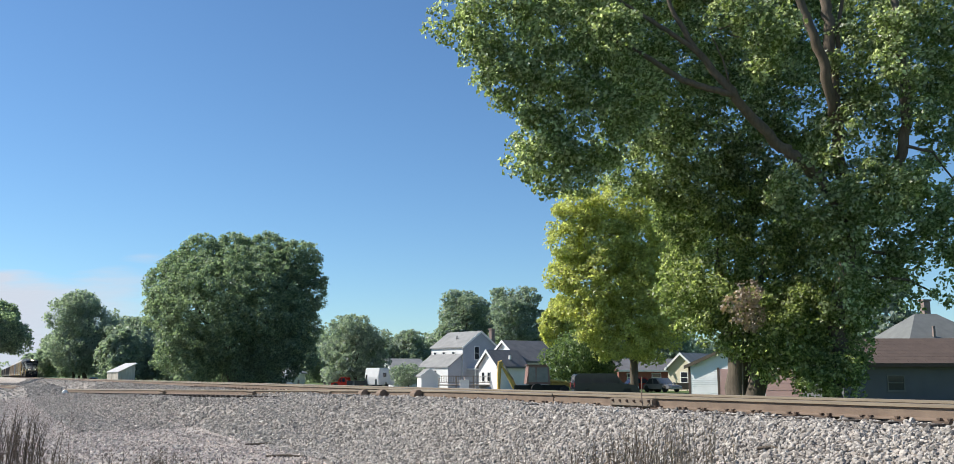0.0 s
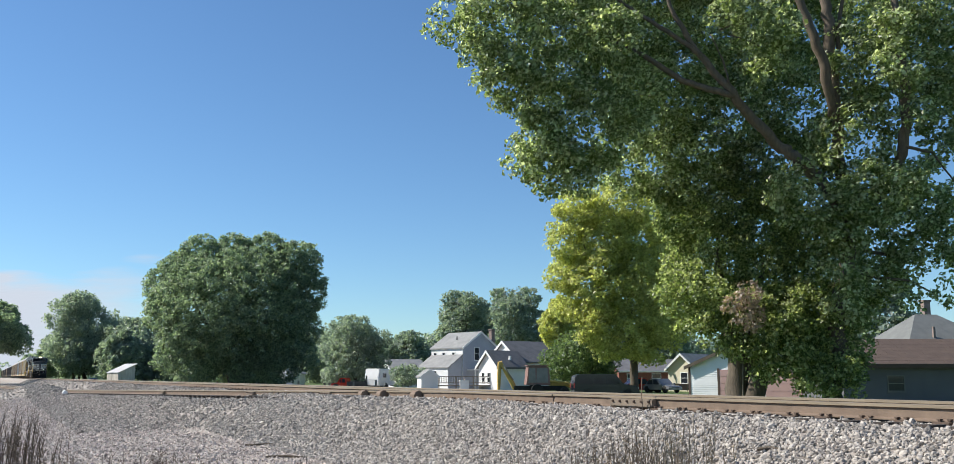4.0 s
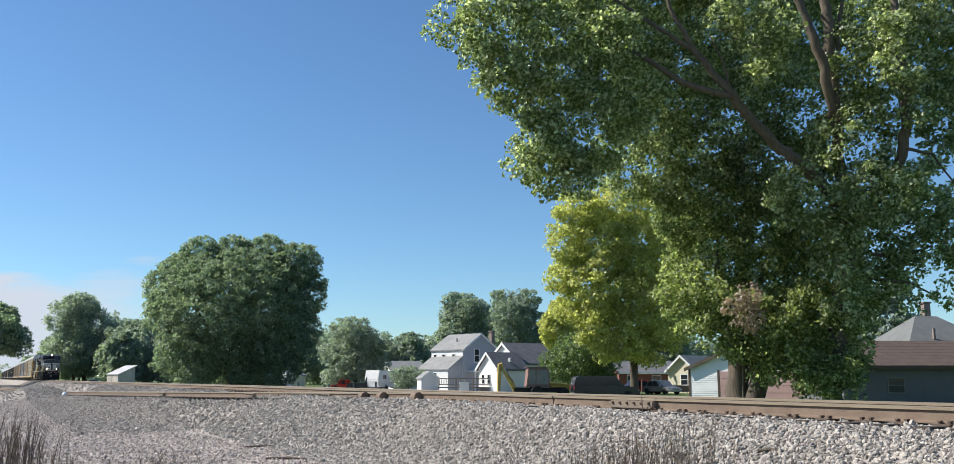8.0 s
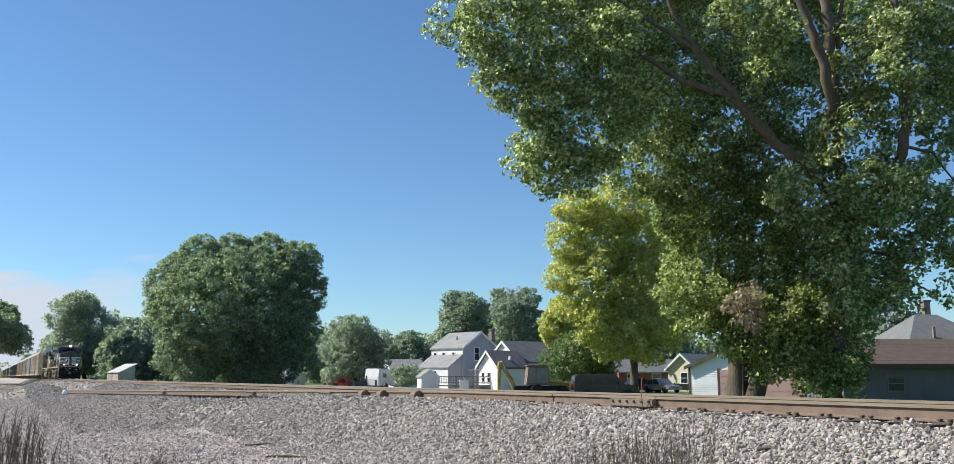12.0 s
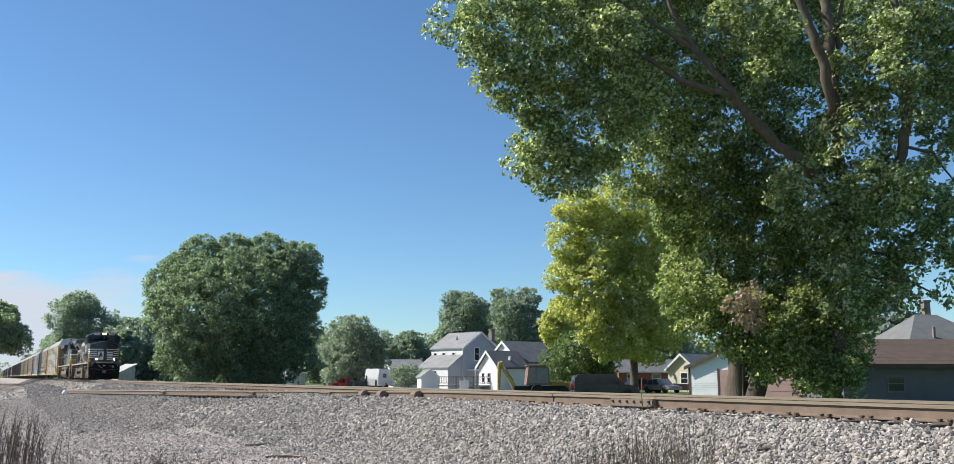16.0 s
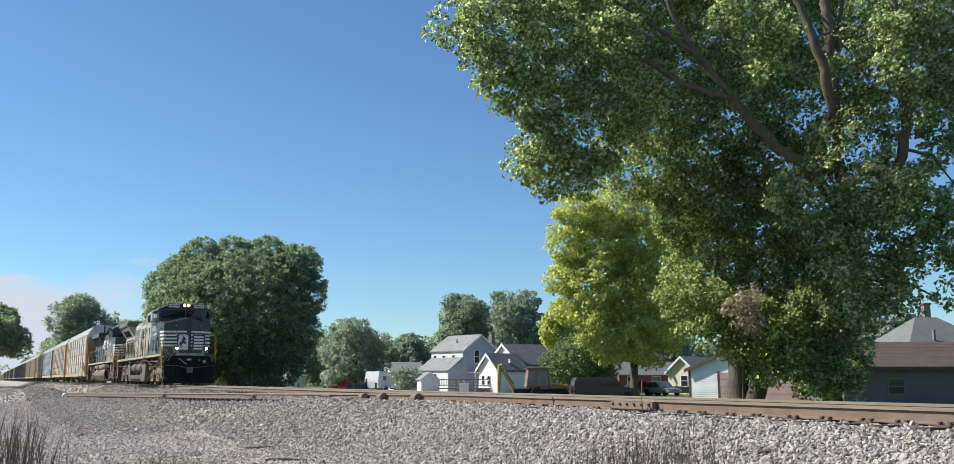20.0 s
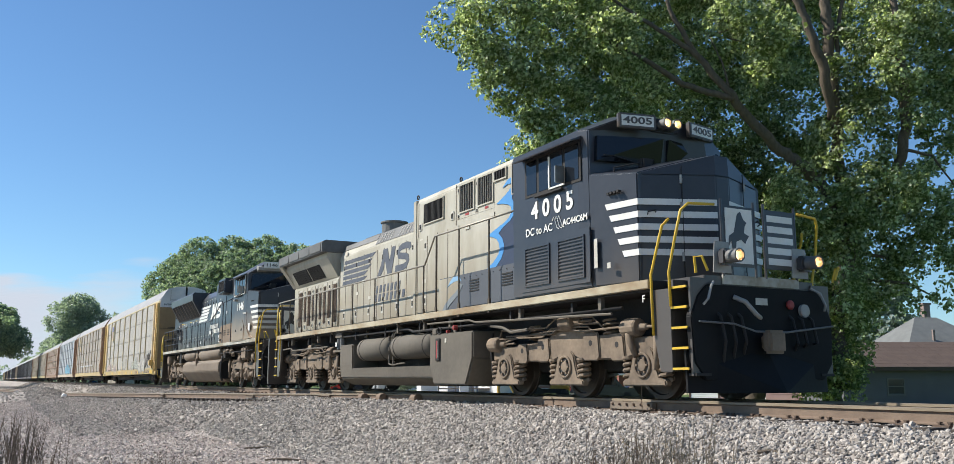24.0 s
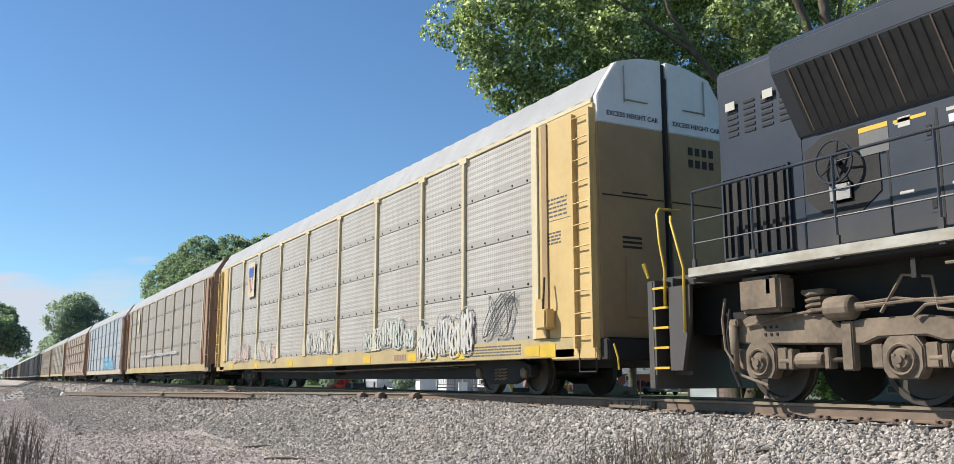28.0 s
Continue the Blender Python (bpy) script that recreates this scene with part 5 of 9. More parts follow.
def emblem(parent, x0, z0, y, material, lift=0.0):
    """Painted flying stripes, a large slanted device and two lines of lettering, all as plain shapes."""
    for k in range(5):
        z, cut = z0 + k * 0.15, 0.16 * (4 - k) + (0.1 if k % 2 else 0.0)
        plate("stripe_emblem", [(x0 - 0.03 * (4 - k), z), (x0 + 2.2 - cut, z), (x0 + 2.5 - cut, z + 0.105), (x0 + 0.03 - 0.03 * (4 - k), z + 0.105)], y, material, parent)
    put = lambda rows, d: plate("emblem_device", [(x0 + 0.17 + x + z * 0.3, z0 + z) for x, z in rows], y - lift - d, material, parent)
    put([(2.42, 0.0), (2.66, 0.0), (2.8, 0.12), (2.86, 0.68), (2.62, 0.68), (2.6, 0.3)], 0.0)
    put([(2.62, 0.69), (2.92, 0.69), (3.4, 0.0), (3.12, 0.0)], 0.001)
    put([(3.12, 0.0), (3.42, 0.0), (3.46, 0.69), (3.22, 0.69)], 0.002)
    ribbon([(x0 + 0.17 + x, z0 + z) for x, z in ((4.42, 0.5), (4.36, 0.59), (4.2, 0.615), (3.9, 0.61), (3.74, 0.56), (3.7, 0.48), (3.76, 0.4), (3.95, 0.365), (4.15, 0.345), (4.32, 0.3), (4.38, 0.21), (4.32, 0.12), (4.15, 0.08), (3.85, 0.075), (3.62, 0.075))], 0.082, y - lift, material, parent, "emblem_device", 0.3, z0)
    for row, n, wide in ((0, 7, 1.75), (1, 8, 2.1)):
        w, lo = wide / n, z0 - 0.46 - row * 0.235
        for k in range(n):   # plain bars for the letters
            xa = x0 + 2.46 - row * 0.08 + (k + 0.45) * w
            ribbon([(xa, lo), (xa, lo + 0.2)], w * (0.22, 0.3, 0.26)[k % 3], y - lift, material, parent, "lettering_bar", 0.25, lo)


def side_stripes(parent, y_side, corner, front, z_top, x_start, lean, material):
    """Five white bands round the nose: along its flank, then across the slanted front face."""
    for s in (-1, 1):
        for k in range(5):
            z1 = z_top - k * 0.2
            z0 = z1 - 0.1
            xa, xb = x_start + k * lean, x_start + k * lean + lean * 0.5
            b = B()
            (x0, y0), (x1, y1), (x2, y2) = y_side, corner, front
            fl = lambda x: y0 + (y1 - y0) * (x - x0) / (x1 - x0) + 0.008
            fs = []
            for quad in ([(xa, fl(xa), z1), (x1 + 0.006, y1 + 0.008, z1), (x1 + 0.006, y1 + 0.008, z0), (xb, fl(xb), z0)],
                         [(x1 + 0.006, y1 + 0.008, z1), (x2 + 0.009, y2, z1), (x2 + 0.009, y2, z0), (x1 + 0.006, y1 + 0.008, z0)]):
                vs = [b.verts.new((x, s * yy, z)) for x, yy, z in quad]
                ins = [b.verts.new((x - 0.012, s * (yy - 0.012), z)) for x, yy, z in quad]
                b.faces.new(vs), b.faces.new(ins[::-1])
                for i in range(4):
                    b.faces.new((vs[i], ins[i], ins[(i + 1) % 4], vs[(i + 1) % 4]))
            bmesh.ops.recalc_face_normals(b, faces=b.faces)
            part("nose_stripe", b, material, parent, "white nose band")


def shell(rings, name, material, parent, label=""):
    """A closed shell through rings of points, each of as many points, from back to front."""
    b = B()
    rr = [[b.verts.new(p) for p in ring] for ring in rings]
    k = len(rr[0])
    for a, c in zip(rr, rr[1:]):
        for i in range(k):
            b.faces.new((a[i], a[(i + 1) % k], c[(i + 1) % k], c[i]))
    b.faces.new(rr[0]), b.faces.new(rr[-1])
    bmesh.ops.recalc_face_normals(b, faces=b.faces)
    bmesh.ops.bevel(b, geom=[e for e in b.edges if e.calc_face_angle(0) > 0.5], offset=0.02, segments=2, affect="EDGES", clamp_overlap=True)
    return part(name, b, material, parent, label)


def cab_and_nose(t, body, roof_peak, eave, ws_low, nose_corner_z, nose_mid_z, brow, sashes, corner=(9.6, 1.32), front=(10.1, 0.14), back=6.4):
    """The wide cab with its windows, and the blunt nose before it, whose front is two flat faces that meet at a slight edge."""
    (cx, cy), (fx, fy) = corner, front
    ring = lambda x, top, e, hw: [(x, -hw, 1.8), (x, hw, 1.8), (x, hw, e), (x, 0.85, top), (x, -0.85, top), (x, -hw, e)]
    cab = shell([ring(back, roof_peak - 0.06, eave, 1.53), ring(8.3, roof_peak, eave + 0.02, 1.53), [(8.62, -1.5, 1.8), (8.62, 1.5, 1.8), (8.56, 1.5, eave - 0.03), (8.86, 0.8, roof_peak - 0.08), (8.86, -0.8, roof_peak - 0.08), (8.56, -1.5, eave - 0.03)]], "cab", body, t)
    nose = shell([[(8.55, -1.5, 1.8), (8.55, 1.5, 1.8), (8.55, 1.5, nose_corner_z + 0.16), (8.55, 0.5, ws_low), (8.55, -0.5, ws_low), (8.55, -1.5, nose_corner_z + 0.16)],
                  [(cx, -cy, 1.8), (cx, cy, 1.8), (cx, cy, nose_corner_z), (cx + 0.1, fy, nose_mid_z), (cx + 0.1, -fy, nose_mid_z), (cx, -cy, nose_corner_z)]], "nose", body, t)
    zc = nose_corner_z - 0.02
    part("nose_front", prism(B(), [(cx - 0.02, -cy + 0.02), (fx, -fy), (fx, fy), (cx - 0.02, cy - 0.02)], "z", 1.8, zc, 0.02), body, nose)
    b = B()
    vs = [b.verts.new(p) for p in ((cx - 0.02, -cy + 0.02, zc), (fx, -fy, zc), (fx, fy, zc), (cx - 0.02, cy - 0.02, zc),
                                   (cx - 0.02, -cy + 0.04, nose_corner_z), (fx - 0.02, -fy, nose_mid_z - 0.05), (fx - 0.02, fy, nose_mid_z - 0.05), (cx - 0.02, cy - 0.04, nose_corner_z), (cx, -fy, nose_mid_z), (cx, fy, nose_mid_z))]
    for q in ((0, 1, 5, 4), (1, 2, 6, 5), (2, 3, 7, 6), (4, 5, 8), (5, 6, 9, 8), (6, 7, 9), (0, 4, 8, 9, 7, 3)):
        b.faces.new([vs[i] for i in q])
    bmesh.ops.recalc_face_normals(b, faces=b.faces)
    part("nose_cap", b, body, nose)
    for s in (-1, 1):   # door seam with its hinges, and a grab iron, on each face of the front
        on = lambda f: (cx + (fx - cx) * f, s * (cy + (fy - cy) * f))
        (x0, y0), (x1, y1) = on(0.56), on(0.568)
        part("door_seam", prism(B(), [(x0, y0), (x1, y1), (x1 + 0.012, y1 + s * 0.006), (x0 + 0.012, y0 + s * 0.006)], "z", 1.86, nose_corner_z + (nose_mid_z - nose_corner_z) * 0.5 - 0.06), M["grimy"], nose)
        for z in (2.2, 3.0, nose_corner_z - 0.1):
            x0, y0 = on(0.55)
            part("hinge", lathe(B(), [(z - 0.07, 0.01), (z - 0.07, 0.022), (z + 0.07, 0.022), (z + 0.07, 0.01)], "z", (x0 + 0.012, y0 + s * 0.005, 0), 8), M["greygrime2"], nose)
        (x0, y0), (x1, y1) = on(0.12), on(0.22)
        part("grab_iron", tube(B(), [(x0, y0, 2.86), (x0 + 0.05, y0 + s * 0.03, 2.9), (x1 + 0.05, y1 + s * 0.03, 2.93), (x1, y1, 2.9)], 0.012, 6), M["grimy"], nose)
        part("nose_top_lamp", box(B(), 8.95, 9.1, *sorted((s * 0.55, s * 0.78)), nose_mid_z - 0.12, nose_mid_z + 0.06, 0.02), M["grimy"], nose)
    b = tube(B(), [(9.0, -1.3, nose_corner_z + 0.12), (9.0, -1.3, nose_corner_z + 0.2), (9.05, -0.5, nose_mid_z + 0.06), (9.05, -0.5, nose_mid_z - 0.02)], 0.012, 6)
    part("grab_iron", b, M["grimy"], nose)
    # windscreen: two slanted panes with a pillar
    for s in (-1, 1):
        b = B()
        quad = [(8.668, s * 1.40, ws_low - 0.02), (8.70, s * 0.06, ws_low + 0.06), (8.80, s * 0.06, brow - 0.06), (8.63, s * 1.36, brow - 0.13)]
        vs = [b.verts.new((x + 0.012, y, z)) for x, y, z in quad] + [b.verts.new((x - 0.15, y, z)) for x, y, z in quad]
        for q in ((0, 1, 2, 3), (4, 7, 6, 5), (0, 4, 5, 1), (1, 5, 6, 2), (2, 6, 7, 3), (3, 7, 4, 0)):
            b.faces.new([vs[i] for i in q])
        bmesh.ops.recalc_face_normals(b, faces=b.faces)
        part("windscreen", b, M["glass"], cab, "dark tinted windscreen")
        part("wiper", tube(B(), [(8.72, s * 0.7, ws_low + 0.03), (8.74, s * 1.1, ws_low + 0.08), (8.73, s * 1.3, ws_low + 0.07)], 0.012, 5), M["grimy"], cab)
    # side windows under a rain hood
    for s in (-1, 1):
        y = s * 1.53
        w = part("side_window", prism(B(), rect(6.62, 8.4, 3.62, 4.33), "y", min(y, y + s * 0.012), max(y, y + s * 0.012)), M["grimy"], cab)
        for x0, x1 in ((6.68, 7.02), (7.1, 7.42), (7.48, 7.86), (7.94, 8.34)):
            part("pane", prism(B(), rect(x0, x1, 3.67, 4.29), "y", min(y + s * 0.006, y + s * 0.018), max(y + s * 0.006, y + s * 0.018)), M["glass"], w)
        b = B()
        for x0, x1, z0, z1 in sashes:
            box(b, x0, x1, min(y, y + s * 0.035), max(y, y + s * 0.035), z0, z1)
        part("sash", b, M["wht"], w, "pale aluminium sash")
        b = prism(B(), [(1.53 * s, 4.36), (1.75 * s, 4.28), (1.76 * s, 4.30), (1.53 * s, 4.40)], "x", 6.5, 8.42)
        part("rain_hood", b, body, cab)
        part("mirror", box(B(), 7.9, 7.95, min(s * 1.56, s * 1.75), max(s * 1.56, s * 1.75), 3.66, 3.96, 0.01), M["steel"], cab)
        part("arm_rest", box(B(), 7.0, 7.9, min(s * 1.55, s * 1.6), max(s * 1.55, s * 1.6), 3.56, 3.61, 0.01), M["grimy"], cab)
        b = B()
        for x in (9.0, 9.08, 9.17, 9.25):
            box(b, x, x + 0.05, min(s * 1.4, s * 1.47), max(s * 1.4, s * 1.47), 3.26, 3.3)
        part("vent_slots", b, M["grimy"], nose)
    return cab, nose


def front_end(t, lit, panel):
    """Pilot, plough, coupler, hoses, ditch lamps and the end platform's rail at the front."""
    had = set(t.children)
    p = part("pilot", prism(B(), [(-1.2, 0.3), (1.2, 0.3), (1.4, 0.55), (1.44, 1.2), (1.3, 1.5), (1.12, 1.66), (-1.12, 1.66), (-1.3, 1.5), (-1.44, 1.2), (-1.4, 0.55)], "x", 10.88, 11.0, 0.015), M["pitch"], t)
    part("end_deck", box(B(), 9.9, 10.95, -1.12, 1.12, 1.66, 1.8, 0.01), M["black"], t)
    part("deck_edge", box(B(), 10.95, 10.98, -0.78, 0.78, 1.68, 1.82), M["sill2"], t)
    plough = B()
    for s in (-1, 1):
        vs = [plough.verts.new(q) for q in ((11.35, 0, 0.12), (10.86, s * 1.42, 0.12), (10.84, s * 1.42, 0.72), (11.05, 0, 0.66), (11.3, 0, 0.12), (10.8, s * 1.4, 0.12), (10.78, s * 1.4, 0.72), (11.0, 0, 0.66))]
        for q in ((0, 1, 2, 3), (4, 7, 6, 5), (0, 4, 5, 1), (1, 5, 6, 2), (2, 6, 7, 3), (3, 7, 4, 0)):
            plough.faces.new([vs[i] for i in q])
    bmesh.ops.recalc_face_normals(plough, faces=plough.faces)
    part("plough", plough, M["pitch"], p)
    part("glad_hand", lathe(B(), [(0.0, 0.07), (0.03, 0.075), (0.05, 0.05), (0.05, 0.01)], "x", (11.02, 0.5, 1.42), 14), M["redpaint"], t, "red round cap")
    part("cable_socket", lathe(B(), [(0.0, 0.1), (0.05, 0.1), (0.06, 0.07), (0.06, 0.01)], "x", (11.02, 0.78, 1.34), 14), M["greygrime2"], t, "pale grey cable socket")
    part("brake_hose", tube(B(), [(11.0, -0.62, 1.5), (11.12, -0.5, 1.42), (11.16, -0.35, 1.25), (11.1, -0.2, 1.2)], 0.035, 8), M["greygrime2"], t, "pale grey hose")
    part("uncoupling_lever", tube(B(), [(11.06, -1.35, 1.12), (11.08, -0.7, 1.1), (11.1, -0.3, 1.0), (11.12, 0.3, 1.0), (11.08, 1.35, 1.12)], 0.016, 6), M["greygrime"], t)
    part("notice_plate", box(B(), 11.0, 11.008, -0.18, 0.06, 1.4, 1.5), M["label_paper"], t)
    for s in (-1, 1):
        part("mesh_step", box(B(), 10.86, 11.02, *sorted((s * 1.12, s * 1.4)), 0.36, 0.4), M["grimy"], t)
    coupler(t, 11.15, 1)
    for i, y in enumerate((-0.95, -0.75, -0.55, 0.5, 0.7, 0.92)):
        part("air_hose", tube(B(), [(10.88, y, 1.35), (11.05, y + 0.02, 1.2), (11.1, y + 0.05, 0.85), (10.98, y + 0.1, 0.55 + 0.06 * i)], 0.024, 6), M["grimy"], t)
    for s in (-1, 1):
        b = B()
        box(b, 11.0, 11.16, s * 0.81 - 0.1, s * 0.81 + 0.1, 1.94, 2.18, 0.03)
        d = part("ditch_lamp", b, M["black"], t)
        barrel_lamp(d, 11.36, s * 0.81, 2.06, 0.075, lit)
    for s in (-1, 1):
        q = part("end_panel", prism(B(), [(s * 0.12, 1.95), (s * 0.74, 1.95), (s * 0.74, 2.86), (s * 0.12, 2.86)], "x", 10.96, 10.98), M["black"], t)
        for k in range(5):
            b = prism(B(), [(s * 0.16, 2.02 + k * 0.165), (s * 0.70, 2.02 + k * 0.165), (s * 0.70, 2.12 + k * 0.165), (s * 0.16, 2.12 + k * 0.165)], "x", 10.98, 10.986)
            part("panel_band", b, M["wht"], q, "white panel band")
        if s < 0:
            part("emblem_field", prism(B(), [(-0.70, 2.0), (-0.16, 2.0), (-0.16, 2.82), (-0.70, 2.82)], "x", 10.986, 10.992), M["wht"], q)
            part("emblem_mark", prism(B(), [(-0.66, 2.22), (-0.6, 2.34), (-0.58, 2.16), (-0.52, 2.14), (-0.5, 2.32), (-0.4, 2.36), (-0.32, 2.3), (-0.3, 2.34), (-0.24, 2.42), (-0.34, 2.46), (-0.32, 2.56), (-0.28, 2.62), (-0.34, 2.66), (-0.4, 2.78), (-0.46, 2.74), (-0.5, 2.6), (-0.54, 2.46), (-0.64, 2.4)], "x", 10.992, 10.998), M["black"], q, "dark rearing animal mark as a plain shape")
        for y in (0.1, 0.76):
            part("end_post", tube(B(), [(10.97, s * y, 1.8), (10.97, s * y, 2.95)], 0.02, 6), M["black"], t)
        part("lamp_bracket", prism(B(), [(s * 0.62, 1.84), (s * 0.98, 1.84), (s * 0.94, 2.3), (s * 0.66, 2.3)], "x", 10.985, 11.0, 0.003), M["greygrime2"], t, "pale grey lamp bracket")
        part("corner_grip", tube(B(), [(11.0, s * 1.0, 1.7), (11.08, s * 1.12, 1.62), (11.1, s * 1.2, 1.44), (11.04, s * 1.24, 1.36)], 0.02, 6), M["greygrime2"], t)
    for ob in t.children:
        if ob not in had:
            ob.location.x -= 0.16
    return p


def number_board(parent, x, y, z, body, turn, box_m, wide=0.3, tall=0.09):
    b = box(B(), -0.1, 0.0, -wide - 0.05, wide + 0.05, -tall - 0.04, tall + 0.04, 0.015)
    o = at(part("number_board", b, box_m, parent), x, y, z, 0, 0, turn)
    part("board_face", box(B(), 0.0, 0.006, -wide, wide, -tall, tall), M["wht"], o, "white number plate face")
    me = letters(body, 0.19, 0.006, 0.004)
    me.transform(Matrix.Translation((0.01, 0, 0)) @ Matrix.Rotation(radians(90), 4, "Z") @ Matrix.Diagonal((1.45 * wide / 0.3, 1, 0.88, 1)))
    me.materials.append(M["black"])
    part("road_number", me, None, o)
    return o


def barrel_lamp(parent, x, y, z, r, on):
    """A lamp deep in a short barrel, so that its beam shows near its axis."""
    part("barrel", lathe(B(), [(-0.2, r * 0.9), (-0.2, r * 1.3), (0.0, r * 1.35), (0.0, r * 1.05), (-0.19, r * 0.9)], "x", (x, y, z), 18), M["greygrime"], parent)
    part("lens", lathe(B(), [(-0.196, r * 0.9), (-0.16, r * 0.9), (-0.15, r * 0.8)], "x", (x, y, z), 16), on, parent, "round lamp lens")


def headlamp(parent, x, z, on):
    h = part("headlamp", box(B(), x - 0.3, x - 0.19, -0.3, 0.3, z - 0.12, z + 0.12, 0.03), M["black"], parent)
    for s in (-1, 1):
        barrel_lamp(h, x, s * 0.11, z, 0.07, on)


def under_tanks(t):
    for s in (-1, 1):
        for i in range(9):
            x = -8.6 + i * 2.05
            part("pipe_clamp", box(B(), x, x + 0.06, min(s * 1.3, s * 1.38), max(s * 1.3, s * 1.38), 1.38, 1.6), M["grimy"], t)
        part("air_pipe", tube(B(), [(-4.0, s * 1.34, 1.5), (1.0, s * 1.34, 1.5), (1.3, s * 1.36, 1.42), (9.2, s * 1.36, 1.42)], 0.03, 7), M["grimy"], t)


LOCO_AXLES = ((5.2, 7.3, 9.42), (-8.86, -6.77, -4.68))


def engine_one():
    t = thing("diesel_locomotive", "weathered cream and black lead diesel locomotive with blue wave", "locomotive")
    # frame
    part("frame", box(B(), -9.56, 10.0, -1.42, 1.42, 1.62, 1.78), M["grimy"], t)
    part("centre_beam", box(B(), -10.6, 10.6, -0.75, 0.75, 0.95, 1.62), M["grimy"], t)
    for s in (-1, 1):
        part("side_sill", box(B(), -9.56, 10.0, min(s * 1.42, s * 1.5), max(s * 1.42, s * 1.5), 1.655, 1.79, 0.008), M["sill"], t, "stained cream side sill")
    # hood
    ring = lambda x, w, z, k: [(x, -w, 1.78), (x, w, 1.78), (x, w, z - k), (x, w - k * 0.55, z), (x, -w + k * 0.55, z), (x, -w, z - k)]
    tall = shell([ring(0.5, 0.98, 4.76, 0.14), ring(6.42, 0.98, 4.82, 0.14)], "tall_hood", M["cream"], t)
    low = shell([ring(-4.98, 0.95, 4.30, 0.36), ring(0.5, 0.95, 4.32, 0.36)], "engine_hood", M["cream"], t)
    rear = shell([ring(-9.45, 0.96, 3.42, 0.04), ring(-4.98, 0.96, 3.42, 0.04)], "radiator_body", M["cream"], t)
    part("hood_divider", box(B(), 0.44, 0.62, -1.0, 1.0, 1.78, 4.72, 0.015), M["cream"], t)
    # flared radiator with its overhanging wing
    for s in (-1, 1):
        b = B()
        prism(b, [(0.0, 3.4), (s * 0.97, 3.4), (s * 1.32, 3.98), (s * 1.32, 4.14), (0.0, 4.14)], "x", -9.3, -5.1)
        q = part("radiator_flare", b, M["cream"], rear)
        for x0, x1 in ((-8.8, -7.36), (-7.24, -6.05)):
            g = B()
            prism(g, [(s * 1.015, 3.47), (s * 1.25, 3.86), (s * 1.265, 3.85), (s * 1.03, 3.46)], "x", x0, x1)
            w = part("radiator_screen", g, M["dkgrille"], q)
            for k in range(14):
                x = x0 + (k + 0.5) * (x1 - x0) / 14
                part("slat", tube(B(), [(x, s * 1.034, 3.465), (x, s * 1.27, 3.855)], 0.009, 4), M["grimy"], w)
    wing = B()
    prism(wing, [(-1.5, 4.12), (1.5, 4.12), (1.52, 4.42), (1.4, 4.5), (-1.4, 4.5), (-1.52, 4.42)], "x", -9.65, -5.05, 0.015)
    wing = part("radiator_wing", wing, M["greygrime"], t, "grimy grey overhanging radiator wing")
    for i in range(4):
        part("wing_panel", box(B(), -9.5 + i * 1.1, -8.5 + i * 1.1, -1.526, -1.50, 4.17, 4.4, 0.003), M["greygrime"], wing)
    part("wing_brace", prism(B(), [(-0.96, 3.4), (-1.5, 4.12), (-1.4, 4.12), (-0.9, 3.45)], "x", -9.6, -9.3), M["cream"], rear)
    part("exhaust_funnel", lathe(B(), [(4.25, 0.36), (4.78, 0.36), (4.8, 0.40), (4.84, 0.40), (4.84, 0.3)], "z", (-3.1, 0, 0), 16), M["greygrime"], t)
    part("horn", tube(B(), [(-0.9, -0.3, 4.36), (-0.4, -0.3, 4.45), (-0.1, -0.3, 4.47)], [0.05, 0.05, 0.12], 10), M["grimy"], t)
    # doors along the low hood
    for i in range(11):
        x = -4.9 + i * 0.487
        hood_door(low, x, x + 0.487, 1.9, 3.82, -0.95, M["cream"], i % 2 == 0)
    seams = (-8.96, -8.4, -8.0, -7.55, -7.2, -6.86, -6.45, -6.04, -5.54, -5.02)
    for i, (x, x1) in enumerate(zip(seams, seams[1:])):
        d = hood_door(rear, x, x1, 1.9, 3.32, -0.96, M["cream"], False)
        low_z, top_z = (2.05, 3.2) if i % 2 == 0 else (2.2, 3.02)
        g = part("louvre", prism(B(), rect(x + 0.09, x1 - 0.09, low_z, top_z), "y", -0.984, -0.972), M["dkgrille"], d)
        if i % 2:
            for z in (2.05, 3.16):
                lp = part("latch_plate", lathe(B(), [(-0.012, 0.075), (-0.004, 0.08), (0.012, 0.08)], "y", ((x + x1) / 2, -0.978, z), 10), M["label_paper"], d)
                part("latch", box(B(), (x + x1) / 2 - 0.025, (x + x1) / 2 + 0.025, -1.004, -0.988, z - 0.045, z + 0.045), M["grimy"], lp)
        else:
            part("notice_plate", box(B(), x + 0.12, x1 - 0.12, -0.982, -0.972, 3.23, 3.28), M["label_paper"], d)
        n = int((x1 - x - 0.2) / 0.05)
        for k in range(n):
            part("slat", box(B(), x + 0.11 + k * 0.05, x + 0.122 + k * 0.05, -0.994, -0.984, low_z, top_z), M["rail_rust"], g)
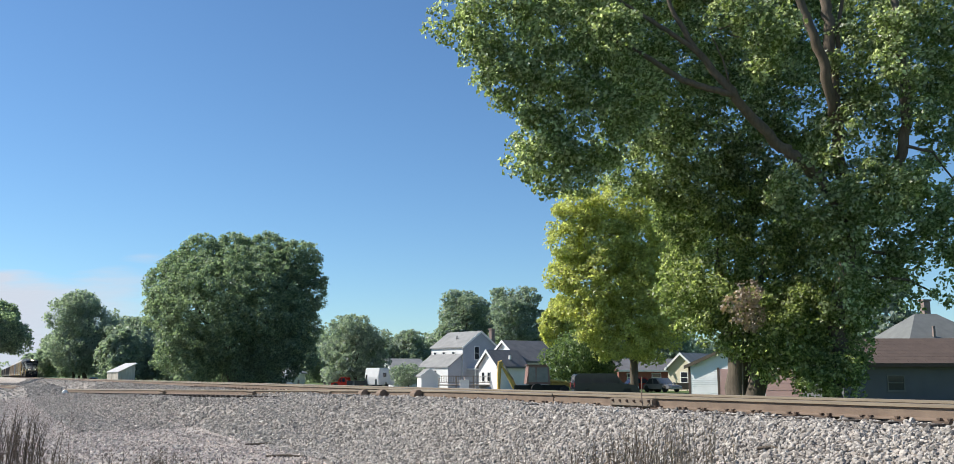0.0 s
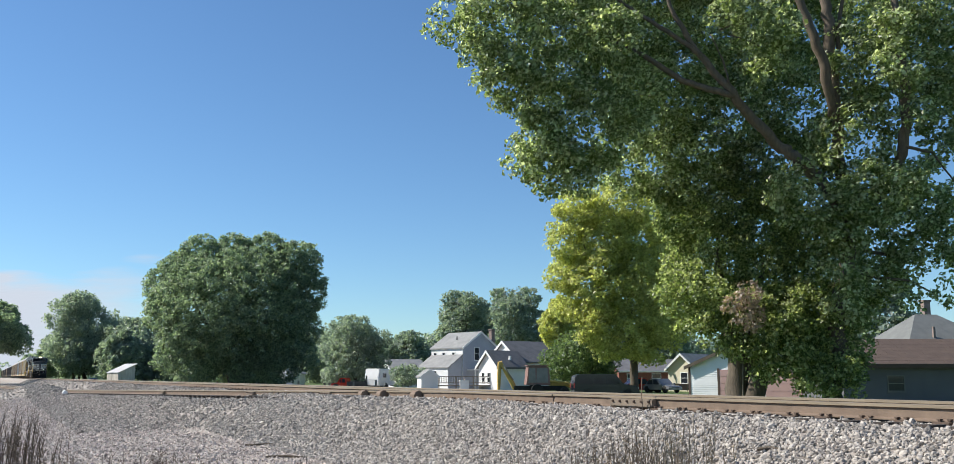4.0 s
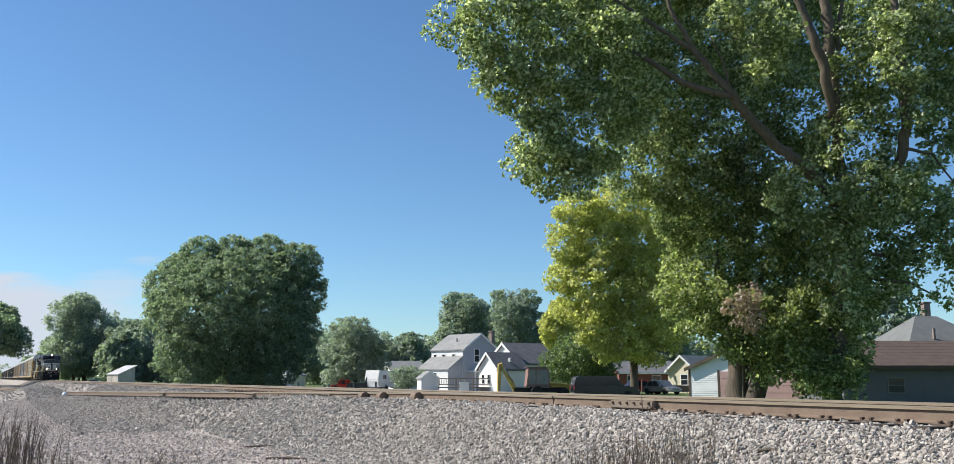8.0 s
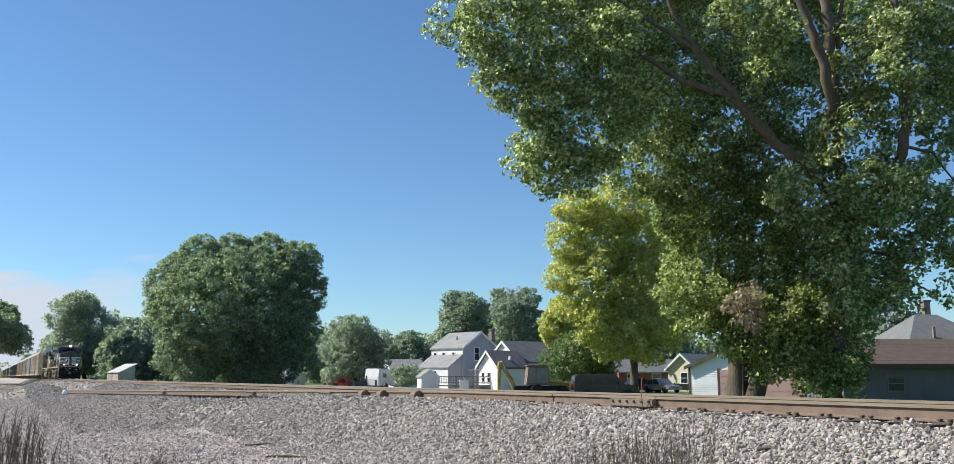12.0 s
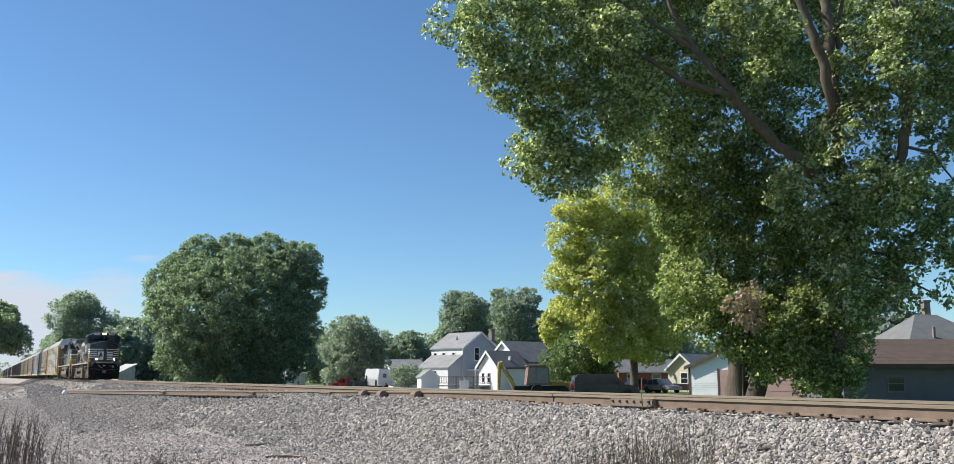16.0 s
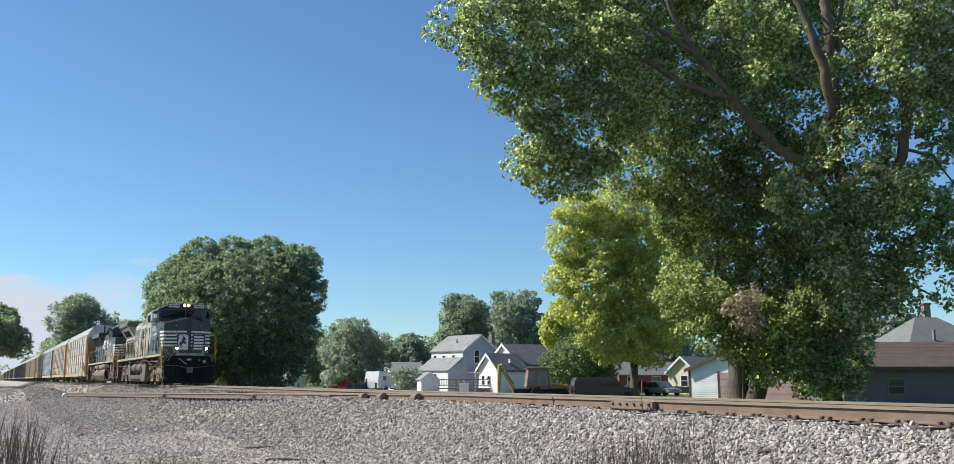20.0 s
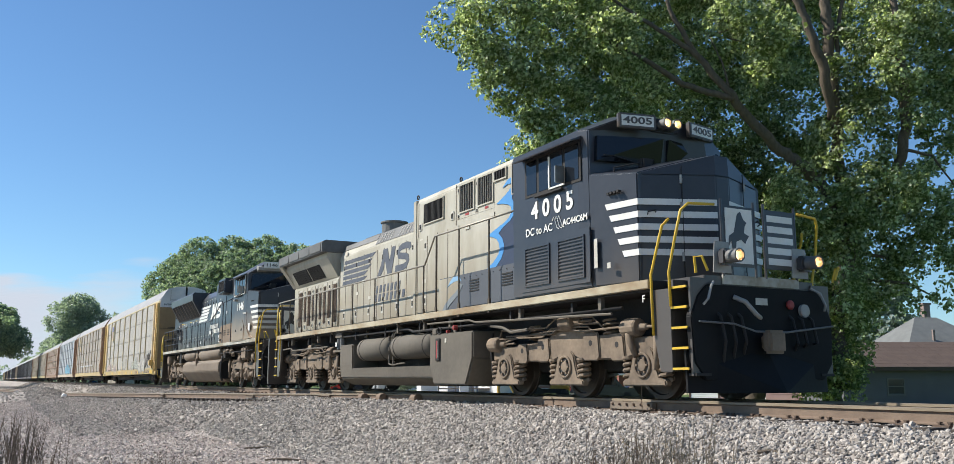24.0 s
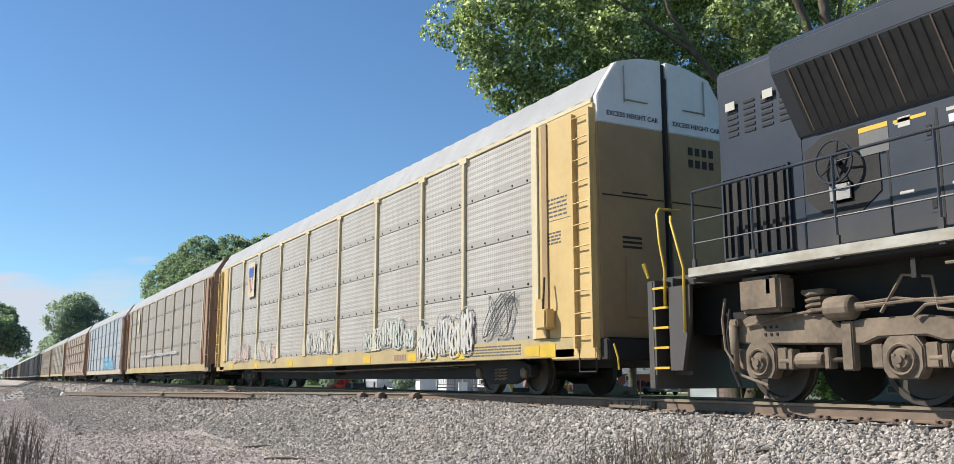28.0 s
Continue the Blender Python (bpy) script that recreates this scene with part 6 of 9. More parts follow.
    for x0, x1, z0, z1, n in ((1.05, 2.1, 4.06, 4.54, 16), (2.95, 3.6, 4.03, 4.63, 8), (3.8, 4.44, 4.04, 4.64, 8), (4.52, 5.0, 4.45, 4.64, 7), (5.26, 5.86, 4.04, 4.64, 8)):
        louvres(tall, x0, x1, z0, z1, -0.98, n, M["grimy"], M["cream"], True)
    for i, x in enumerate((0.7, 1.25, 1.8, 2.35)):
        hood_door(tall, x, x + 0.55, 1.9, 3.75, -0.98, M["cream"], i == 0)
    for x0, x1 in ((2.8, 3.66), (3.68, 4.48)):   # framed inlet panels on the smooth flank
        ip = part("inlet_panel", prism(B(), rect(x0, x1, 3.88, 4.7), "y", -0.985, -0.975, 0.003), M["cream"], tall)
        for z in (3.95, 4.55):
            lp = part("latch_plate", box(B(), x0 + 0.03, x0 + 0.11, -0.993, -0.98, z - 0.06, z + 0.06, 0.003), M["label_paper"], ip)
            part("latch", box(B(), x0 + 0.05, x0 + 0.09, -1.004, -0.99, z - 0.04, z + 0.03), M["grimy"], lp)
        part("warning_label", box(B(), x0 + 0.4, x0 + 0.56, -0.99, -0.984, 3.92, 3.97), M["redpaint"], ip)
    for x in (0.5, 2.82):
        ring_b = tube(B(), [(x + 0.05 * math.cos(k * math.pi / 6), -0.9, 4.83 + 0.05 * math.sin(k * math.pi / 6)) for k in range(13)], 0.016, 6)
        part("lifting_eye", ring_b, M["grimy"], tall)
    # side boxes under the walkway line
    for s in (-1, 1):
        y = 1.26 * s
        b = prism(B(), rect(2.45, 6.15, 1.78, 2.55), "y", min(0.97 * s, y), max(0.97 * s, y), 0.012)
        sb = part("equipment_box", b, M["greybl"], t, "slate grey equipment box with a blue swoosh")
        if s < 0:
            for x0, x1, xv in ((3.62, 4.82, 4.15), (4.86, 6.1, 5.5)):
                lid = part("box_lid", prism(B(), rect(x0, x1, 1.84, 2.5), "y", y - 0.012, y, 0.004), M["greybl"], sb)
                for k in range(5):
                    part("vent_slat", box(B(), xv - 0.2, xv + 0.2, y - 0.026, y - 0.012, 2.14 + k * 0.055, 2.165 + k * 0.055), M["grimy"], lid)
                for k in range(5):
                    part("bolt", lathe(B(), [(-0.024, 0.004), (-0.022, 0.012), (-0.01, 0.012)], "y", (x0 + 0.08 + k * (x1 - x0 - 0.16) / 4, y, 2.46), 6), M["grimy"], lid)
            plate("painted_tail", [(2.454, 1.79), (2.454, 2.53), (3.4, 2.53), (3.5, 2.33), (3.2, 2.1), (2.7, 1.85), (2.6, 1.79)], y - 0.004, M["cream"], sb)
            plate("painted_swoosh", [(2.87, 2.32), (3.0, 2.44), (3.15, 2.53), (3.44, 2.53), (3.55, 2.4), (3.45, 2.44), (3.2, 2.42), (3.02, 2.38)], y - 0.008, M["skyblue"], sb)
            plate("painted_swoosh", [(2.6, 1.8), (2.75, 1.95), (3.0, 2.08), (3.3, 2.2), (3.5, 2.34), (3.62, 2.34), (3.4, 2.12), (2.95, 1.9), (2.85, 1.8)], y - 0.009, M["greywave"], sb)
    # curling wave of paint behind the cab
    inner = [(5.24, 4.2), (5.0, 4.08), (4.59, 3.93), (4.85, 3.9), (5.08, 3.84), (5.19, 3.77), (5.2, 3.66), (5.1, 3.57), (4.9, 3.49), (4.57, 3.41), (4.18, 3.31), (4.4, 3.27), (4.58, 3.2), (4.69, 3.1), (4.72, 2.98), (4.67, 2.86), (4.45, 2.72), (4.16, 2.6)]
    outer = [(4.55, 2.6), (4.78, 2.76), (4.88, 2.9), (4.9, 3.04), (4.83, 3.18), (4.68, 3.3), (4.85, 3.4), (5.15, 3.5), (5.3, 3.6), (5.33, 3.72), (5.29, 3.86), (5.22, 3.95), (5.28, 4.1)]
    plate("navy_field", outer + [(5.24, 4.22), (5.24, 4.7), (6.2, 4.7), (6.2, 2.6)], -0.99, M["navy"], tall)
    plate("blue_wave", inner + outer, -0.995, M["blue"], tall, label="bright blue curling wave")
    plate("blue_wave", [(5.24, 4.4), (5.05, 4.36), (4.84, 4.23), (5.05, 4.27), (5.24, 4.26)], -0.995, M["blue"], tall)
    cab, nose = cab_and_nose(t, M["black"], 4.84, 4.5, 3.95, 3.54, 3.9, 4.5, ((7.43, 7.47, 3.66, 4.24), (7.44, 7.92, 3.64, 3.67)), back=6.15)
    side_stripes(nose, (8.6, 1.5), (9.6, 1.32), (10.1, 0.14), 3.12, 8.92, 0.085, M["wht"])
    for x0, x1 in ((6.55, 7.5), (7.62, 8.55)):
        louvres(cab, x0 + 0.1, x1 - 0.1, 2.0, 2.66, -1.535, 11, M["black"], M["black"], False, 0.035)
    part("cab_hatch", prism(B(), rect(6.47, 8.62, 1.88, 2.8), "y", -1.545, -1.53, 0.004), M["black"], cab)
    lettered("road_number", "4 0 0 5", 0.44, M["wht"], cab, 7.5, -1.54, 3.33, 1.08, 0.012)
    lettered("lettering", "DC to AC", 0.2, M["wht"], cab, 7.07, -1.54, 2.96, 1.05, 0.003)
    lettered("lettering", "AC44C6M", 0.155, M["wht"], cab, 8.2, -1.54, 2.98, 1.08, 0.003)
    lettered("lettering", "F", 0.15, M["wht"], cab, 9.9, -1.51, 1.5, 1.0, 0.003)
    b = B()
    for k in range(3):
        tube(b, [(7.52 + k * 0.08, -1.542, 3.07), (7.56 + k * 0.08, -1.542, 3.13), (7.6 + k * 0.08, -1.542, 3.06), (7.66 + k * 0.08, -1.542, 2.93), (7.72 + k * 0.08, -1.542, 2.9)], 0.008, 4)
    part("squiggle_mark", b, M["wht"], cab)
    for x0, x1, z0, z1 in ((8.69, 8.78, 2.1, 2.58), (9.03, 9.12, 2.06, 2.15)):
        plate("notice_plate", rect(x0, x1, z0, z1), -1.515, M["label_paper"], cab)
    for s in (-1, 1):
        number_board(cab, 8.93, s * 0.72, 4.64, "4005", s * 12, M["black"])
    headlamp(cab, 9.0, 4.68, M["lamp"])
    emblem(low, -4.55, 3.08, -0.974, M["logo"])
    for xa, xb, lo_, hi_ in ((-4.97, -2.25, 0.55, 1.0), (-2.2, 0.43, 0.12, 1.0)):   # grimy roof edge over the cream doors
        y0, z0, y1, z1 = -0.955 + 0.198 * lo_, 3.945 + 0.36 * lo_, -0.955 + 0.198 * hi_, 3.945 + 0.365 * hi_
        part("roof_edge", prism(B(), [(y0, z0), (y0 - 0.012, z0 + 0.004), (y1 - 0.012, z1 + 0.012), (0.0, z1 + 0.02), (0.0, z1)], "x", xa, xb, 0.003), M["greygrime"], low, "grimy grey roof edge")
    for x0, z0 in ((-3.1, 3.0), (-2.6, 2.5), (-4.5, 3.95), (-1.6, 2.4), (-0.6, 2.45), (-3.55, 2.7), (1.0, 2.6), (3.2, 3.6), (4.3, 3.7)):
        part("notice_plate", box(B(), x0, x0 + 0.2, -1.002 if x0 > 0.5 else -0.974, -0.94, z0, z0 + 0.09), M["label_paper"], low if x0 < 0.5 else tall)
    for x, z1 in ((0.72, 4.62), (2.74, 4.7), (5.2, 4.3)):
        part("panel_seam", box(B(), x - 0.006, x + 0.006, -0.988, -0.97, 1.9, z1), M["brownpost"], tall)
    for x in (0.68, 2.4):
        lp = part("latch_plate", box(B(), x + 0.1, x + 0.24, -1.0, -0.97, 3.92, 4.12, 0.003), M["label_paper"], tall)
        part("latch", box(B(), x + 0.14, x + 0.2, -1.012, -1.0, 3.95, 4.07), M["grimy"], lp)
    part("roof_hatch", box(B(), -3.9, -2.4, -0.6, 0.6, 4.3, 4.42, 0.02), M["greygrime"], low)
    for s in (-1, 1):   # valve box between the truck and the tank
        lo, hi = sorted((s * 1.12, s * 1.4))
        vb = part("valve_box", box(B(), -3.98, -3.46, lo, hi, 1.48, 1.62, 0.01), M["tankgrey"], t)
        for x in (-3.86, -3.62):
            part("filter_can", lathe(B(), [(1.16, 0.02), (1.16, 0.08), (1.46, 0.08), (1.48, 0.05)], "z", (x, s * 1.3, 0), 12), M["greygrime"], vb)
        part("bracket", box(B(), -4.0, -3.44, lo, hi, 1.08, 1.14, 0.008), M["tankgrey"], vb)
        part("notice_plate", box(B(), -3.93, -3.82, *sorted((s * 1.4, s * 1.41)), 1.24, 1.36), M["wht"], vb)
        for x in (-8.2, -5.6, 0.4, 1.9, 3.2, 6.1, 8.6):
            part("bracket", box(B(), x, x + 0.09, *sorted((s * 1.32, s * 1.4)), 1.42, 1.62, 0.006), M["tankgrey"], t)
        part("air_pipe", tube(B(), [(2.2, s * 1.42, 1.55), (4.2, s * 1.42, 1.52), (4.5, s * 1.43, 1.46), (9.0, s * 1.42, 1.34)], 0.022, 6), M["tankgrey"], t)
        part("air_pipe", tube(B(), [(-9.2, s * 1.4, 1.3), (-8.2, s * 1.41, 1.32), (-8.0, s * 1.41, 1.24), (-4.6, s * 1.4, 1.26)], 0.022, 6), M["tankgrey"], t)
        part("air_pipe", tube(B(), [(5.0, s * 1.36, 1.36), (5.5, s * 1.38, 1.3), (5.8, s * 1.38, 1.2), (6.4, s * 1.38, 1.22)], 0.03, 6), M["tankgrey"], t)
    b = B()
    for x0, x1 in ((-1.9, -1.78), (-1.7, -1.62), (-1.52, -1.44), (-1.34, -1.24), (-1.14, -1.06), (-0.6, -0.5), (-0.4, -0.3), (-0.2, -0.1), (0.0, 0.1)):
        prism(b, [(-0.947, 4.03), (-0.82, 4.26), (-0.828, 4.265), (-0.955, 4.035)], "x", x0, x0 + 0.018)
    part("scrawl", b, M["label_paper"], low, "chalk scrawl as plain strokes")
    handrail(t, [(-9.57, 2.9), (2.1, 2.9), (2.62, 3.5), (6.35, 3.5)], [(-9.57, 2.9), (-9.25, 2.9), (-8.3, 2.9), (-7.0, 2.9), (-5.6, 2.9), (-4.1, 2.9), (-2.5, 2.9), (-0.9, 2.9), (0.6, 2.9), (2.05, 2.9), (2.7, 3.5), (3.8, 3.5), (5.1, 3.5)], 1.46, 1.78, M["steelrail"], M["brownpost"])
    steps(t, 9.98, 1)
    steps(t, -9.1, -1)
    front_end(t, M["lamp2"], True)
    part("rear_deck", box(B(), -10.9, -9.56, -1.04, 1.04, 1.66, 1.8, 0.01), M["black"], t)
    part("rear_pilot", box(B(), -10.9, -10.76, -1.42, 1.42, 0.16, 1.75, 0.015), M["black"], t)
    coupler(t, -11.1, -1)
    # fuel tank with its long trough and two air reservoirs
    for s in (-1, 1):
        lo, hi = sorted((s * 0.3, s * 1.46))
        o = lambda a, b_: sorted((a * s, b_ * s))
        part("fuel_tank_trough", prism(B(), [(s * 0.2, 0.17), (s * 1.05, 0.17), (s * 1.42, 0.36), (s * 1.46, 0.62), (s * 0.2, 0.62)], "x", -2.46, 2.5, 0.02), M["tankgrey"], t, "dusty grey fuel tank")
        part("fuel_tank_end", prism(B(), [(s * 0.2, 0.17), (s * 1.05, 0.17), (s * 1.42, 0.36), (s * 1.46, 0.75), (s * 1.46, 1.26), (s * 0.2, 1.26)], "x", -3.4, -2.42, 0.03), M["tankgrey"], t)
        b = B()
        prism(b, [(2.4, 0.62), (2.6, 0.2), (4.1, 0.2), (4.4, 0.75), (4.4, 1.3), (2.4, 1.3)], "y", lo, hi, 0.03)
        f = part("fuel_tank_block", b, M["tankgrey"], t)
        if s < 0:
            part("gauge_frame", box(B(), 2.74, 2.95, -1.49, -1.462, 0.72, 1.2, 0.008), M["grimy"], f)
            part("gauge_glass", box(B(), 2.8, 2.86, -1.5, -1.488, 0.77, 1.15), M["redpaint"], f, "dull red sight gauge")
            part("gauge_glass", box(B(), 2.875, 2.905, -1.498, -1.488, 0.77, 1.15), M["steel"], f, "pale sight tube")
            part("notice_plate", box(B(), 3.16, 3.24, -1.468, -1.458, 1.1, 1.19), M["label_paper"], f, "pale warning plate")
            part("valve_box", box(B(), 2.5, 2.7, -1.45, -1.3, 1.29, 1.42, 0.015), M["tankgrey"], f)
            part("hose_coil", tube(B(), [(2.83 + 0.09 * math.cos(a * 0.7), -1.43, 1.37 + 0.075 * math.sin(a * 0.7)) for a in range(10)], 0.016, 5), M["grimy"], f)
            part("shutoff_box", box(B(), 3.16, 3.23, -1.44, -1.36, 1.29, 1.37, 0.01), M["redpaint"], f, "red fuel shut-off box")
            part("filler_pipe", tube(B(), [(3.62, -1.38, 1.28), (3.5, -1.4, 1.33), (3.42, -1.4, 1.42), (3.36, -1.4, 1.4)], 0.03, 6), M["tankgrey"], f)
            part("handle", tube(B(), [(3.78, -1.4, 1.28), (3.8, -1.42, 1.4), (3.86, -1.42, 1.42)], 0.012, 5), M["grimy"], f)
        for x0, x1 in ((-2.3, -0.25), (-0.02, 2.25)):
            b = B()
            lathe(b, [(x0, 0.02), (x0 + 0.03, 0.18), (x0 + 0.14, 0.3), (x1 - 0.14, 0.3), (x1 - 0.03, 0.18), (x1, 0.02)], "x", (0, s * 1.14, 1.1), 20)
            r = part("air_reservoir", b, M["tankgrey"], t, smooth=True)
            for xx in (x0 + 0.3, x1 - 0.3):
                part("strap", lathe(B(), [(xx - 0.012, 0.302), (xx - 0.012, 0.309), (xx + 0.012, 0.309), (xx + 0.012, 0.302)], "x", (0, s * 1.14, 1.1), 20), M["grimy"], r)
                hg = part("hanger", box(B(), xx - 0.02, xx + 0.02, s * 1.2 - 0.03, s * 1.2 + 0.03, 1.38, 1.6), M["tankgrey"], r)
                part("hanger_plate", box(B(), xx - 0.09, xx + 0.09, *sorted((s * 1.2, s * 1.26)), 1.42, 1.455, 0.006), M["tankgrey"], hg)
    for pts in ([(-0.14, -1.2, 1.55), (-0.13, -1.3, 1.36), (-0.1, -1.32, 1.2), (-0.02, -1.3, 1.1)], [(0.0, -1.28, 1.52), (-0.02, -1.34, 1.3), (-0.12, -1.36, 1.02)], [(0.3, -1.3, 1.5), (0.16, -1.34, 1.42), (0.1, -1.36, 1.28), (0.12, -1.34, 1.1)],
                [(-0.12, -1.36, 0.92), (-0.08, -1.38, 0.7), (0.14, -1.4, 0.66), (0.24, -1.4, 0.7), (0.2, -1.4, 0.86)], [(0.2, -1.4, 0.66), (0.5, -1.38, 0.69), (0.82, -1.36, 0.7)]):
        part("drain_pipe", tube(B(), pts, 0.02, 6), M["tankgrey"], t)
    for x, z in ((-0.12, 1.32), (-0.08, 1.06), (0.1, 1.24), (0.16, 0.7)):
        part("drain_valve", lathe(B(), [(-0.05, 0.02), (-0.04, 0.045), (0.04, 0.045), (0.05, 0.02)], "z", (x, -1.36, z), 8), M["tankgrey"], t)
    part("centre_sill", box(B(), -2.5, 2.5, -0.72, 0.72, 0.3, 1.5, 0.02), M["grimy"], t)
    part("filler_cap", lathe(B(), [(-0.05, 0.03), (-0.045, 0.05), (0.04, 0.055), (0.05, 0.03)], "y", (3.56, -1.42, 1.4), 12), M["redpaint"], t, "red filler cap")
    part("filler_neck", tube(B(), [(3.62, -1.2, 1.3), (3.6, -1.3, 1.36), (3.56, -1.37, 1.4)], 0.035, 7), M["grimy"], t)
    under_tanks(t)
    for ax, c in zip(LOCO_AXLES, (7.3, -6.77)):
        truck_six(t, c, "cast", ax)
    return t


M["greygrime"] = surf("grimy_grey_paint", (0.17, 0.168, 0.158), (0.10, 0.098, 0.09), 0.9, 0.6, fine=9, bump=0.05)
M["greygrime2"] = surf("dusty_pale_grey_paint", (0.36, 0.35, 0.32), (0.25, 0.24, 0.22), 2, 0.6, fine=20)
M["steelrail"] = surf("worn_grey_handrail", (0.36, 0.34, 0.29), (0.24, 0.2, 0.15), 4, 0.5, 0.3, fine=20, bump=0.05)
M["brownpost"] = surf("brown_grimy_post", (0.11, 0.088, 0.06), (0.07, 0.055, 0.04), 4, 0.7, fine=20, bump=0.05)


AX2 = ((5.35, 7.45, 9.55), (-8.98, -6.9, -4.83))


def engine_two():
    t = thing("diesel_locomotive", "glossy black second diesel locomotive with white stripes", "locomotive")
    part("frame", box(B(), -9.9, 10.0, -1.42, 1.42, 1.66, 1.82), M["grimy"], t)
    part("centre_beam", box(B(), -10.6, 10.6, -0.75, 0.75, 0.95, 1.66), M["grimy"], t)
    for s in (-1, 1):
        part("side_sill", box(B(), -9.9, 10.03, min(s * 1.42, s * 1.5), max(s * 1.42, s * 1.5), 1.71, 1.84, 0.006), M["sill2"], t, "stained off-white side sill")
    ring = lambda x, w, z, k: [(x, -w, 1.82), (x, w, 1.82), (x, w, z - k), (x, w - k * 0.8, z), (x, -w + k * 0.8, z), (x, -w, z - k)]
    tall = shell([ring(0.85, 1.0, 4.74, 0.12), ring(6.42, 1.0, 4.82, 0.12)], "tall_hood", M["black"], t)
    low = shell([ring(-2.5, 0.97, 4.52, 0.34), ring(0.85, 0.97, 4.52, 0.34)], "engine_hood", M["black"], t)
    rear = shell([ring(-9.75, 0.95, 4.78, 0.1), ring(-8.25, 0.95, 4.78, 0.1)], "rear_hood", M["black"], t)
    mid = shell([ring(-8.26, 0.97, 3.42, 0.03), ring(-2.49, 0.97, 3.42, 0.03)], "radiator_body", M["black"], t)
    for s in (-1, 1):
        b = prism(B(), [(0.0, 3.4), (s * 0.98, 3.4), (s * 1.44, 4.2), (s * 1.46, 4.5), (s * 1.36, 4.6), (0.0, 4.6)], "x", -8.28, -2.45, 0.012)
        q = part("radiator_flare", b, M["black"], mid)
        for x0, x1 in ((-8.05, -5.45), (-5.3, -2.7)):
            g = prism(B(), [(s * 1.005, 3.44), (s * 1.43, 4.18), (s * 1.44, 4.175), (s * 1.02, 3.43)], "x", x0, x1)
            w = part("radiator_screen", g, M["dkgrille"], q)
            for k in range(20):
                x = x0 + (k + 0.5) * (x1 - x0) / 20
                part("slat", tube(B(), [(x, s * 1.02, 3.44), (x, s * 1.445, 4.18)], 0.012, 4), M["rail_rust"] if k % 5 == 0 else M["grimy"], w)
    for i in range(7):
        x = -7.0 + i * 0.64
        hood_door(mid, x, x + 0.64, 1.95, 3.3, -0.97, M["black"])
    for i in range(6):
        x = -2.45 + i * 0.545
        hood_door(low, x, x + 0.545, 1.95, 4.12, -0.97, M["black"], True)
    for i, x in enumerate((0.95, 1.6, 2.25)):
        hood_door(tall, x, x + 0.65, 1.95, 4.0, -1.0, M["black"], i == 1)
    for x0, x1, z0, z1 in ((4.2, 4.75, 2.75, 4.3), (4.85, 5.4, 2.75, 4.1), (5.5, 6.3, 2.75, 4.4)):
        part("access_door", prism(B(), rect(x0, x1, z0, z1), "y", -1.018, -1.0, 0.006), M["black"], tall)
    part("dark_recess", prism(B(), rect(5.62, 6.0, 2.6, 4.35), "y", -1.03, -1.0), M["grimy"], tall)
    # inlet box on the hood's shoulder
    ib = part("inlet_box", box(B(), 2.6, 3.85, -1.3, -0.95, 4.06, 4.7, 0.012), M["black"], tall)
    louvres(ib, 2.68, 3.77, 4.12, 4.6, -1.3, 18, M["grimy"], M["black"], True, 0.03)
    part("inlet_box", box(B(), 2.6, 3.85, 0.95, 1.3, 3.98, 4.66, 0.012), M["black"], tall)
    # low dusty lockers beside the walkway
    for s in (-1, 1):
        lo, hi = sorted((s * 0.98, s * 1.36))
        lk = part("locker", prism(B(), [(3.4, 1.82), (6.42, 1.82), (6.42, 2.66), (3.62, 2.62), (3.4, 2.54)], "y", lo, hi, 0.012), M["sand"], t, "dusty brown locker")
        if s < 0:
            for x in (4.2, 4.9):
                b = B()
                for k in range(3):
                    box(b, x, x + 0.34, -1.375, -1.36, 2.18 + k * 0.09, 2.21 + k * 0.09)
                part("vent_slats", b, M["grimy"], lk)
            part("handle", box(B(), 3.5, 3.8, -1.385, -1.36, 2.28, 2.35), M["grimy"], lk)
            part("handle", box(B(), 3.48, 3.76, -1.385, -1.36, 1.98, 2.04), M["grimy"], lk)
    # rear cage, hand brake wheel and slots
    louvres(rear, -9.66, -8.5, 1.98, 3.1, -0.95, 7, M["grimy"], M["black"], True, 0.05)
    br = part("brake_recess", prism(B(), [(-8.2, 2.55), (-8.2, 3.2), (-7.9, 3.34), (-7.3, 3.34), (-7.12, 3.2), (-7.12, 2.5), (-7.4, 2.3), (-7.9, 2.3)], "y", -0.982, -0.965), M["grimy"], mid)
    ringb = B()
    pts = [(-7.68 + 0.27 * math.cos(k * math.pi / 10), -1.09, 2.95 + 0.27 * math.sin(k * math.pi / 10)) for k in range(21)]
    tube(ringb, pts, 0.016, 6)
    for k in range(5):
        a = k * 2 * math.pi / 5
        tube(ringb, [(-7.68, -1.06, 2.95), (-7.68 + 0.27 * math.cos(a), -1.09, 2.95 + 0.27 * math.sin(a))], 0.012, 5)
    tube(ringb, [(-7.68, -0.98, 2.95), (-7.68, -1.08, 2.95)], 0.04, 8)
    part("brake_wheel", ringb, M["black"], br, "black hand brake wheel")
    part("brake_housing", box(B(), -7.85, -7.5, -1.02, -0.965, 2.45, 2.7, 0.03), M["greygrime2"], br)
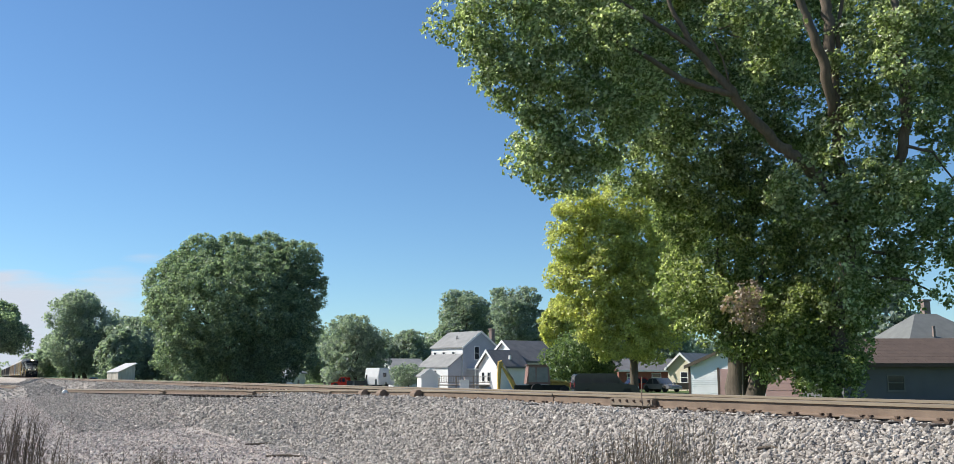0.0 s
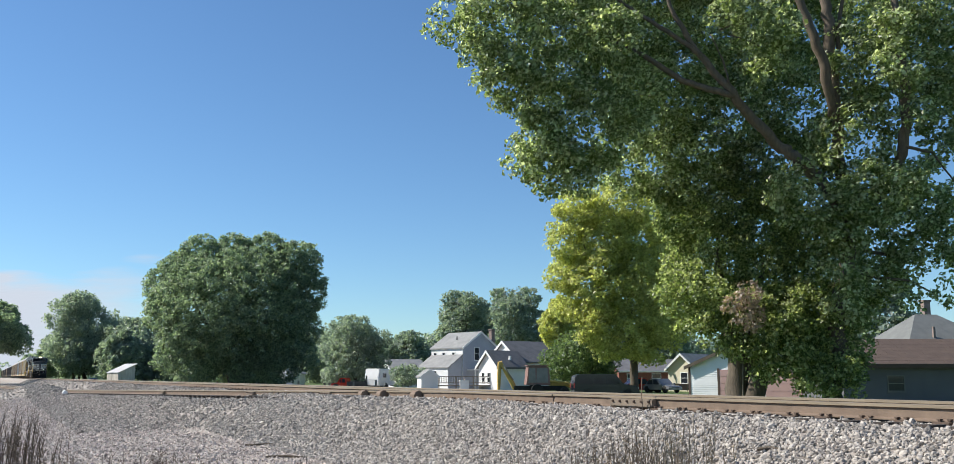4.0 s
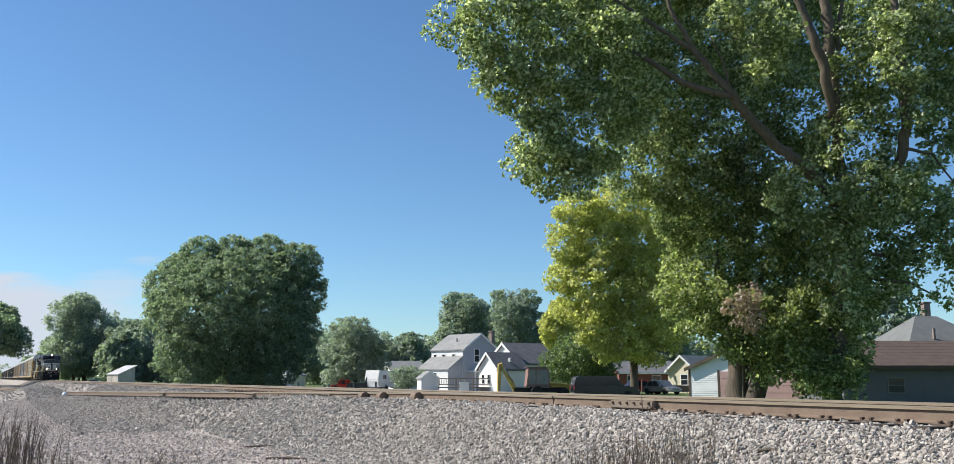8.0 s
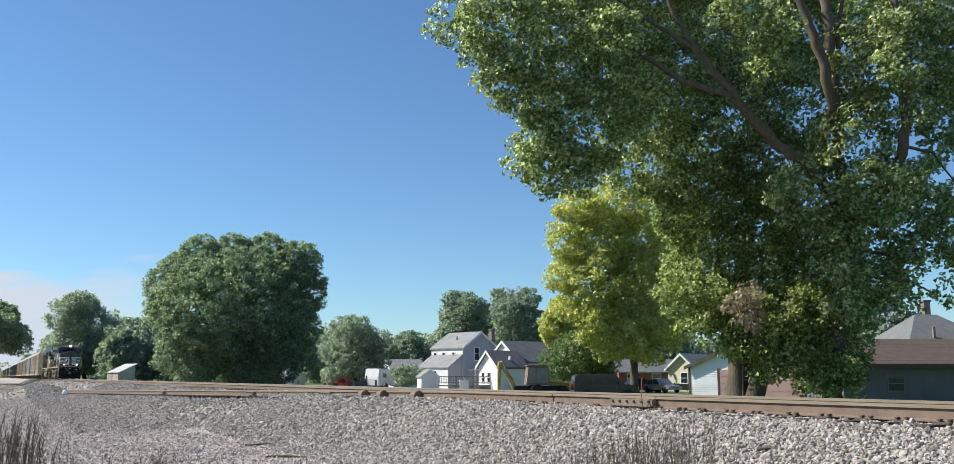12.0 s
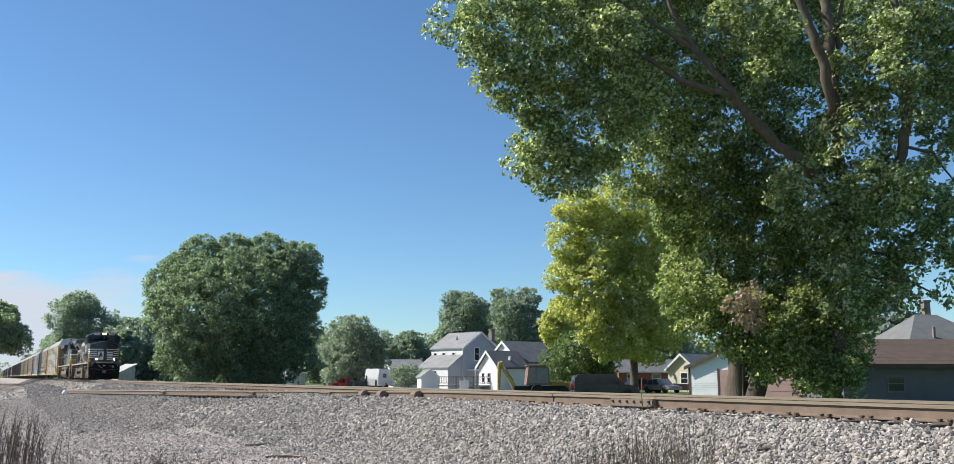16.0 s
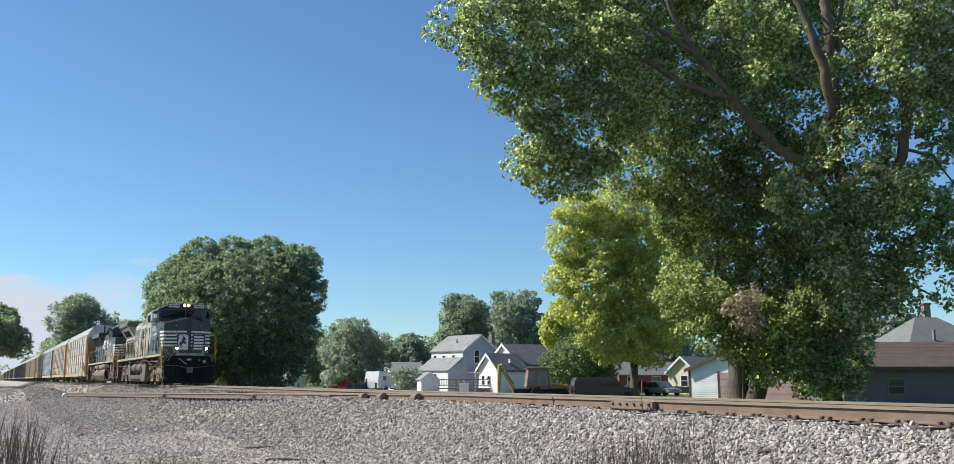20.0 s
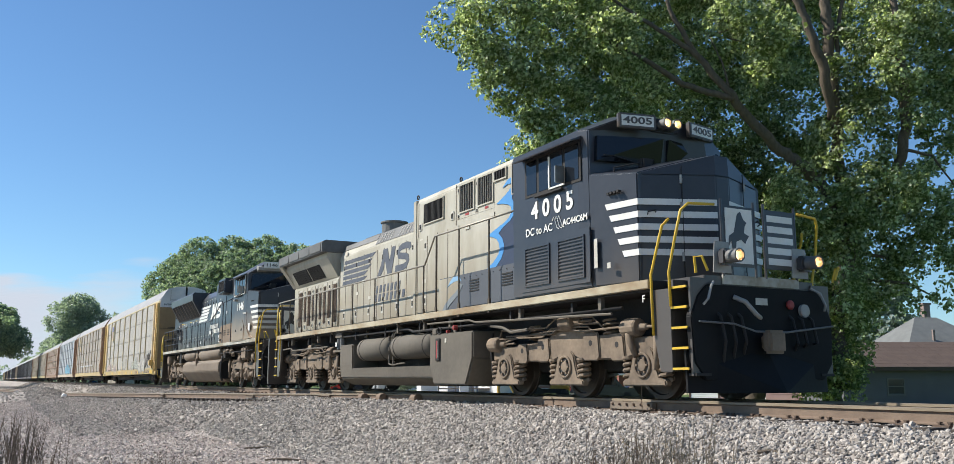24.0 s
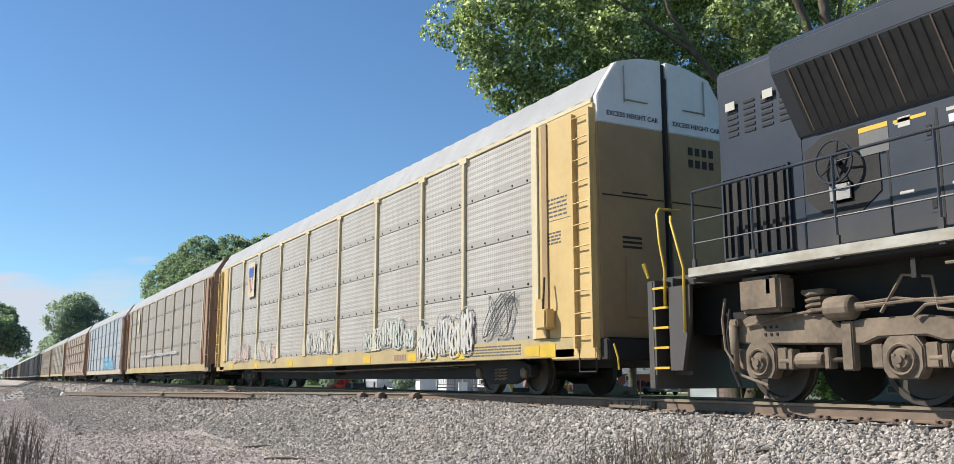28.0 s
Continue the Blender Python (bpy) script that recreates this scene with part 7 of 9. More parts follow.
    for x0, x1, z0, z1, m in ((-7.37, -6.97, 2.95, 3.3, M["greygrime"]), (-7.37, -6.97, 3.24, 3.3, M["ywl"]), (-6.84, -6.68, 3.18, 3.3, M["label_paper"]), (-9.55, -9.37, 4.1, 4.22, M["label_paper"]), (-8.85, -8.67, 4.1, 4.22, M["label_paper"])):
        plate("notice_plate", rect(x0, x1, z0, z1), -0.99 if m is not M["ywl"] else -0.994, m, mid)
    for r in range(4):
        b = B()
        for k in range(6):
            box(b, -9.55 + r * 0.32, -9.35 + r * 0.32, -0.962, -0.948, 3.72 + k * 0.085, 3.755 + k * 0.085)
        part("vent_slats", b, M["grimy"], rear)
    cab, nose = cab_and_nose(t, M["black2"], 4.92, 4.42, 3.78, 3.57, 3.93, 4.5, ((6.64, 6.67, 3.62, 4.3), (6.64, 7.04, 3.62, 3.65), (7.43, 7.46, 3.66, 4.26), (8.36, 8.39, 3.62, 4.33), (7.95, 8.39, 3.62, 3.65), (7.06, 7.92, 3.6, 3.62)), (9.85, 1.4), (10.22, 0.14))
    side_stripes(nose, (8.6, 1.5), (9.85, 1.4), (10.22, 0.14), 3.1, 8.95, 0.11, M["wht2"])
    part("cab_hatch", prism(B(), [(6.5, 1.86), (8.3, 1.86), (8.3, 2.4), (8.05, 2.62), (6.5, 2.62)], "y", -1.545, -1.53, 0.005), M["black2"], cab, "dusty brown lower hatch")
    part("cab_hatch", prism(B(), [(8.36, 1.86), (9.3, 1.86), (9.0, 2.0), (8.5, 2.4)], "y", -1.52, -1.44, 0.004), M["black2"], cab)
    for x in (7.05, 7.95):
        part("latch", box(B(), x, x + 0.1, -1.56, -1.545, 2.2, 2.28), M["grimy"], cab)
    lettered("road_number", "1146", 0.42, M["wht"], cab, 7.68, -1.54, 3.15, 1.25, 0.012)
    lettered("lettering", "SD70ACe", 0.105, M["wht"], cab, 8.36, -1.54, 2.86, 1.1, 0.002)
    lettered("lettering", "F", 0.12, M["wht"], cab, 9.92, -1.51, 1.775, 1.0, 0.002)
    plate("notice_plate", rect(8.9, 9.15, 2.16, 2.44), -1.515, M["ar_white"], nose)
    part("cab_light", box(B(), 6.9, 7.2, -1.66, -1.53, 3.42, 3.48, 0.01), M["steelrail"], cab)
    brow = B()
    prism(brow, [(8.6, 4.46), (8.9, 4.5), (8.92, 4.62), (8.6, 4.7)], "y", -1.2, 1.2, 0.015)
    part("brow", brow, M["greygrime2"], cab, "pale brow over the windscreen")
    for s in (-1, 1):
        number_board(cab, 9.03, s * 0.72, 4.70, "1146", s * 16, M["ar_white"], 0.25, 0.085)
    headlamp(cab, 9.12, 4.68, M["glass"])
    emblem(low, -2.72, 3.12, -0.994, M["wht"], 0.03)
    for x, z in ((-6.2, 3.05), (-4.3, 3.12), (-3.1, 2.2), (-1.4, 2.15), (0.3, 2.3), (1.7, 2.2), (1.75, 2.0), (-5.4, 2.0), (3.05, 3.2), (-2.2, 2.05)):
        plate("notice_plate", rect(x, x + 0.16, z, z + 0.12), -1.02, M["ar_white"], t if x > 0.9 else (low if x > -2.5 else mid))
    for x in (-6.9, -5.2, -3.8):
        plate("warning_strip", rect(x, x + 0.42, 3.24, 3.28), -0.99, M["ywl"], mid)
    handrail(t, [(-9.8, 2.92), (2.2, 2.92), (4.35, 4.05), (4.9, 3.95), (6.3, 3.9)][:2] + [(4.0, 3.55), (6.35, 3.62)], [(-9.8, 2.92), (-8.7, 2.92), (-7.4, 2.92), (-6.1, 2.92), (-4.8, 2.92), (-3.5, 2.92), (-2.2, 2.92), (-0.7, 2.92), (0.9, 2.92), (2.3, 2.94), (4.4, 3.57), (5.9, 3.6)], 1.46, 1.84, M["black"])
    for k, z in enumerate((2.18, 2.5)):
        for s in (-1, 1):
            part("lower_rail", tube(B(), [(-9.8, s * 1.46, z), (2.3, s * 1.46, z)], 0.012, 5), M["black"], t)
    steps(t, 9.98, 1)
    steps(t, -9.92, -1)
    front_end(t, M["glass"], True)
    part("rear_deck", box(B(), -10.9, -9.9, -1.12, 1.12, 1.66, 1.82, 0.01), M["black"], t)
    part("rear_pilot", box(B(), -10.9, -10.76, -1.42, 1.42, 0.16, 1.75, 0.015), M["black"], t)
    coupler(t, -11.15, -1)
    half = [(0.75, 0.2), (1.16, 0.27), (1.46, 0.64), (1.5, 0.72), (1.48, 1.04), (1.3, 1.2)]
    part("fuel_tank", prism(B(), half + [(-y, z) for y, z in half[::-1]], "x", -3.85, 4.1, 0.02), M["mud2"], t, "dented dusty brown fuel tank")
    part("tank_end", prism(B(), [(-1.3, 0.36), (1.3, 0.36), (1.4, 0.7), (1.38, 1.0), (1.2, 1.12), (-1.2, 1.12), (-1.38, 1.0), (-1.4, 0.7)], "x", 4.1, 4.14, 0.01), M["grimy"], t)
    part("tank_bracket", box(B(), -0.62, -0.5, -1.52, -1.4, 0.95, 1.3, 0.01), M["mud"], t)
    for s in (-1, 1):
        for x0, x1, r, z in ((-4.1, -1.45, 0.23, 1.46), (-0.35, 3.85, 0.27, 1.44)):
            b = lathe(B(), [(x0, 0.03), (x0 + 0.03, r * 0.7), (x0 + 0.12, r), (x1 - 0.12, r), (x1 - 0.03, r * 0.7), (x1, 0.03)], "x", (0, s * 1.2, z), 20)
            part("air_reservoir", b, M["mud2"], t, smooth=True)
        lo, hi = sorted((s * 1.05, s * 1.38))
        part("valve_box", box(B(), -1.25, -0.9, lo, hi, 1.3, 1.64, 0.015), M["sand"], t)
        part("sander_box", box(B(), 7.4, 8.2, lo, hi, 1.1, 1.6, 0.06), M["mud"], t)
        part("sander_box", box(B(), -9.1, -8.4, lo, hi, 1.15, 1.62, 0.05), M["mud"], t)
        part("equipment_box", box(B(), -5.4, -4.9, lo, hi, 1.15, 1.66, 0.02), M["grimy"], t)
        part("equipment_box", box(B(), 4.35, 4.8, lo, hi, 1.2, 1.6, 0.02), M["grimy"], t)
        for x, z in ((4.6, 1.5), (5.1, 1.56), (5.75, 1.52), (6.1, 1.4), (-4.5, 1.52), (-5.9, 1.5)):
            vv_ = part("valve", lathe(B(), [(-0.16, 0.02), (-0.15, 0.06), (-0.04, 0.075), (0.0, 0.03), (0.1, 0.03), (0.11, 0.05)], "z", (x, s * 1.36, z), 10), M["mud2"], t)
            part("valve_pipe", tube(B(), [(x - 0.25, s * 1.37, z), (x + 0.25, s * 1.37, z)], 0.018, 6), M["mud2"], vv_)
        for k in range(2):
            part("drain_hose", tube(B(), [(4.35 + k * 0.12, s * 1.4, 1.3), (4.28 + k * 0.12, s * 1.44, 1.0), (4.3 + k * 0.1, s * 1.44, 0.5), (4.36 + k * 0.1, s * 1.38, 0.28)], 0.035, 7), M["grimy"], t)
    under_tanks(t)
    for ax, c in zip(AX2, (7.45, -6.9)):
        truck_six(t, c, "long", ax)
    return t


M["mud2"] = surf("dust_coated_tank", (0.225, 0.174, 0.122), (0.143, 0.11, 0.079), 0.7, 0.75, fine=10, bump=0.06)


POSTS = (11.75, 8.95, 6.9, 4.15, 1.35, -1.55, -4.45, -7.2, -9.5, -11.75)


def freight_truck(parent, c):
    t = part("truck", box(B(), c - 0.25, c + 0.25, -0.95, 0.95, 0.3, 0.62, 0.03), M["grimy"], parent)
    for s in (-1, 1):
        o = [(c - 1.12, 0.36), (c - 0.75, 0.30), (c - 0.42, 0.2), (c + 0.42, 0.2), (c + 0.75, 0.30), (c + 1.12, 0.36), (c + 1.12, 0.56), (c + 0.6, 0.68), (c - 0.6, 0.68), (c - 1.12, 0.56)]
        f = part("side_frame", prism(B(), o, "y", s * 1.0 - 0.07, s * 1.0 + 0.07, 0.015), M["grimy"], t)
        for x in (-0.16, 0.0, 0.16):
            part("coil_spring", spring(c + x, s * 1.0 + s * 0.05, 0.26, 0.5, 0.06, 4), M["mud"], f)
        for a in (-0.88, 0.88):
            part("axle_cap", lathe(B(), [(-0.06, 0.1), (0.06, 0.1), (0.08, 0.05)] if s > 0 else [(0.06, 0.1), (-0.06, 0.1), (-0.08, 0.05)], "y", (c + a, s * 1.06, 0.42), 10), M["mud"], f)
    out = []
    for a in (-0.88, 0.88):
        out.append((wheelset(t, c + a, 0.42, M["steel_dirty"]), c + a, 0.42))
    return out


def autorack(label, frame_m, post_m, panel_m, sill_m, top_m, door_m=None, group="autorack cars behind the locomotives"):
    """A tall covered car carrier: perforated side screens between posts, a ribbed roof and split end doors."""
    t = thing("autorack_car", label, "railway car", group=group)
    wheels = []
    part("deck", box(B(), -13.6, 13.6, -1.36, 1.36, 0.78, 0.98), M["grimy"], t)
    part("centre_beam", box(B(), -13.9, 13.9, -0.3, 0.3, 0.5, 0.8), M["grimy"], t)
    part("well_beam", prism(B(), [(-9.3, 0.8), (-8.6, 0.3), (8.6, 0.3), (9.3, 0.8)], "y", -0.9, 0.9, 0.02), M["grimy"], t)
    part("brake_rod", tube(B(), [(-8.8, -1.2, 0.6), (0, -1.22, 0.52), (8.9, -1.2, 0.6)], 0.02, 5), M["mud"], t)
    # ribbed roof
    prof = [(-1.5, 4.96), (-1.34, 5.22), (-1.08, 5.62), (-0.55, 5.76), (0, 5.80), (0.55, 5.76), (1.08, 5.62), (1.34, 5.22), (1.5, 4.96)]
    v, f = [], []
    n = 184
    for i in range(n + 1):
        x = -13.5 + 27.0 * i / n
        lift = 0.008 if i % 4 in (1, 2) else 0.0
        v += [(x, y * (1 + lift * 0.5), z + lift) for y, z in prof]
    k = len(prof)
    f = [(i * k + j, (i + 1) * k + j, (i + 1) * k + j + 1, i * k + j + 1) for i in range(n) for j in range(k - 1)]
    key = ("roof", M["ar_roof"].name)
    if key not in SHARED:
        SHARED[key] = raw("roof", np.array(v), np.array(f)[:, ::-1], M["ar_roof"])
    part("roof", SHARED[key], None, t, "ribbed galvanised roof")
    for s in (-1, 1):
        y = 1.5 * s
        lo, hi = sorted((y, y - s * 0.10))
        part("side_sill", box(B(), -12.9, 12.9, *sorted((y + s * 0.01, y - s * 0.12)), 0.66, 1.0, 0.01), sill_m, t, "stained yellow side sill")
        part("top_chord", box(B(), -13.5, 13.5, lo, hi, 4.88, 4.98, 0.01), post_m, t)
        for i, x in enumerate(POSTS):
            end = i in (0, len(POSTS) - 1)
            w = 0.10 if end else 0.055
            b = B()
            box(b, x - w, x + w, *sorted((y + s * 0.035, y - s * 0.1)), 1.0, 4.88, 0.006)
            if not end:
                prism(b, [(x - 0.17, 1.0), (x + 0.17, 1.0), (x + 0.056, 1.55), (x - 0.056, 1.55)], "y", *sorted((y + s * 0.039, y - s * 0.08)))
                box(b, x - 0.16, x + 0.16, *sorted((y + s * 0.039, y - s * 0.05)), 4.8, 4.9)
            part("post", b, post_m, t)
        for x1, x0 in zip(POSTS, POSTS[1:]):
            x0, x1 = x0 + 0.055, x1 - 0.055
            for j in range(4):   # four screens, one above the other, each with flat ribs
                z0, z1 = 1.0 + j * 0.97, 1.0 + j * 0.97 + 0.955

                def build(wd=x1 - x0, hg=z1 - z0, s=s):
                    # shallow waves, seven to a screen, and a plain lap at the foot
                    prof = [(0.004, 0.0), (0.004, 0.1)] + [(0.0055 * (0.5 - 0.5 * math.cos(q * math.pi / 3)), 0.1 + (hg - 0.1) * q / 42) for q in range(1, 43)]
                    b = B()
                    a = [b.verts.new((0, s * d, z)) for d, z in prof]
                    c = [b.verts.new((wd, s * d, z)) for d, z in prof]
                    for m in range(len(prof) - 1):
                        b.faces.new((a[m], c[m], c[m + 1], a[m + 1])).smooth = m > 0
                    return b
                me = shared(("side_screen", panel_m.name, round(x1 - x0, 2), s), build, panel_m)
                at(part("side_screen", me, None, t), x0, y - s * 0.03, z0)
        bolts = B()   # bolt heads along the laps of the screens
        for x1, x0 in zip(POSTS, POSTS[1:]):
            for j in range(4):
                for k in range(5):
                    lathe(bolts, [(s * 0.0, 0.022), (s * 0.016, 0.022), (s * 0.02, 0.008)], "y", (x0 + (x1 - x0) * (k + 0.6) / 5.2, y - s * 0.028, 1.05 + j * 0.97), 5)
        tagged(part("bolt_row", shared(("bolt_row", s), lambda q=bolts: q, M["grimy"]), None, t), kind="stuff")
        # plain end bay with its ladder
        for e in (-1, 1):
            xa, xb = sorted((e * 11.85, e * 13.55))
            q = part("end_bay", prism(B(), rect(xa, xb, 0.75, 4.88), "y", *sorted((y, y - s * 0.06)), 0.008), frame_m, t)
            b = B()
            for x in (e * 13.0, e * 13.5):
                box(b, x - 0.03, x + 0.03, *sorted((y, y + s * 0.08)), 0.8, 4.8)
            lad = part("ladder", b, frame_m, t)
            for r in range(11):
                part("rung", tube(B(), [(e * 13.0, y + s * 0.07, 1.0 + r * 0.37), (e * 13.5, y + s * 0.07, 1.0 + r * 0.37)], 0.012, 5), frame_m, lad)
            part("sill_step", tube(B(), [(e * 13.05, y, 0.78), (e * 13.05, y, 0.42), (e * 13.5, y, 0.42), (e * 13.5, y, 0.78)], 0.018, 5), M["grimy"], t)
            part("jacking_pad", box(B(), *sorted((e * 12.2, e * 13.55)), *sorted((y + s * 0.01, y - s * 0.3)), 0.62, 0.82, 0.02), frame_m, t)
            # flat strip whose darker colour stands for the shade in the gap here
            part("door_track_post", box(B(), *sorted((e * 11.98, e * 12.16)), *sorted((y + s * 0.004, y + s * 0.03)), 1.0, 4.86, 0.006), door_m or M["ar_tan"], t)
            part("gusset", prism(B(), [(e * 11.8, 1.0), (e * 12.15, 1.0), (e * 12.0, 1.7), (e * 11.8, 1.7)], "y", *sorted((y, y + s * 0.06)), 0.008), frame_m, t)
    for e in (-1, 1):   # split end doors with a dark gap
        for s in (-1, 1):
            b = B()
            o = [(s * 0.06, 0.95), (s * 1.46, 0.95), (s * 1.46, 4.55), (s * 0.06, 4.55)]
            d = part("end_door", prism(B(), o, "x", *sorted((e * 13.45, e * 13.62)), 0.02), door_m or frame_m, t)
            o = [(s * 0.06, 4.55), (s * 1.46, 4.55), (s * 1.46, 5.0), (s * 1.3, 5.28), (s * 1.05, 5.66), (s * 0.55, 5.80), (s * 0.06, 5.84)]
            u = part("upper_panel", prism(B(), o, "x", *sorted((e * 13.44, e * 13.62)), 0.015), top_m, d, "white upper door panel")
            part("door_rib", tube(B(), [(e * 13.64, s * 0.4, 5.0), (e * 13.64, s * 0.9, 5.0)], 0.014, 5), M["steelrail"], u)
            part("door_bar", tube(B(), [(e * 13.64, s * 0.9, 4.95), (e * 13.64, s * 0.9, 5.6)], 0.014, 5), M["steelrail"], u)
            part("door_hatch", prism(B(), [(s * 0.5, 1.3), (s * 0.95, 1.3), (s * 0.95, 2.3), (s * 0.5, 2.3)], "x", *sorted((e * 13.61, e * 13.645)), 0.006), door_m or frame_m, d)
            part("door_seam", box(B(), *sorted((e * 13.62, e * 13.632)), *sorted((s * 0.1, s * 1.4)), 3.3, 3.32), M["grimy"], d)
        part("door_gap", box(B(), *sorted((e * 13.4, e * 13.56)), -0.06, 0.06, 0.95, 5.8), M["grimy"], t)
        part("lock_bar", tube(B(), [(e * 13.66, -0.02, 1.0), (e * 13.66, -0.02, 5.5)], 0.028, 6), M["grimy"], t)
        part("end_sill", box(B(), *sorted((e * 13.5, e * 13.75)), -1.45, 1.45, 0.6, 0.95, 0.02), M["grimy"], t)
        coupler(t, e * 14.18, e)
        wheels += freight_truck(t, e * 9.75)
    part("brake_rigging", tube(B(), [(-8, -1.1, 0.56), (0, -1.12, 0.5), (8, -1.1, 0.56)], 0.025, 5), M["grimy"], t)
    part("equipment_box", box(B(), -1.0, 0.4, -1.2, -0.4, 0.42, 0.78, 0.03), M["grimy"], t)
    return t, wheels


def scrawl(parent, x0, x1, z0, z1, y, materials, seed, count=6):
    """Thin sprayed shapes side by side: upright worn strokes inside a wavering outline; nothing that reads."""
    rng = random.Random(seed)
    w, h = (x1 - x0) / count, z1 - z0
    for k in range(count):
        cx = x0 + (k + 0.5) * w
        low, tall = z0 + rng.uniform(0.0, 0.12) * h, h * rng.uniform(0.62, 1.0)
        paint = materials[k % len(materials)]
        n = max(3, int(w / 0.13))
        g = None
        for i in range(n):   # upright strokes that thin out towards their ends
            a = cx - w * 0.46 + (i + 0.5) * w * 0.92 / n
            lo, hi = low + rng.uniform(0, 0.14) * tall, low + tall * rng.uniform(0.72, 1.0)
            sway = rng.uniform(-0.05, 0.05)
            row = [(a + sway * math.sin(q * 1.9 + i), lo + (hi - lo) * q / 5) for q in range(6)]
            r = ribbon(row, rng.uniform(0.028, 0.058), y - 0.0006 * (i % 3), paint, g or parent, "graffiti_stroke" if g else "graffiti_fill")
            g = g or r
        o = []
        for i in range(26):
            a = 2 * math.pi * i / 26
            o.append((cx + w * 0.5 * math.copysign(abs(math.cos(a)) ** 0.6, math.cos(a)) * rng.uniform(0.9, 1.08), low + tall / 2 + tall * 0.5 * math.copysign(abs(math.sin(a)) ** 0.6, math.sin(a)) * rng.uniform(0.93, 1.06)))
        ribbon(o + o[:1], 0.013, y - 0.003, M["palegraf"] if k % 2 else M["greygrime2"], g, "graffiti_outline")
        bar = low + tall * rng.uniform(0.35, 0.65)
        ribbon([(cx - w * 0.3, bar), (cx - w * 0.05, bar + 0.08 * tall), (cx + w * 0.2, bar - 0.05 * tall)], 0.016, y - 0.003, M["greygrime2"], g, "graffiti_stroke")


def bars(parent, x, z, rows, wide, y, material, step=0.075, thick=0.03, name="lettering"):
    b = B()
    rng = random.Random(int(abs(x) * 100 + z * 10))
    for r in range(rows):
        p = x
        while p < x + wide:
            k = rng.uniform(0.05, 0.14)
            box(b, p, min(p + k, x + wide), y, y + 0.006, z - r * step - thick, z - r * step)
            p += k + 0.03
    return part(name, b, material, parent)


CARS = []
one, two = engine_one(), engine_two()
CARS += [(one, -20.3), (two, -42.7)]
LOCO_WHEELS = list(WHEELSETS)

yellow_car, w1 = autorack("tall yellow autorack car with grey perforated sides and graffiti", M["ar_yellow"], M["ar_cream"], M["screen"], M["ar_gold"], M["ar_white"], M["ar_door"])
tan_car, w2 = autorack("tall tan autorack car with dusty perforated sides", M["ar_tan"], M["ar_tanpost"], M["screen_tan"], M["ar_gold"], M["ar_tan"])
grey_car, w3 = autorack("tall grey autorack car with blue graffiti", M["ar_tan"], M["screen_blue"], M["screen_blue"], M["ar_tanpost"], M["ar_white"])
rust_car, w4 = autorack("tall rusty brown autorack car with banded sides", M["ar_tan"], M["ar_tanpost"], M["screen_rust"], M["ar_tan"], M["ar_tan"])
KINDS = (yellow_car, tan_car, grey_car, rust_car)
DARK = {"tan_perforated_screen": M["screen_dark"], "autorack_tan_post": M["dark_post"], "yellow_side_sill": M["dark_post"], "autorack_tan_paint": M["dark_post"]}
FAR = {}


def far_car(k):
    """A car of that kind for the far end of the train, its alike pieces joined."""
    if k not in FAR:
        src = KINDS[k] if k < 4 else tan_car
        FAR[k] = far = thing(src.name.split(".")[0], src["label"] if k < 4 else "tall dark grey autorack car with sooty sides", "railway car", group=src["group"])
        pools = collections.defaultdict(bmesh.new)
        for o in src.children_recursive:
            m, up = o.matrix_basis.copy(), o.parent
            while up != src:
                m, up = up.matrix_basis @ m, up.parent
            me = o.data.copy()
            me.transform(m)
            pools[o.name.split(".")[0], o.data.materials[0]].from_mesh(me)
            bpy.data.meshes.remove(me)
        for (name, material), b in pools.items():
            tagged(part(name, b, DARK.get(material.name, material) if k == 4 else material, far), kind="stuff")
    return FAR[k]


order = [0, 1, 2, 3, 1, 1, 4, 4, 4, 4, 1, 4, 4, 2, 4, 4, 1, 4, 4, 0, 1, 0]
for i, k in enumerate(order):
    if i < 4:
        car = KINDS[k]
    elif i < 12 and k != 4:
        car = copy_thing(KINDS[k], Matrix())
    else:
        car = copy_thing(FAR[k], Matrix()) if k in FAR else far_car(k)
    CARS.append((car, -68.3 - 28.6 * i))
# what sets the first cars apart
sh = plate("shield_board", rect(-8.65, -7.75, 3.35, 4.65), -1.545, M["ar_cream"], yellow_car, label="cream board with a painted shield")
plate("shield_top", [(-8.5, 4.1), (-7.9, 4.1), (-7.86, 4.45), (-8.0, 4.5), (-8.2, 4.44), (-8.4, 4.5), (-8.54, 4.45)], -1.551, M["bluestencil"], sh)
for k in range(6):
    plate("shield_bar", rect(-8.5 + k * 0.105, -8.44 + k * 0.105, 3.5 + 0.12 * abs(k - 2.5) / 2.5, 4.08), -1.551, M["redpaint"] if k % 2 == 0 else M["ar_white"], sh)
scrawl(yellow_car, 6.7, 9.4, 0.72, 1.75, -1.542, [M["palegraf"], M["label_paper"]], 3, 5)
scrawl(yellow_car, 3.4, 6.6, 0.98, 1.75, -1.542, [M["greengraf"]], 4, 5)
scrawl(yellow_car, -1.3, 1.1, 0.98, 1.72, -1.545, [M["label_paper"]], 5, 4)
scrawl(yellow_car, -7.0, -4.6, 0.85, 1.7, -1.545, [M["label_paper"], M["pinkgraf"]], 6, 4)
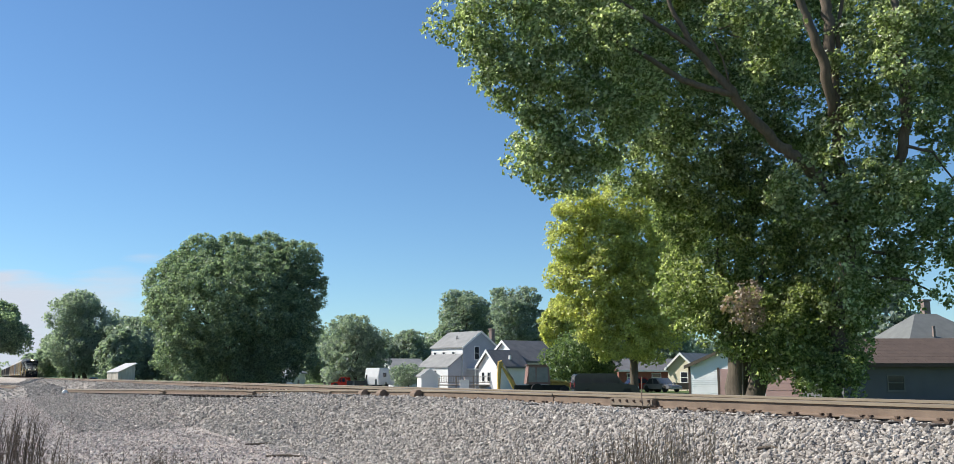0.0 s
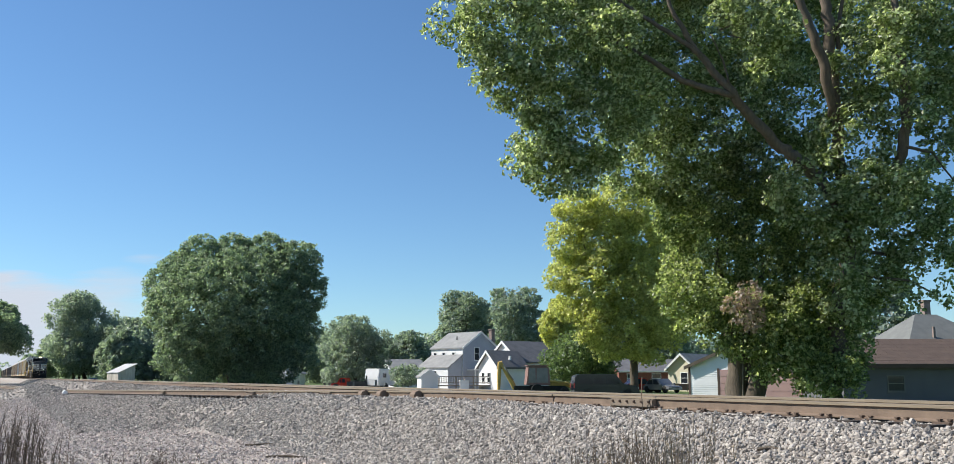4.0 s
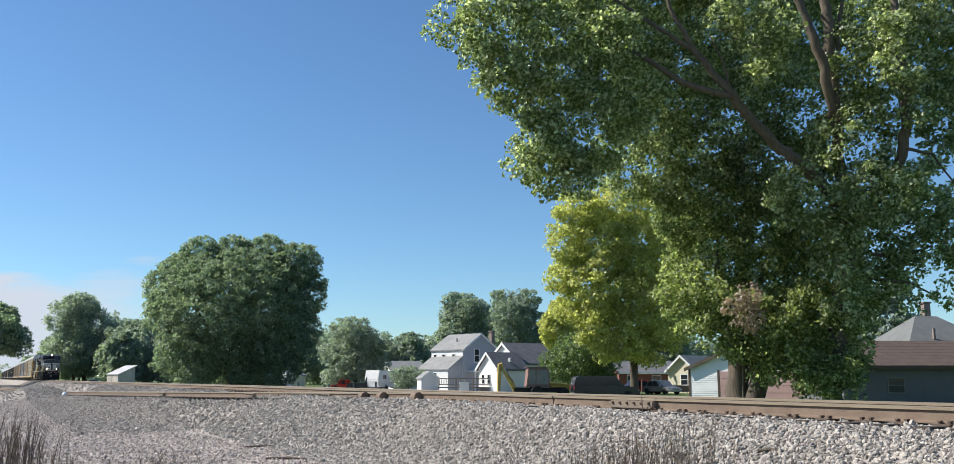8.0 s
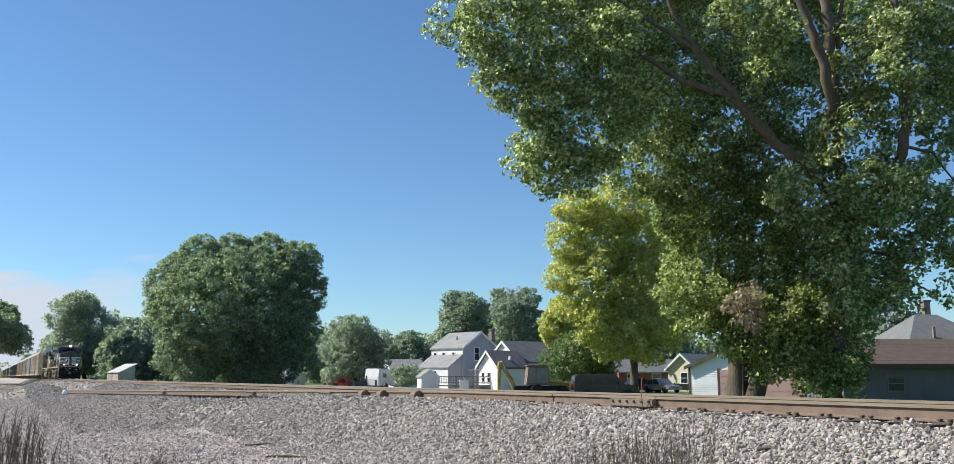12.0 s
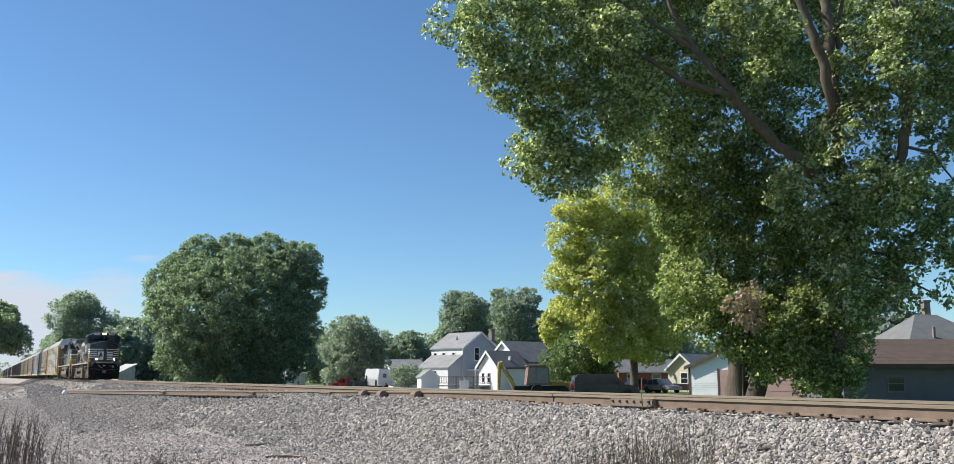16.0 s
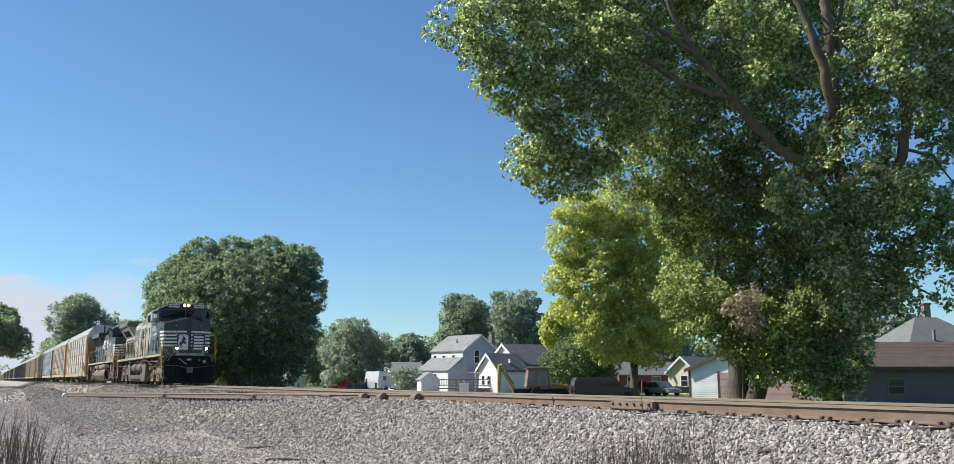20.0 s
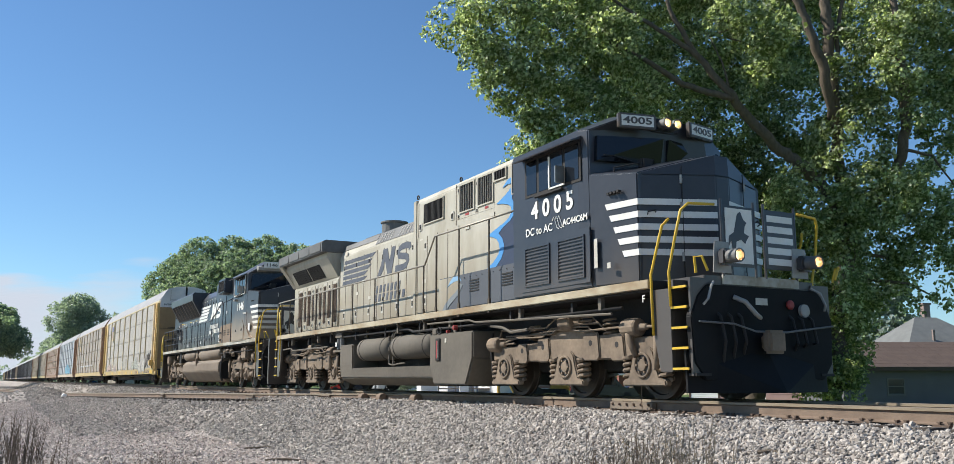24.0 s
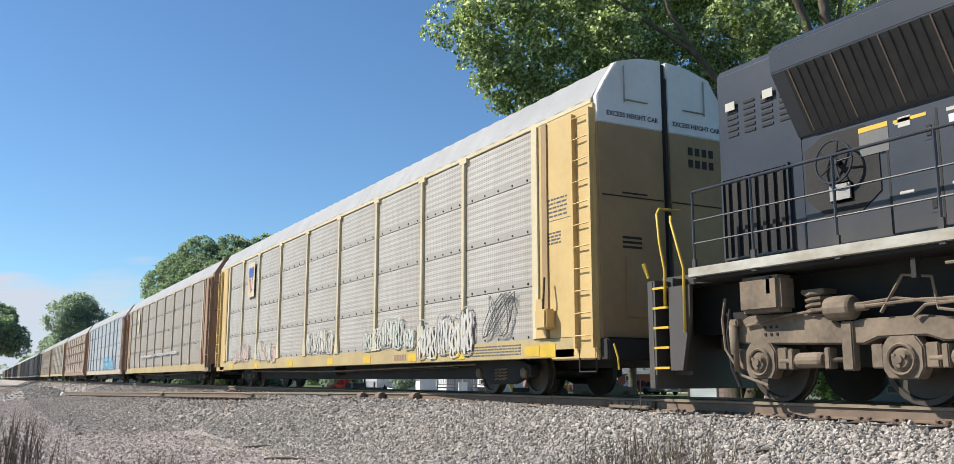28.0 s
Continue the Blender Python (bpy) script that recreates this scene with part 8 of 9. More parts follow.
scrawl(yellow_car, -10.6, -8.2, 0.9, 1.6, -1.545, [M["pinkgraf"]], 7, 4)
b = B()
for q in range(6):
    pts = [(10.47 + 0.68 * math.cos(i * 0.7 + q * 1.05) * (1 - 0.1 * q), -1.54, 1.5 + 0.42 * math.sin(i * 0.9 + q * 1.7)) for i in range(9)]
    part("graffiti_stroke", tube(B(), pts, 0.008, 4), M["greygrime"], yellow_car, "thin dark sprayed loop")
bars(yellow_car, 12.05, 3.45, 5, 0.7, -1.504, M["logo"])
bars(yellow_car, 12.15, 2.85, 4, 0.4, -1.504, M["logo"], 0.06)
bars(yellow_car, 9.0, 0.93, 4, 2.2, -1.514, M["logo"], 0.055, 0.025)
plate("stencil_frame", [(12.0, 3.05), (12.85, 3.05), (12.85, 3.06), (12.01, 3.06), (12.01, 3.5), (12.0, 3.5)], -1.504, M["logo"], yellow_car)
plate("reflector", rect(11.86, 12.35, 0.68, 0.9), -1.516, M["ywl"], yellow_car, label="yellow reflector strip")
for x in (11.35, 8.54, 6.2, 3.42, 0.6, -3.2, -7.4, -11.0):
    plate("reflector", rect(x, x + 0.48, 0.7, 0.88), -1.516, M["ywl"], yellow_car)
bars(yellow_car, 5.4, 0.87, 1, 0.7, -1.514, M["ar_tan"], 0.1, 0.14)
for s, word in ((-1, "EXCESS HEIGHT CAR"), (1, "EXCESS HEIGHT CAR")):
    me = letters(word, 0.118, 0.006, 0.002)
    me.transform(Matrix.Translation((13.625, s * 0.72, 4.72)) @ Matrix.Rotation(radians(90), 4, "Z"))
    me.materials.append(M["black"])
    part("lettering", me, None, yellow_car)
b = B()
for r, k in ((0, 4), (1, 4)):
    for i in range(k):
        box(b, 13.62, 13.628, 0.5 + i * 0.16, 0.6 + i * 0.16, 4.2 - r * 0.22, 4.34 - r * 0.22)
part("lettering", b, M["grimy"], yellow_car)
b = B()
for r in range(3):
    box(b, 13.62, 13.628, -1.0, -0.6, 2.6 - r * 0.08, 2.64 - r * 0.08)
box(b, 13.62, 13.628, -0.98, -0.45, 3.36, 3.39)
part("lettering", b, M["grimy"], yellow_car)
part("hand_brake", box(B(), 12.0, 12.35, -1.72, -1.5, 1.15, 1.5, 0.03), M["ar_yellow"], yellow_car)
part("brake_chain", tube(B(), [(12.2, -1.66, 1.5), (12.25, -1.68, 1.75), (12.22, -1.64, 2.05)], 0.02, 5), M["grimy"], yellow_car)
part("uncoupling_lever", tube(B(), [(13.9, -1.45, 0.85), (14.0, -1.45, 0.62), (13.95, -1.4, 0.45)], 0.016, 5), M["ywl"], yellow_car)
tb = plate("notice_board", rect(-8.6, -7.8, 3.3, 4.6), -1.545, M["ar_cream"], tan_car)
plate("board_mark", rect(-8.35, -8.05, 3.8, 4.15), -1.551, M["logo"], tb)
scrawl(tan_car, -6.5, 6.0, 1.6, 1.75, -1.545, [M["ar_white"]], 8, 6)
scrawl(grey_car, 1.0, 8.4, 0.95, 2.2, -1.545, [M["bluegraf"], M["skyblue"], M["bluegraf"]], 9, 8)
for z in (2.1, 3.1, 4.0):
    part("belt_rail", box(B(), -11.7, 11.7, -1.56, -1.5, z, z + 0.09, 0.01), M["ar_tan"], rust_car)
for i in range(20):
    plate("stain", [(-11 + i * 1.12, 1.02), (-10.6 + i * 1.12, 1.02), (-10.7 + i * 1.12, 1.5 + 0.2 * math.sin(i * 5)), (-10.9 + i * 1.12, 1.4)], -1.548, M["pinkgraf"], rust_car, 0.004)


# ---- houses and yards beyond the line ----
def siding_boards(wall, x0, x1, z0, z1, y, material, pitch=0.2):
    """Lapped boards on a wall that faces -y, one piece each."""
    n = int((z1 - z0) / pitch)
    for i in range(n):
        z = z0 + i * pitch
        b = prism(B(), [(y - 0.03, z), (y - 0.012, z + pitch), (y, z + pitch), (y, z)], "x", x0, x1)
        part("siding_board", b, material, wall)


def window(parent, x, z, w, h, y, turn=0, pivot=(0, 0), edge=None):
    """A sash window on a wall: frame, two panes, sill. turn 0: wall faces -y; 90: faces -x."""
    m = Matrix.Translation((pivot[0], pivot[1], 0)) @ Matrix.Rotation(radians(-turn), 4, "Z")
    b = B()
    f = 0.07
    for q in ((x - w / 2 - f, x + w / 2 + f, z + h, z + h + f), (x - w / 2 - f, x + w / 2 + f, z - f, z), (x - w / 2 - f, x - w / 2, z, z + h), (x + w / 2, x + w / 2 + f, z, z + h), (x - w / 2, x + w / 2, z + h / 2 - 0.025, z + h / 2 + 0.025)):
        box(b, q[0], q[1], y - 0.05, y + 0.01, q[2], q[3])
    b.transform(m)
    wn_ = part("window", b, edge or M["trim"], parent)
    for z0, z1 in ((z, z + h / 2 - 0.025), (z + h / 2 + 0.025, z + h)):
        b = box(B(), x - w / 2, x + w / 2, y - 0.02, y - 0.008, z0, z1)
        b.transform(m)
        part("pane", b, M["pane"], wn_)
    b = box(B(), x - w / 2 - 0.1, x + w / 2 + 0.1, y - 0.09, y, z - f - 0.05, z - f)
    b.transform(m)
    part("sill", b, edge or M["trim"], wn_)
    return wn_


def gable_block(t, x0, x1, y0, y1, eave, ridge, wall_m, roof_m, over=0.35, thick=0.14, along="y", trim=True, edge=None):
    """Walls with a gable at both ends and a roof of two slopes; the ridge runs along x or y."""
    if along == "y":
        c = (x0 + x1) / 2
        wall = part("wall", prism(B(), [(x0, -0.1), (x1, -0.1), (x1, eave), (c, ridge), (x0, eave)], "y", y0, y1), wall_m, t)
        k = (ridge - eave) / (c - x0)
        for s, xe in ((-1, x0), (1, x1)):
            o = [(c, ridge), (xe + s * over, eave - k * over), (xe + s * over, eave - k * over + thick), (c, ridge + thick)]
            r = part("roof", prism(B(), o, "y", y0 - over, y1 + over), roof_m, t)
            if trim:
                o = [(c, ridge - 0.12), (xe + s * over, eave - k * over - 0.12), (xe + s * over, eave - k * over + thick + 0.02), (c, ridge + thick + 0.02)]
                part("rake_board", prism(B(), o, "y", y0 - over - 0.05, y0 - over - 0.003), edge or M["trim"], r)
    else:
        c = (y0 + y1) / 2
        wall = part("wall", prism(B(), [(y0, -0.1), (y1, -0.1), (y1, eave), (c, ridge), (y0, eave)], "x", x0, x1), wall_m, t)
        k = (ridge - eave) / (c - y0)
        for s, ye in ((-1, y0), (1, y1)):
            o = [(c, ridge), (ye + s * over, eave - k * over), (ye + s * over, eave - k * over + thick), (c, ridge + thick)]
            r = part("roof", prism(B(), o, "x", x0 - over, x1 + over), roof_m, t)
            part("fascia", box(B(), x0 - over, x1 + over, *sorted((ye + s * over, ye + s * (over + 0.04))), eave - k * over - 0.06, eave - k * over + thick), edge or M["trim"], r)
    return wall


def white_house():
    t = thing("house", "white two-storey frame house with grey shingle roof", "house", facing(-2.0, 119.5, 42, -0.06))
    w = gable_block(t, -3.1, 3.1, -3.4, 3.0, 5.3, 7.35, M["white"], M["slate"], 0.18)
    for z in [0.22 * i for i in range(33)]:   # lapped boards on the gable, its shade put into their blue-grey
        k = 3.1 if z < 5.2 else 3.1 * (7.3 - z) / 2.05
        if k > 0.15:
            part("siding_board", prism(B(), [(-3.435, z), (-3.415, z + 0.22), (-3.4, z + 0.22), (-3.4, z)], "x", -k, k), M["shade_siding"], w)
    window(w, -0.7, 3.75, 0.75, 1.6, -3.43)
    for y in (-2.2, -0.4, 1.6):
        window(w, y, 3.75, 0.5, 0.95, -3.1, 90)
    lean = part("lean_to", prism(B(), [(-5.4, -0.1), (-3.1, -0.1), (-3.1, 4.3), (-5.4, 2.75)], "y", -3.2, 2.8), M["white"], t)
    part("lean_to_roof", prism(B(), [(-5.55, 2.65), (-3.1, 4.32), (-3.1, 4.46), (-5.55, 2.79)], "y", -3.45, 3.0), M["slate"], t)
    # the lean-to's end gets the same shade in its colour
    part("siding_panel", prism(B(), [(-5.4, -0.1), (-3.1, -0.1), (-3.1, 4.3), (-5.4, 2.75)], "y", -3.225, -3.2), M["shade_siding"], lean)
    window(lean, -2.0, 1.2, 0.6, 1.1, -5.4, 90)
    window(lean, 0.6, 1.2, 0.6, 1.1, -5.4, 90)
    c = part("chimney", box(B(), 4.6, 5.2, -0.6, 0.0, -0.1, 7.9, 0.02), M["chimney_brick"], t)
    part("chimney_cap", box(B(), 4.52, 5.28, -0.68, 0.08, 7.9, 8.08, 0.02), M["chimney_brick"], c)
    w2 = gable_block(t, 3.1, 6.6, -1.0, 5.0, 4.6, 6.6, M["white"], M["slate"], 0.3, along="x")
    part("vent_pipe", tube(B(), [(-1.6, -0.5, 6.2), (-1.6, -0.5, 6.9)], 0.08, 8), M["dark_roof"], t)
    part("porch_roof", box(B(), -2.4, 0.6, -5.0, -3.4, 2.4, 2.6, 0.02), M["trim"], t)
    for x in (-2.25, 0.45):
        part("porch_post", box(B(), x - 0.06, x + 0.06, -4.95, -4.83, -0.1, 2.4), M["trim"], t)


def small_house():
    t = thing("house", "low white house with dark roof and curved gable trim", "house", facing(2.35, 105.5, -55, -0.06))
    w = gable_block(t, -1.9, 1.9, -1.5, 2.6, 2.75, 4.45, M["white"], M["dark_roof"], 0.3, 0.22)
    for x in (-0.95, 0.2):
        window(w, x, 1.0, 0.5, 1.0, -1.5)
    gable_block(t, -5.6, 0.8, 2.6, 8.4, 3.4, 5.75, M["white"], M["dark_roof"], 0.3, 0.2)
    part("roof_vent", box(B(), 1.2, 1.45, 0.6, 0.85, 3.5, 4.0, 0.02), M["trim"], t)


def garage():
    t = thing("garage", "white garage with faded pink door and brown roof", "garage", facing(19.9, 66, -34, -0.06))
    w = gable_block(t, -4.5, 4.9, 0, 7, 2.35, 4.3, M["white"], M["brown"], 0.3, 0.12, edge=M["brownpost"])
    siding_boards(w, -4.4, -2.3, 0.0, 2.3, 0.0, M["white"], 0.16)
    part("corner_trim", box(B(), -4.56, -4.4, -0.05, 0.1, -0.1, 2.4), M["brown"], t)
    part("door_trim", box(B(), -2.3, -2.15, -0.06, 0.0, -0.1, 2.2), M["brown"], t)
    for k in range(2):
        d = part("garage_door", box(B(), -2.15 + k * 3.4, 1.0 + k * 3.4, -0.035, 0.0, 0.0, 2.1), M["pink"], t, "faded pink garage door")
        for r in range(4):
            part("door_panel", box(B(), -2.1 + k * 3.4, 0.95 + k * 3.4, -0.05, -0.035, 0.04 + r * 0.52, 0.5 + r * 0.52, 0.01), M["pink"], d)
    return t


def grey_house():
    t = thing("house", "low dark grey house with a brown shingle roof in tree shade", "house", facing(29.6, 54, -4, -0.06))
    w = gable_block(t, -7.4, 9, 0, 8.5, 2.35, 3.85, M["grey_wall"], M["brown"], 0.5, 0.16, along="x", edge=M["brown"])
    siding_boards(w, -7.35, 9, 0.0, 2.2, 0.0, M["grey_wall"], 0.2)
    window(w, -4.3, 0.75, 0.9, 0.85, -0.02, edge=M["greygrime"])
    n = 16
    for r in range(8):   # rows of shingles on the slope towards the line
        z0 = 2.18 + 0.14 + r * 0.21
        y0 = -0.5 + r * 0.595
        for k in range(n):
            b = B()
            x0 = -7.9 + k * 1.09 + (0.5 if r % 2 else 0)
            vs = [b.verts.new(p) for p in ((x0, y0, z0 + 0.02), (x0 + 1.07, y0, z0 + 0.02), (x0 + 1.07, y0 + 0.6, z0 + 0.226), (x0, y0 + 0.6, z0 + 0.226), (x0, y0, z0 + 0.03), (x0 + 1.07, y0, z0 + 0.03), (x0 + 1.07, y0 + 0.6, z0 + 0.236), (x0, y0 + 0.6, z0 + 0.236))]
            for q in ((4, 5, 6, 7), (0, 1, 5, 4), (1, 2, 6, 5), (3, 0, 4, 7)):
                b.faces.new([vs[i] for i in q])
            part("shingle_strip", b, M["brown"], w)


def hip_house():
    t = thing("house", "pale house behind with a steep grey hip roof", "house", facing(44.5, 88, 10, -0.06))
    part("wall", box(B(), -5, 5, -4, 4, -0.1, 4.4), M["pale_siding"], t)
    b = B()
    vs = [b.verts.new(p) for p in ((-5.5, -4.5, 4.2), (5.5, -4.5, 4.2), (5.5, 4.5, 4.2), (-5.5, 4.5, 4.2), (-1.2, 0, 7.7), (1.2, 0, 7.7))]
    for q in ((0, 1, 5, 4), (1, 2, 5), (2, 3, 4, 5), (3, 0, 4), (3, 2, 1, 0)):
        b.faces.new([vs[i] for i in q])
    part("roof", b, M["old_slate"], t)
    c = part("chimney", box(B(), 0.2, 0.9, 0.4, 1.1, 5.5, 9.0, 0.02), M["chimney_brick"], t)
    part("chimney_cap", box(B(), 0.1, 1.0, 0.3, 1.2, 9.0, 9.18, 0.02), M["chimney_brick"], c)
    part("flue", box(B(), -1.72, -1.5, -3.2, -2.98, 4.6, 6.3, 0.01), M["chimney_brick"], t)


def plain_house(label, right, ahead, turn, wide, deep, eave, ridge, wall_m, roof_m, along="y", wins=()):
    t = thing("house", label, "house", facing(right, ahead, turn, -0.06))
    w = gable_block(t, -wide / 2, wide / 2, 0, deep, eave, ridge, wall_m, roof_m, 0.3, along=along)
    for x, z, a, b in wins:
        window(w, x, z, a, b, 0.0)
    return t


white_house()
small_house()
garage()
grey_house()
hip_house()
plain_house("small cream house with white porch trim", 22.3, 98, -42, 3.4, 6, 2.5, 4.0, M["pale_siding"], M["slate"], wins=((0.3, 0.9, 0.8, 1.1),))
plain_house("long low brick house behind the cars", 21.5, 108, 0, 9, 6, 2.3, 3.6, M["brick"], M["dark_roof"], "x", ((-3, 0.9, 1, 1), (0, 0.9, 1, 1), (3, 0.9, 1, 1)))
plain_house("low house with a worn grey roof", -10.5, 138, 25, 5.5, 7, 2.3, 4.2, M["white"], M["slate"], "x", ((-1, 0.9, 0.9, 1),))
plain_house("small pale blue outbuilding", -28.5, 128, 12, 3.8, 4, 1.7, 2.4, M["white"], M["tin"], "x")
plain_house("small cream bungalow beyond the yard", -31.5, 150, 0, 3.0, 5, 2.2, 3.2, M["pale_siding"], M["slate"])
plain_house("distant small cream house", -25.5, 175, 0, 4.0, 5, 2.2, 3.2, M["pale_siding"], M["slate"], "x")

shed = thing("shed", "old plank shed with a pale tin roof", "shed", facing(-63.0, 160, 46, -0.06))
part("wall", prism(B(), [(-1.5, -0.1), (1.5, -0.1), (1.5, 3.7), (-1.5, 2.3)], "y", 0, 4.6), M["white_plank"], shed)
part("roof", prism(B(), [(-1.66, 2.24), (1.8, 3.85), (1.8, 3.97), (-1.66, 2.36)], "y", -0.2, 4.8), M["tin"], shed, "pale tin roof")
for i in range(8):
    part("plank", box(B(), -1.55, -1.505, 0.05 + i * 0.57, 0.6 + i * 0.57, 0.0, 2.2), M["white_plank"], shed)


# ---- vehicles and machines ----
def wheel(parent, x, y, r, w=0.2):
    a = part("wheel", lathe(B(), [(-w / 2, r * 0.62), (-w / 2, r * 0.94), (-w / 2 + 0.03, r), (w / 2 - 0.03, r), (w / 2, r * 0.94), (w / 2, r * 0.62)], "y", (x, y, r), 20), M["tyre"], parent)
    part("rim", lathe(B(), [(-w / 2 + 0.02, r * 0.6), (w / 2 - 0.02, r * 0.6)], "y", (x, y, r), 14), M["rim"], a)


def motor_car(name, label, category, pose_, long, tall, wide, paint, style="car"):
    t = thing(name, label, category, pose_)
    h, s = long / 2, tall
    belt = 0.56 * s
    if style == "van":
        side = [(-h, 0.35), (-h - 0.02, belt), (-h + 0.1, s - 0.12), (-h + 0.4, s), (h * 0.28, s), (h * 0.52, belt + 0.05), (h * 0.95, belt - 0.12), (h, belt - 0.3), (h, 0.35)]
        glass = [(-h + 0.25, belt + 0.05), (-h + 0.35, s - 0.12), (h * 0.24, s - 0.12), (h * 0.43, belt + 0.05)]
    elif style == "pickup":
        side = [(-h, 0.45), (-h, belt), (-h * 0.1, belt), (-h * 0.05, s - 0.05), (0.05, s), (h * 0.35, s), (h * 0.55, belt + 0.04), (h * 0.95, belt - 0.06), (h, belt - 0.3), (h, 0.45)]
        glass = [(0.0, belt + 0.05), (0.05, s - 0.12), (h * 0.32, s - 0.12), (h * 0.47, belt + 0.05)]
    else:
        side = [(-h, 0.3), (-h, belt - 0.05), (-h * 0.72, belt + 0.02), (-h * 0.45, s - 0.06), (-h * 0.2, s), (h * 0.1, s), (h * 0.42, belt + 0.04), (h * 0.92, belt - 0.1), (h, belt - 0.25), (h, 0.3)]
        glass = [(-h * 0.62, belt + 0.04), (-h * 0.42, s - 0.1), (h * 0.08, s - 0.1), (h * 0.33, belt + 0.04)]
    part("body", prism(B(), side, "y", -wide / 2, wide / 2, 0.07), paint, t)
    for q in (-1, 1):
        y = q * wide / 2
        n = 3 if style == "van" else 2
        g = part("side_glass", prism(B(), glass, "y", *sorted((y - q * 0.01, y + q * 0.006))), M["pane"], t)
        for k in range(1, n):
            x = glass[0][0] + (glass[3][0] - glass[0][0]) * k / n
            part("pillar", box(B(), x - 0.05, x + 0.05, *sorted((y, y + q * 0.012)), belt + 0.03, s - 0.1), paint, g)
        for k in (0.28, 0.5):
            part("door_handle", box(B(), -h + long * k, -h + long * k + 0.2, *sorted((y, y + q * 0.03)), belt - 0.12, belt - 0.08), paint, t)
        part("mirror", box(B(), h * 0.36, h * 0.44, *sorted((y, y + q * 0.2)), belt + 0.02, belt + 0.18, 0.02), paint, t)
        for x in (-h * 0.62, h * 0.64):
            wheel(t, x, q * (wide / 2 - 0.09), 0.34 if style != "pickup" else 0.38)
        part("headlight", box(B(), h - 0.06, h + 0.015, *sorted((q * wide * 0.28, q * wide * 0.46)), belt - 0.34, belt - 0.2, 0.02), M["rim"], t)
        part("tail_light", box(B(), -h - 0.025, -h + 0.04, *sorted((q * wide * 0.36, q * wide * 0.48)), belt - 0.25, belt + 0.1, 0.01), M["redpaint"], t)
    part("bumper", box(B(), h - 0.08, h + 0.05, -wide * 0.46, wide * 0.46, 0.32, 0.5, 0.03), paint, t)
    part("bumper", box(B(), -h - 0.06, -h + 0.08, -wide * 0.46, wide * 0.46, 0.32, 0.5, 0.03), paint, t)
    return t


motor_car("van", "black passenger van parked on the side street", "van", facing(9.7, 69, 4, -0.06), 4.95, 1.78, 1.9, M["car_black"], "van")
motor_car("car", "red car parked by the brick house", "car", facing(16.7, 92, 10, -0.06), 4.3, 1.45, 1.75, M["car_red"])
motor_car("car", "silver grey car parked by the brick house", "car", facing(18.4, 90, -60, -0.06), 4.2, 1.4, 1.7, M["car_grey"])
motor_car("pickup_truck", "dark pickup truck parked beside the camper", "pickup", facing(-14.1, 113, 8, -0.06), 5.0, 1.8, 1.9, M["car_black"], "pickup")
motor_car("pickup_truck", "red pickup truck in the far yard", "pickup", facing(-16.7, 114, 170, -0.06), 3.9, 1.45, 1.7, M["car_red"], "pickup")
motor_car("car", "blue car beside the old shed", "car", facing(-67.5, 156, 200, -0.06), 3.9, 1.4, 1.7, M["car_blue"])

camper = thing("camper_trailer", "white camper trailer parked in the yard", "camper", facing(-12.3, 113.5, 60, -0.06))
part("shell", prism(B(), [(-2.0, 0.5), (2.0, 0.5), (2.05, 1.6), (1.8, 2.5), (-1.9, 2.6), (-2.1, 1.4)], "y", -1.1, 1.1, 0.08), M["trim"], camper)
part("window", box(B(), -1.2, -0.5, -1.115, -1.1, 1.5, 2.0), M["pane"], camper)
part("window", box(B(), 0.9, 1.5, -1.115, -1.1, 1.5, 2.0), M["pane"], camper)
part("door", box(B(), 0.0, 0.65, -1.12, -1.1, 0.6, 2.3, 0.01), M["white"], camper)
for q in (-1, 1):
    wheel(camper, -0.3, q * 1.0, 0.34)
part("tow_bar", box(B(), 2.0, 3.1, -0.08, 0.08, 0.4, 0.5), M["grimy"], camper)
part("jack", tube(B(), [(2.9, 0, 0.0), (2.9, 0, 0.5)], 0.04, 6), M["grimy"], camper)

hoe = thing("backhoe", "yellow backhoe with a faded red cab and folded boom", "backhoe", facing(4.6, 74, 6, -0.06))
part("chassis", box(B(), -1.7, 2.6, -0.55, 0.55, 0.45, 0.85, 0.05), M["grimy"], hoe)
part("bonnet", box(B(), 1.3, 2.9, -0.5, 0.5, 0.8, 1.12, 0.08), M["digger"], hoe)
cabb = part("cab", prism(B(), [(-0.75, 0.9), (1.25, 0.9), (1.15, 2.3), (0.95, 2.45), (-0.55, 2.45)], "y", -0.75, 0.75, 0.04), M["cabbrown"], hoe, "faded red cab")
for x0, x1 in ((-0.52, -0.02), (0.12, 1.0)):
    part("cab_window", prism(B(), [(x0 - 0.06, 1.1), (x1 + 0.04, 1.1), (x1, 2.28), (x0 + 0.02, 2.28)], "y", -0.77, -0.745), M["dusty_glass"], cabb)
part("cab_roof", box(B(), -0.7, 1.1, -0.85, 0.85, 2.45, 2.52, 0.03), M["cabbrown"], cabb)
for x, r in ((0.1, 0.5), (2.4, 0.38)):
    for q in (-1, 1):
        wheel(hoe, x, q * 0.85, r, 0.36)
b = tube(B(), [(-1.6, 0, 0.6), (-1.95, 0.0, 1.3), (-2.4, 0.0, 2.1), (-2.72, 0.0, 2.68)], [0.2, 0.2, 0.17, 0.12], 6)
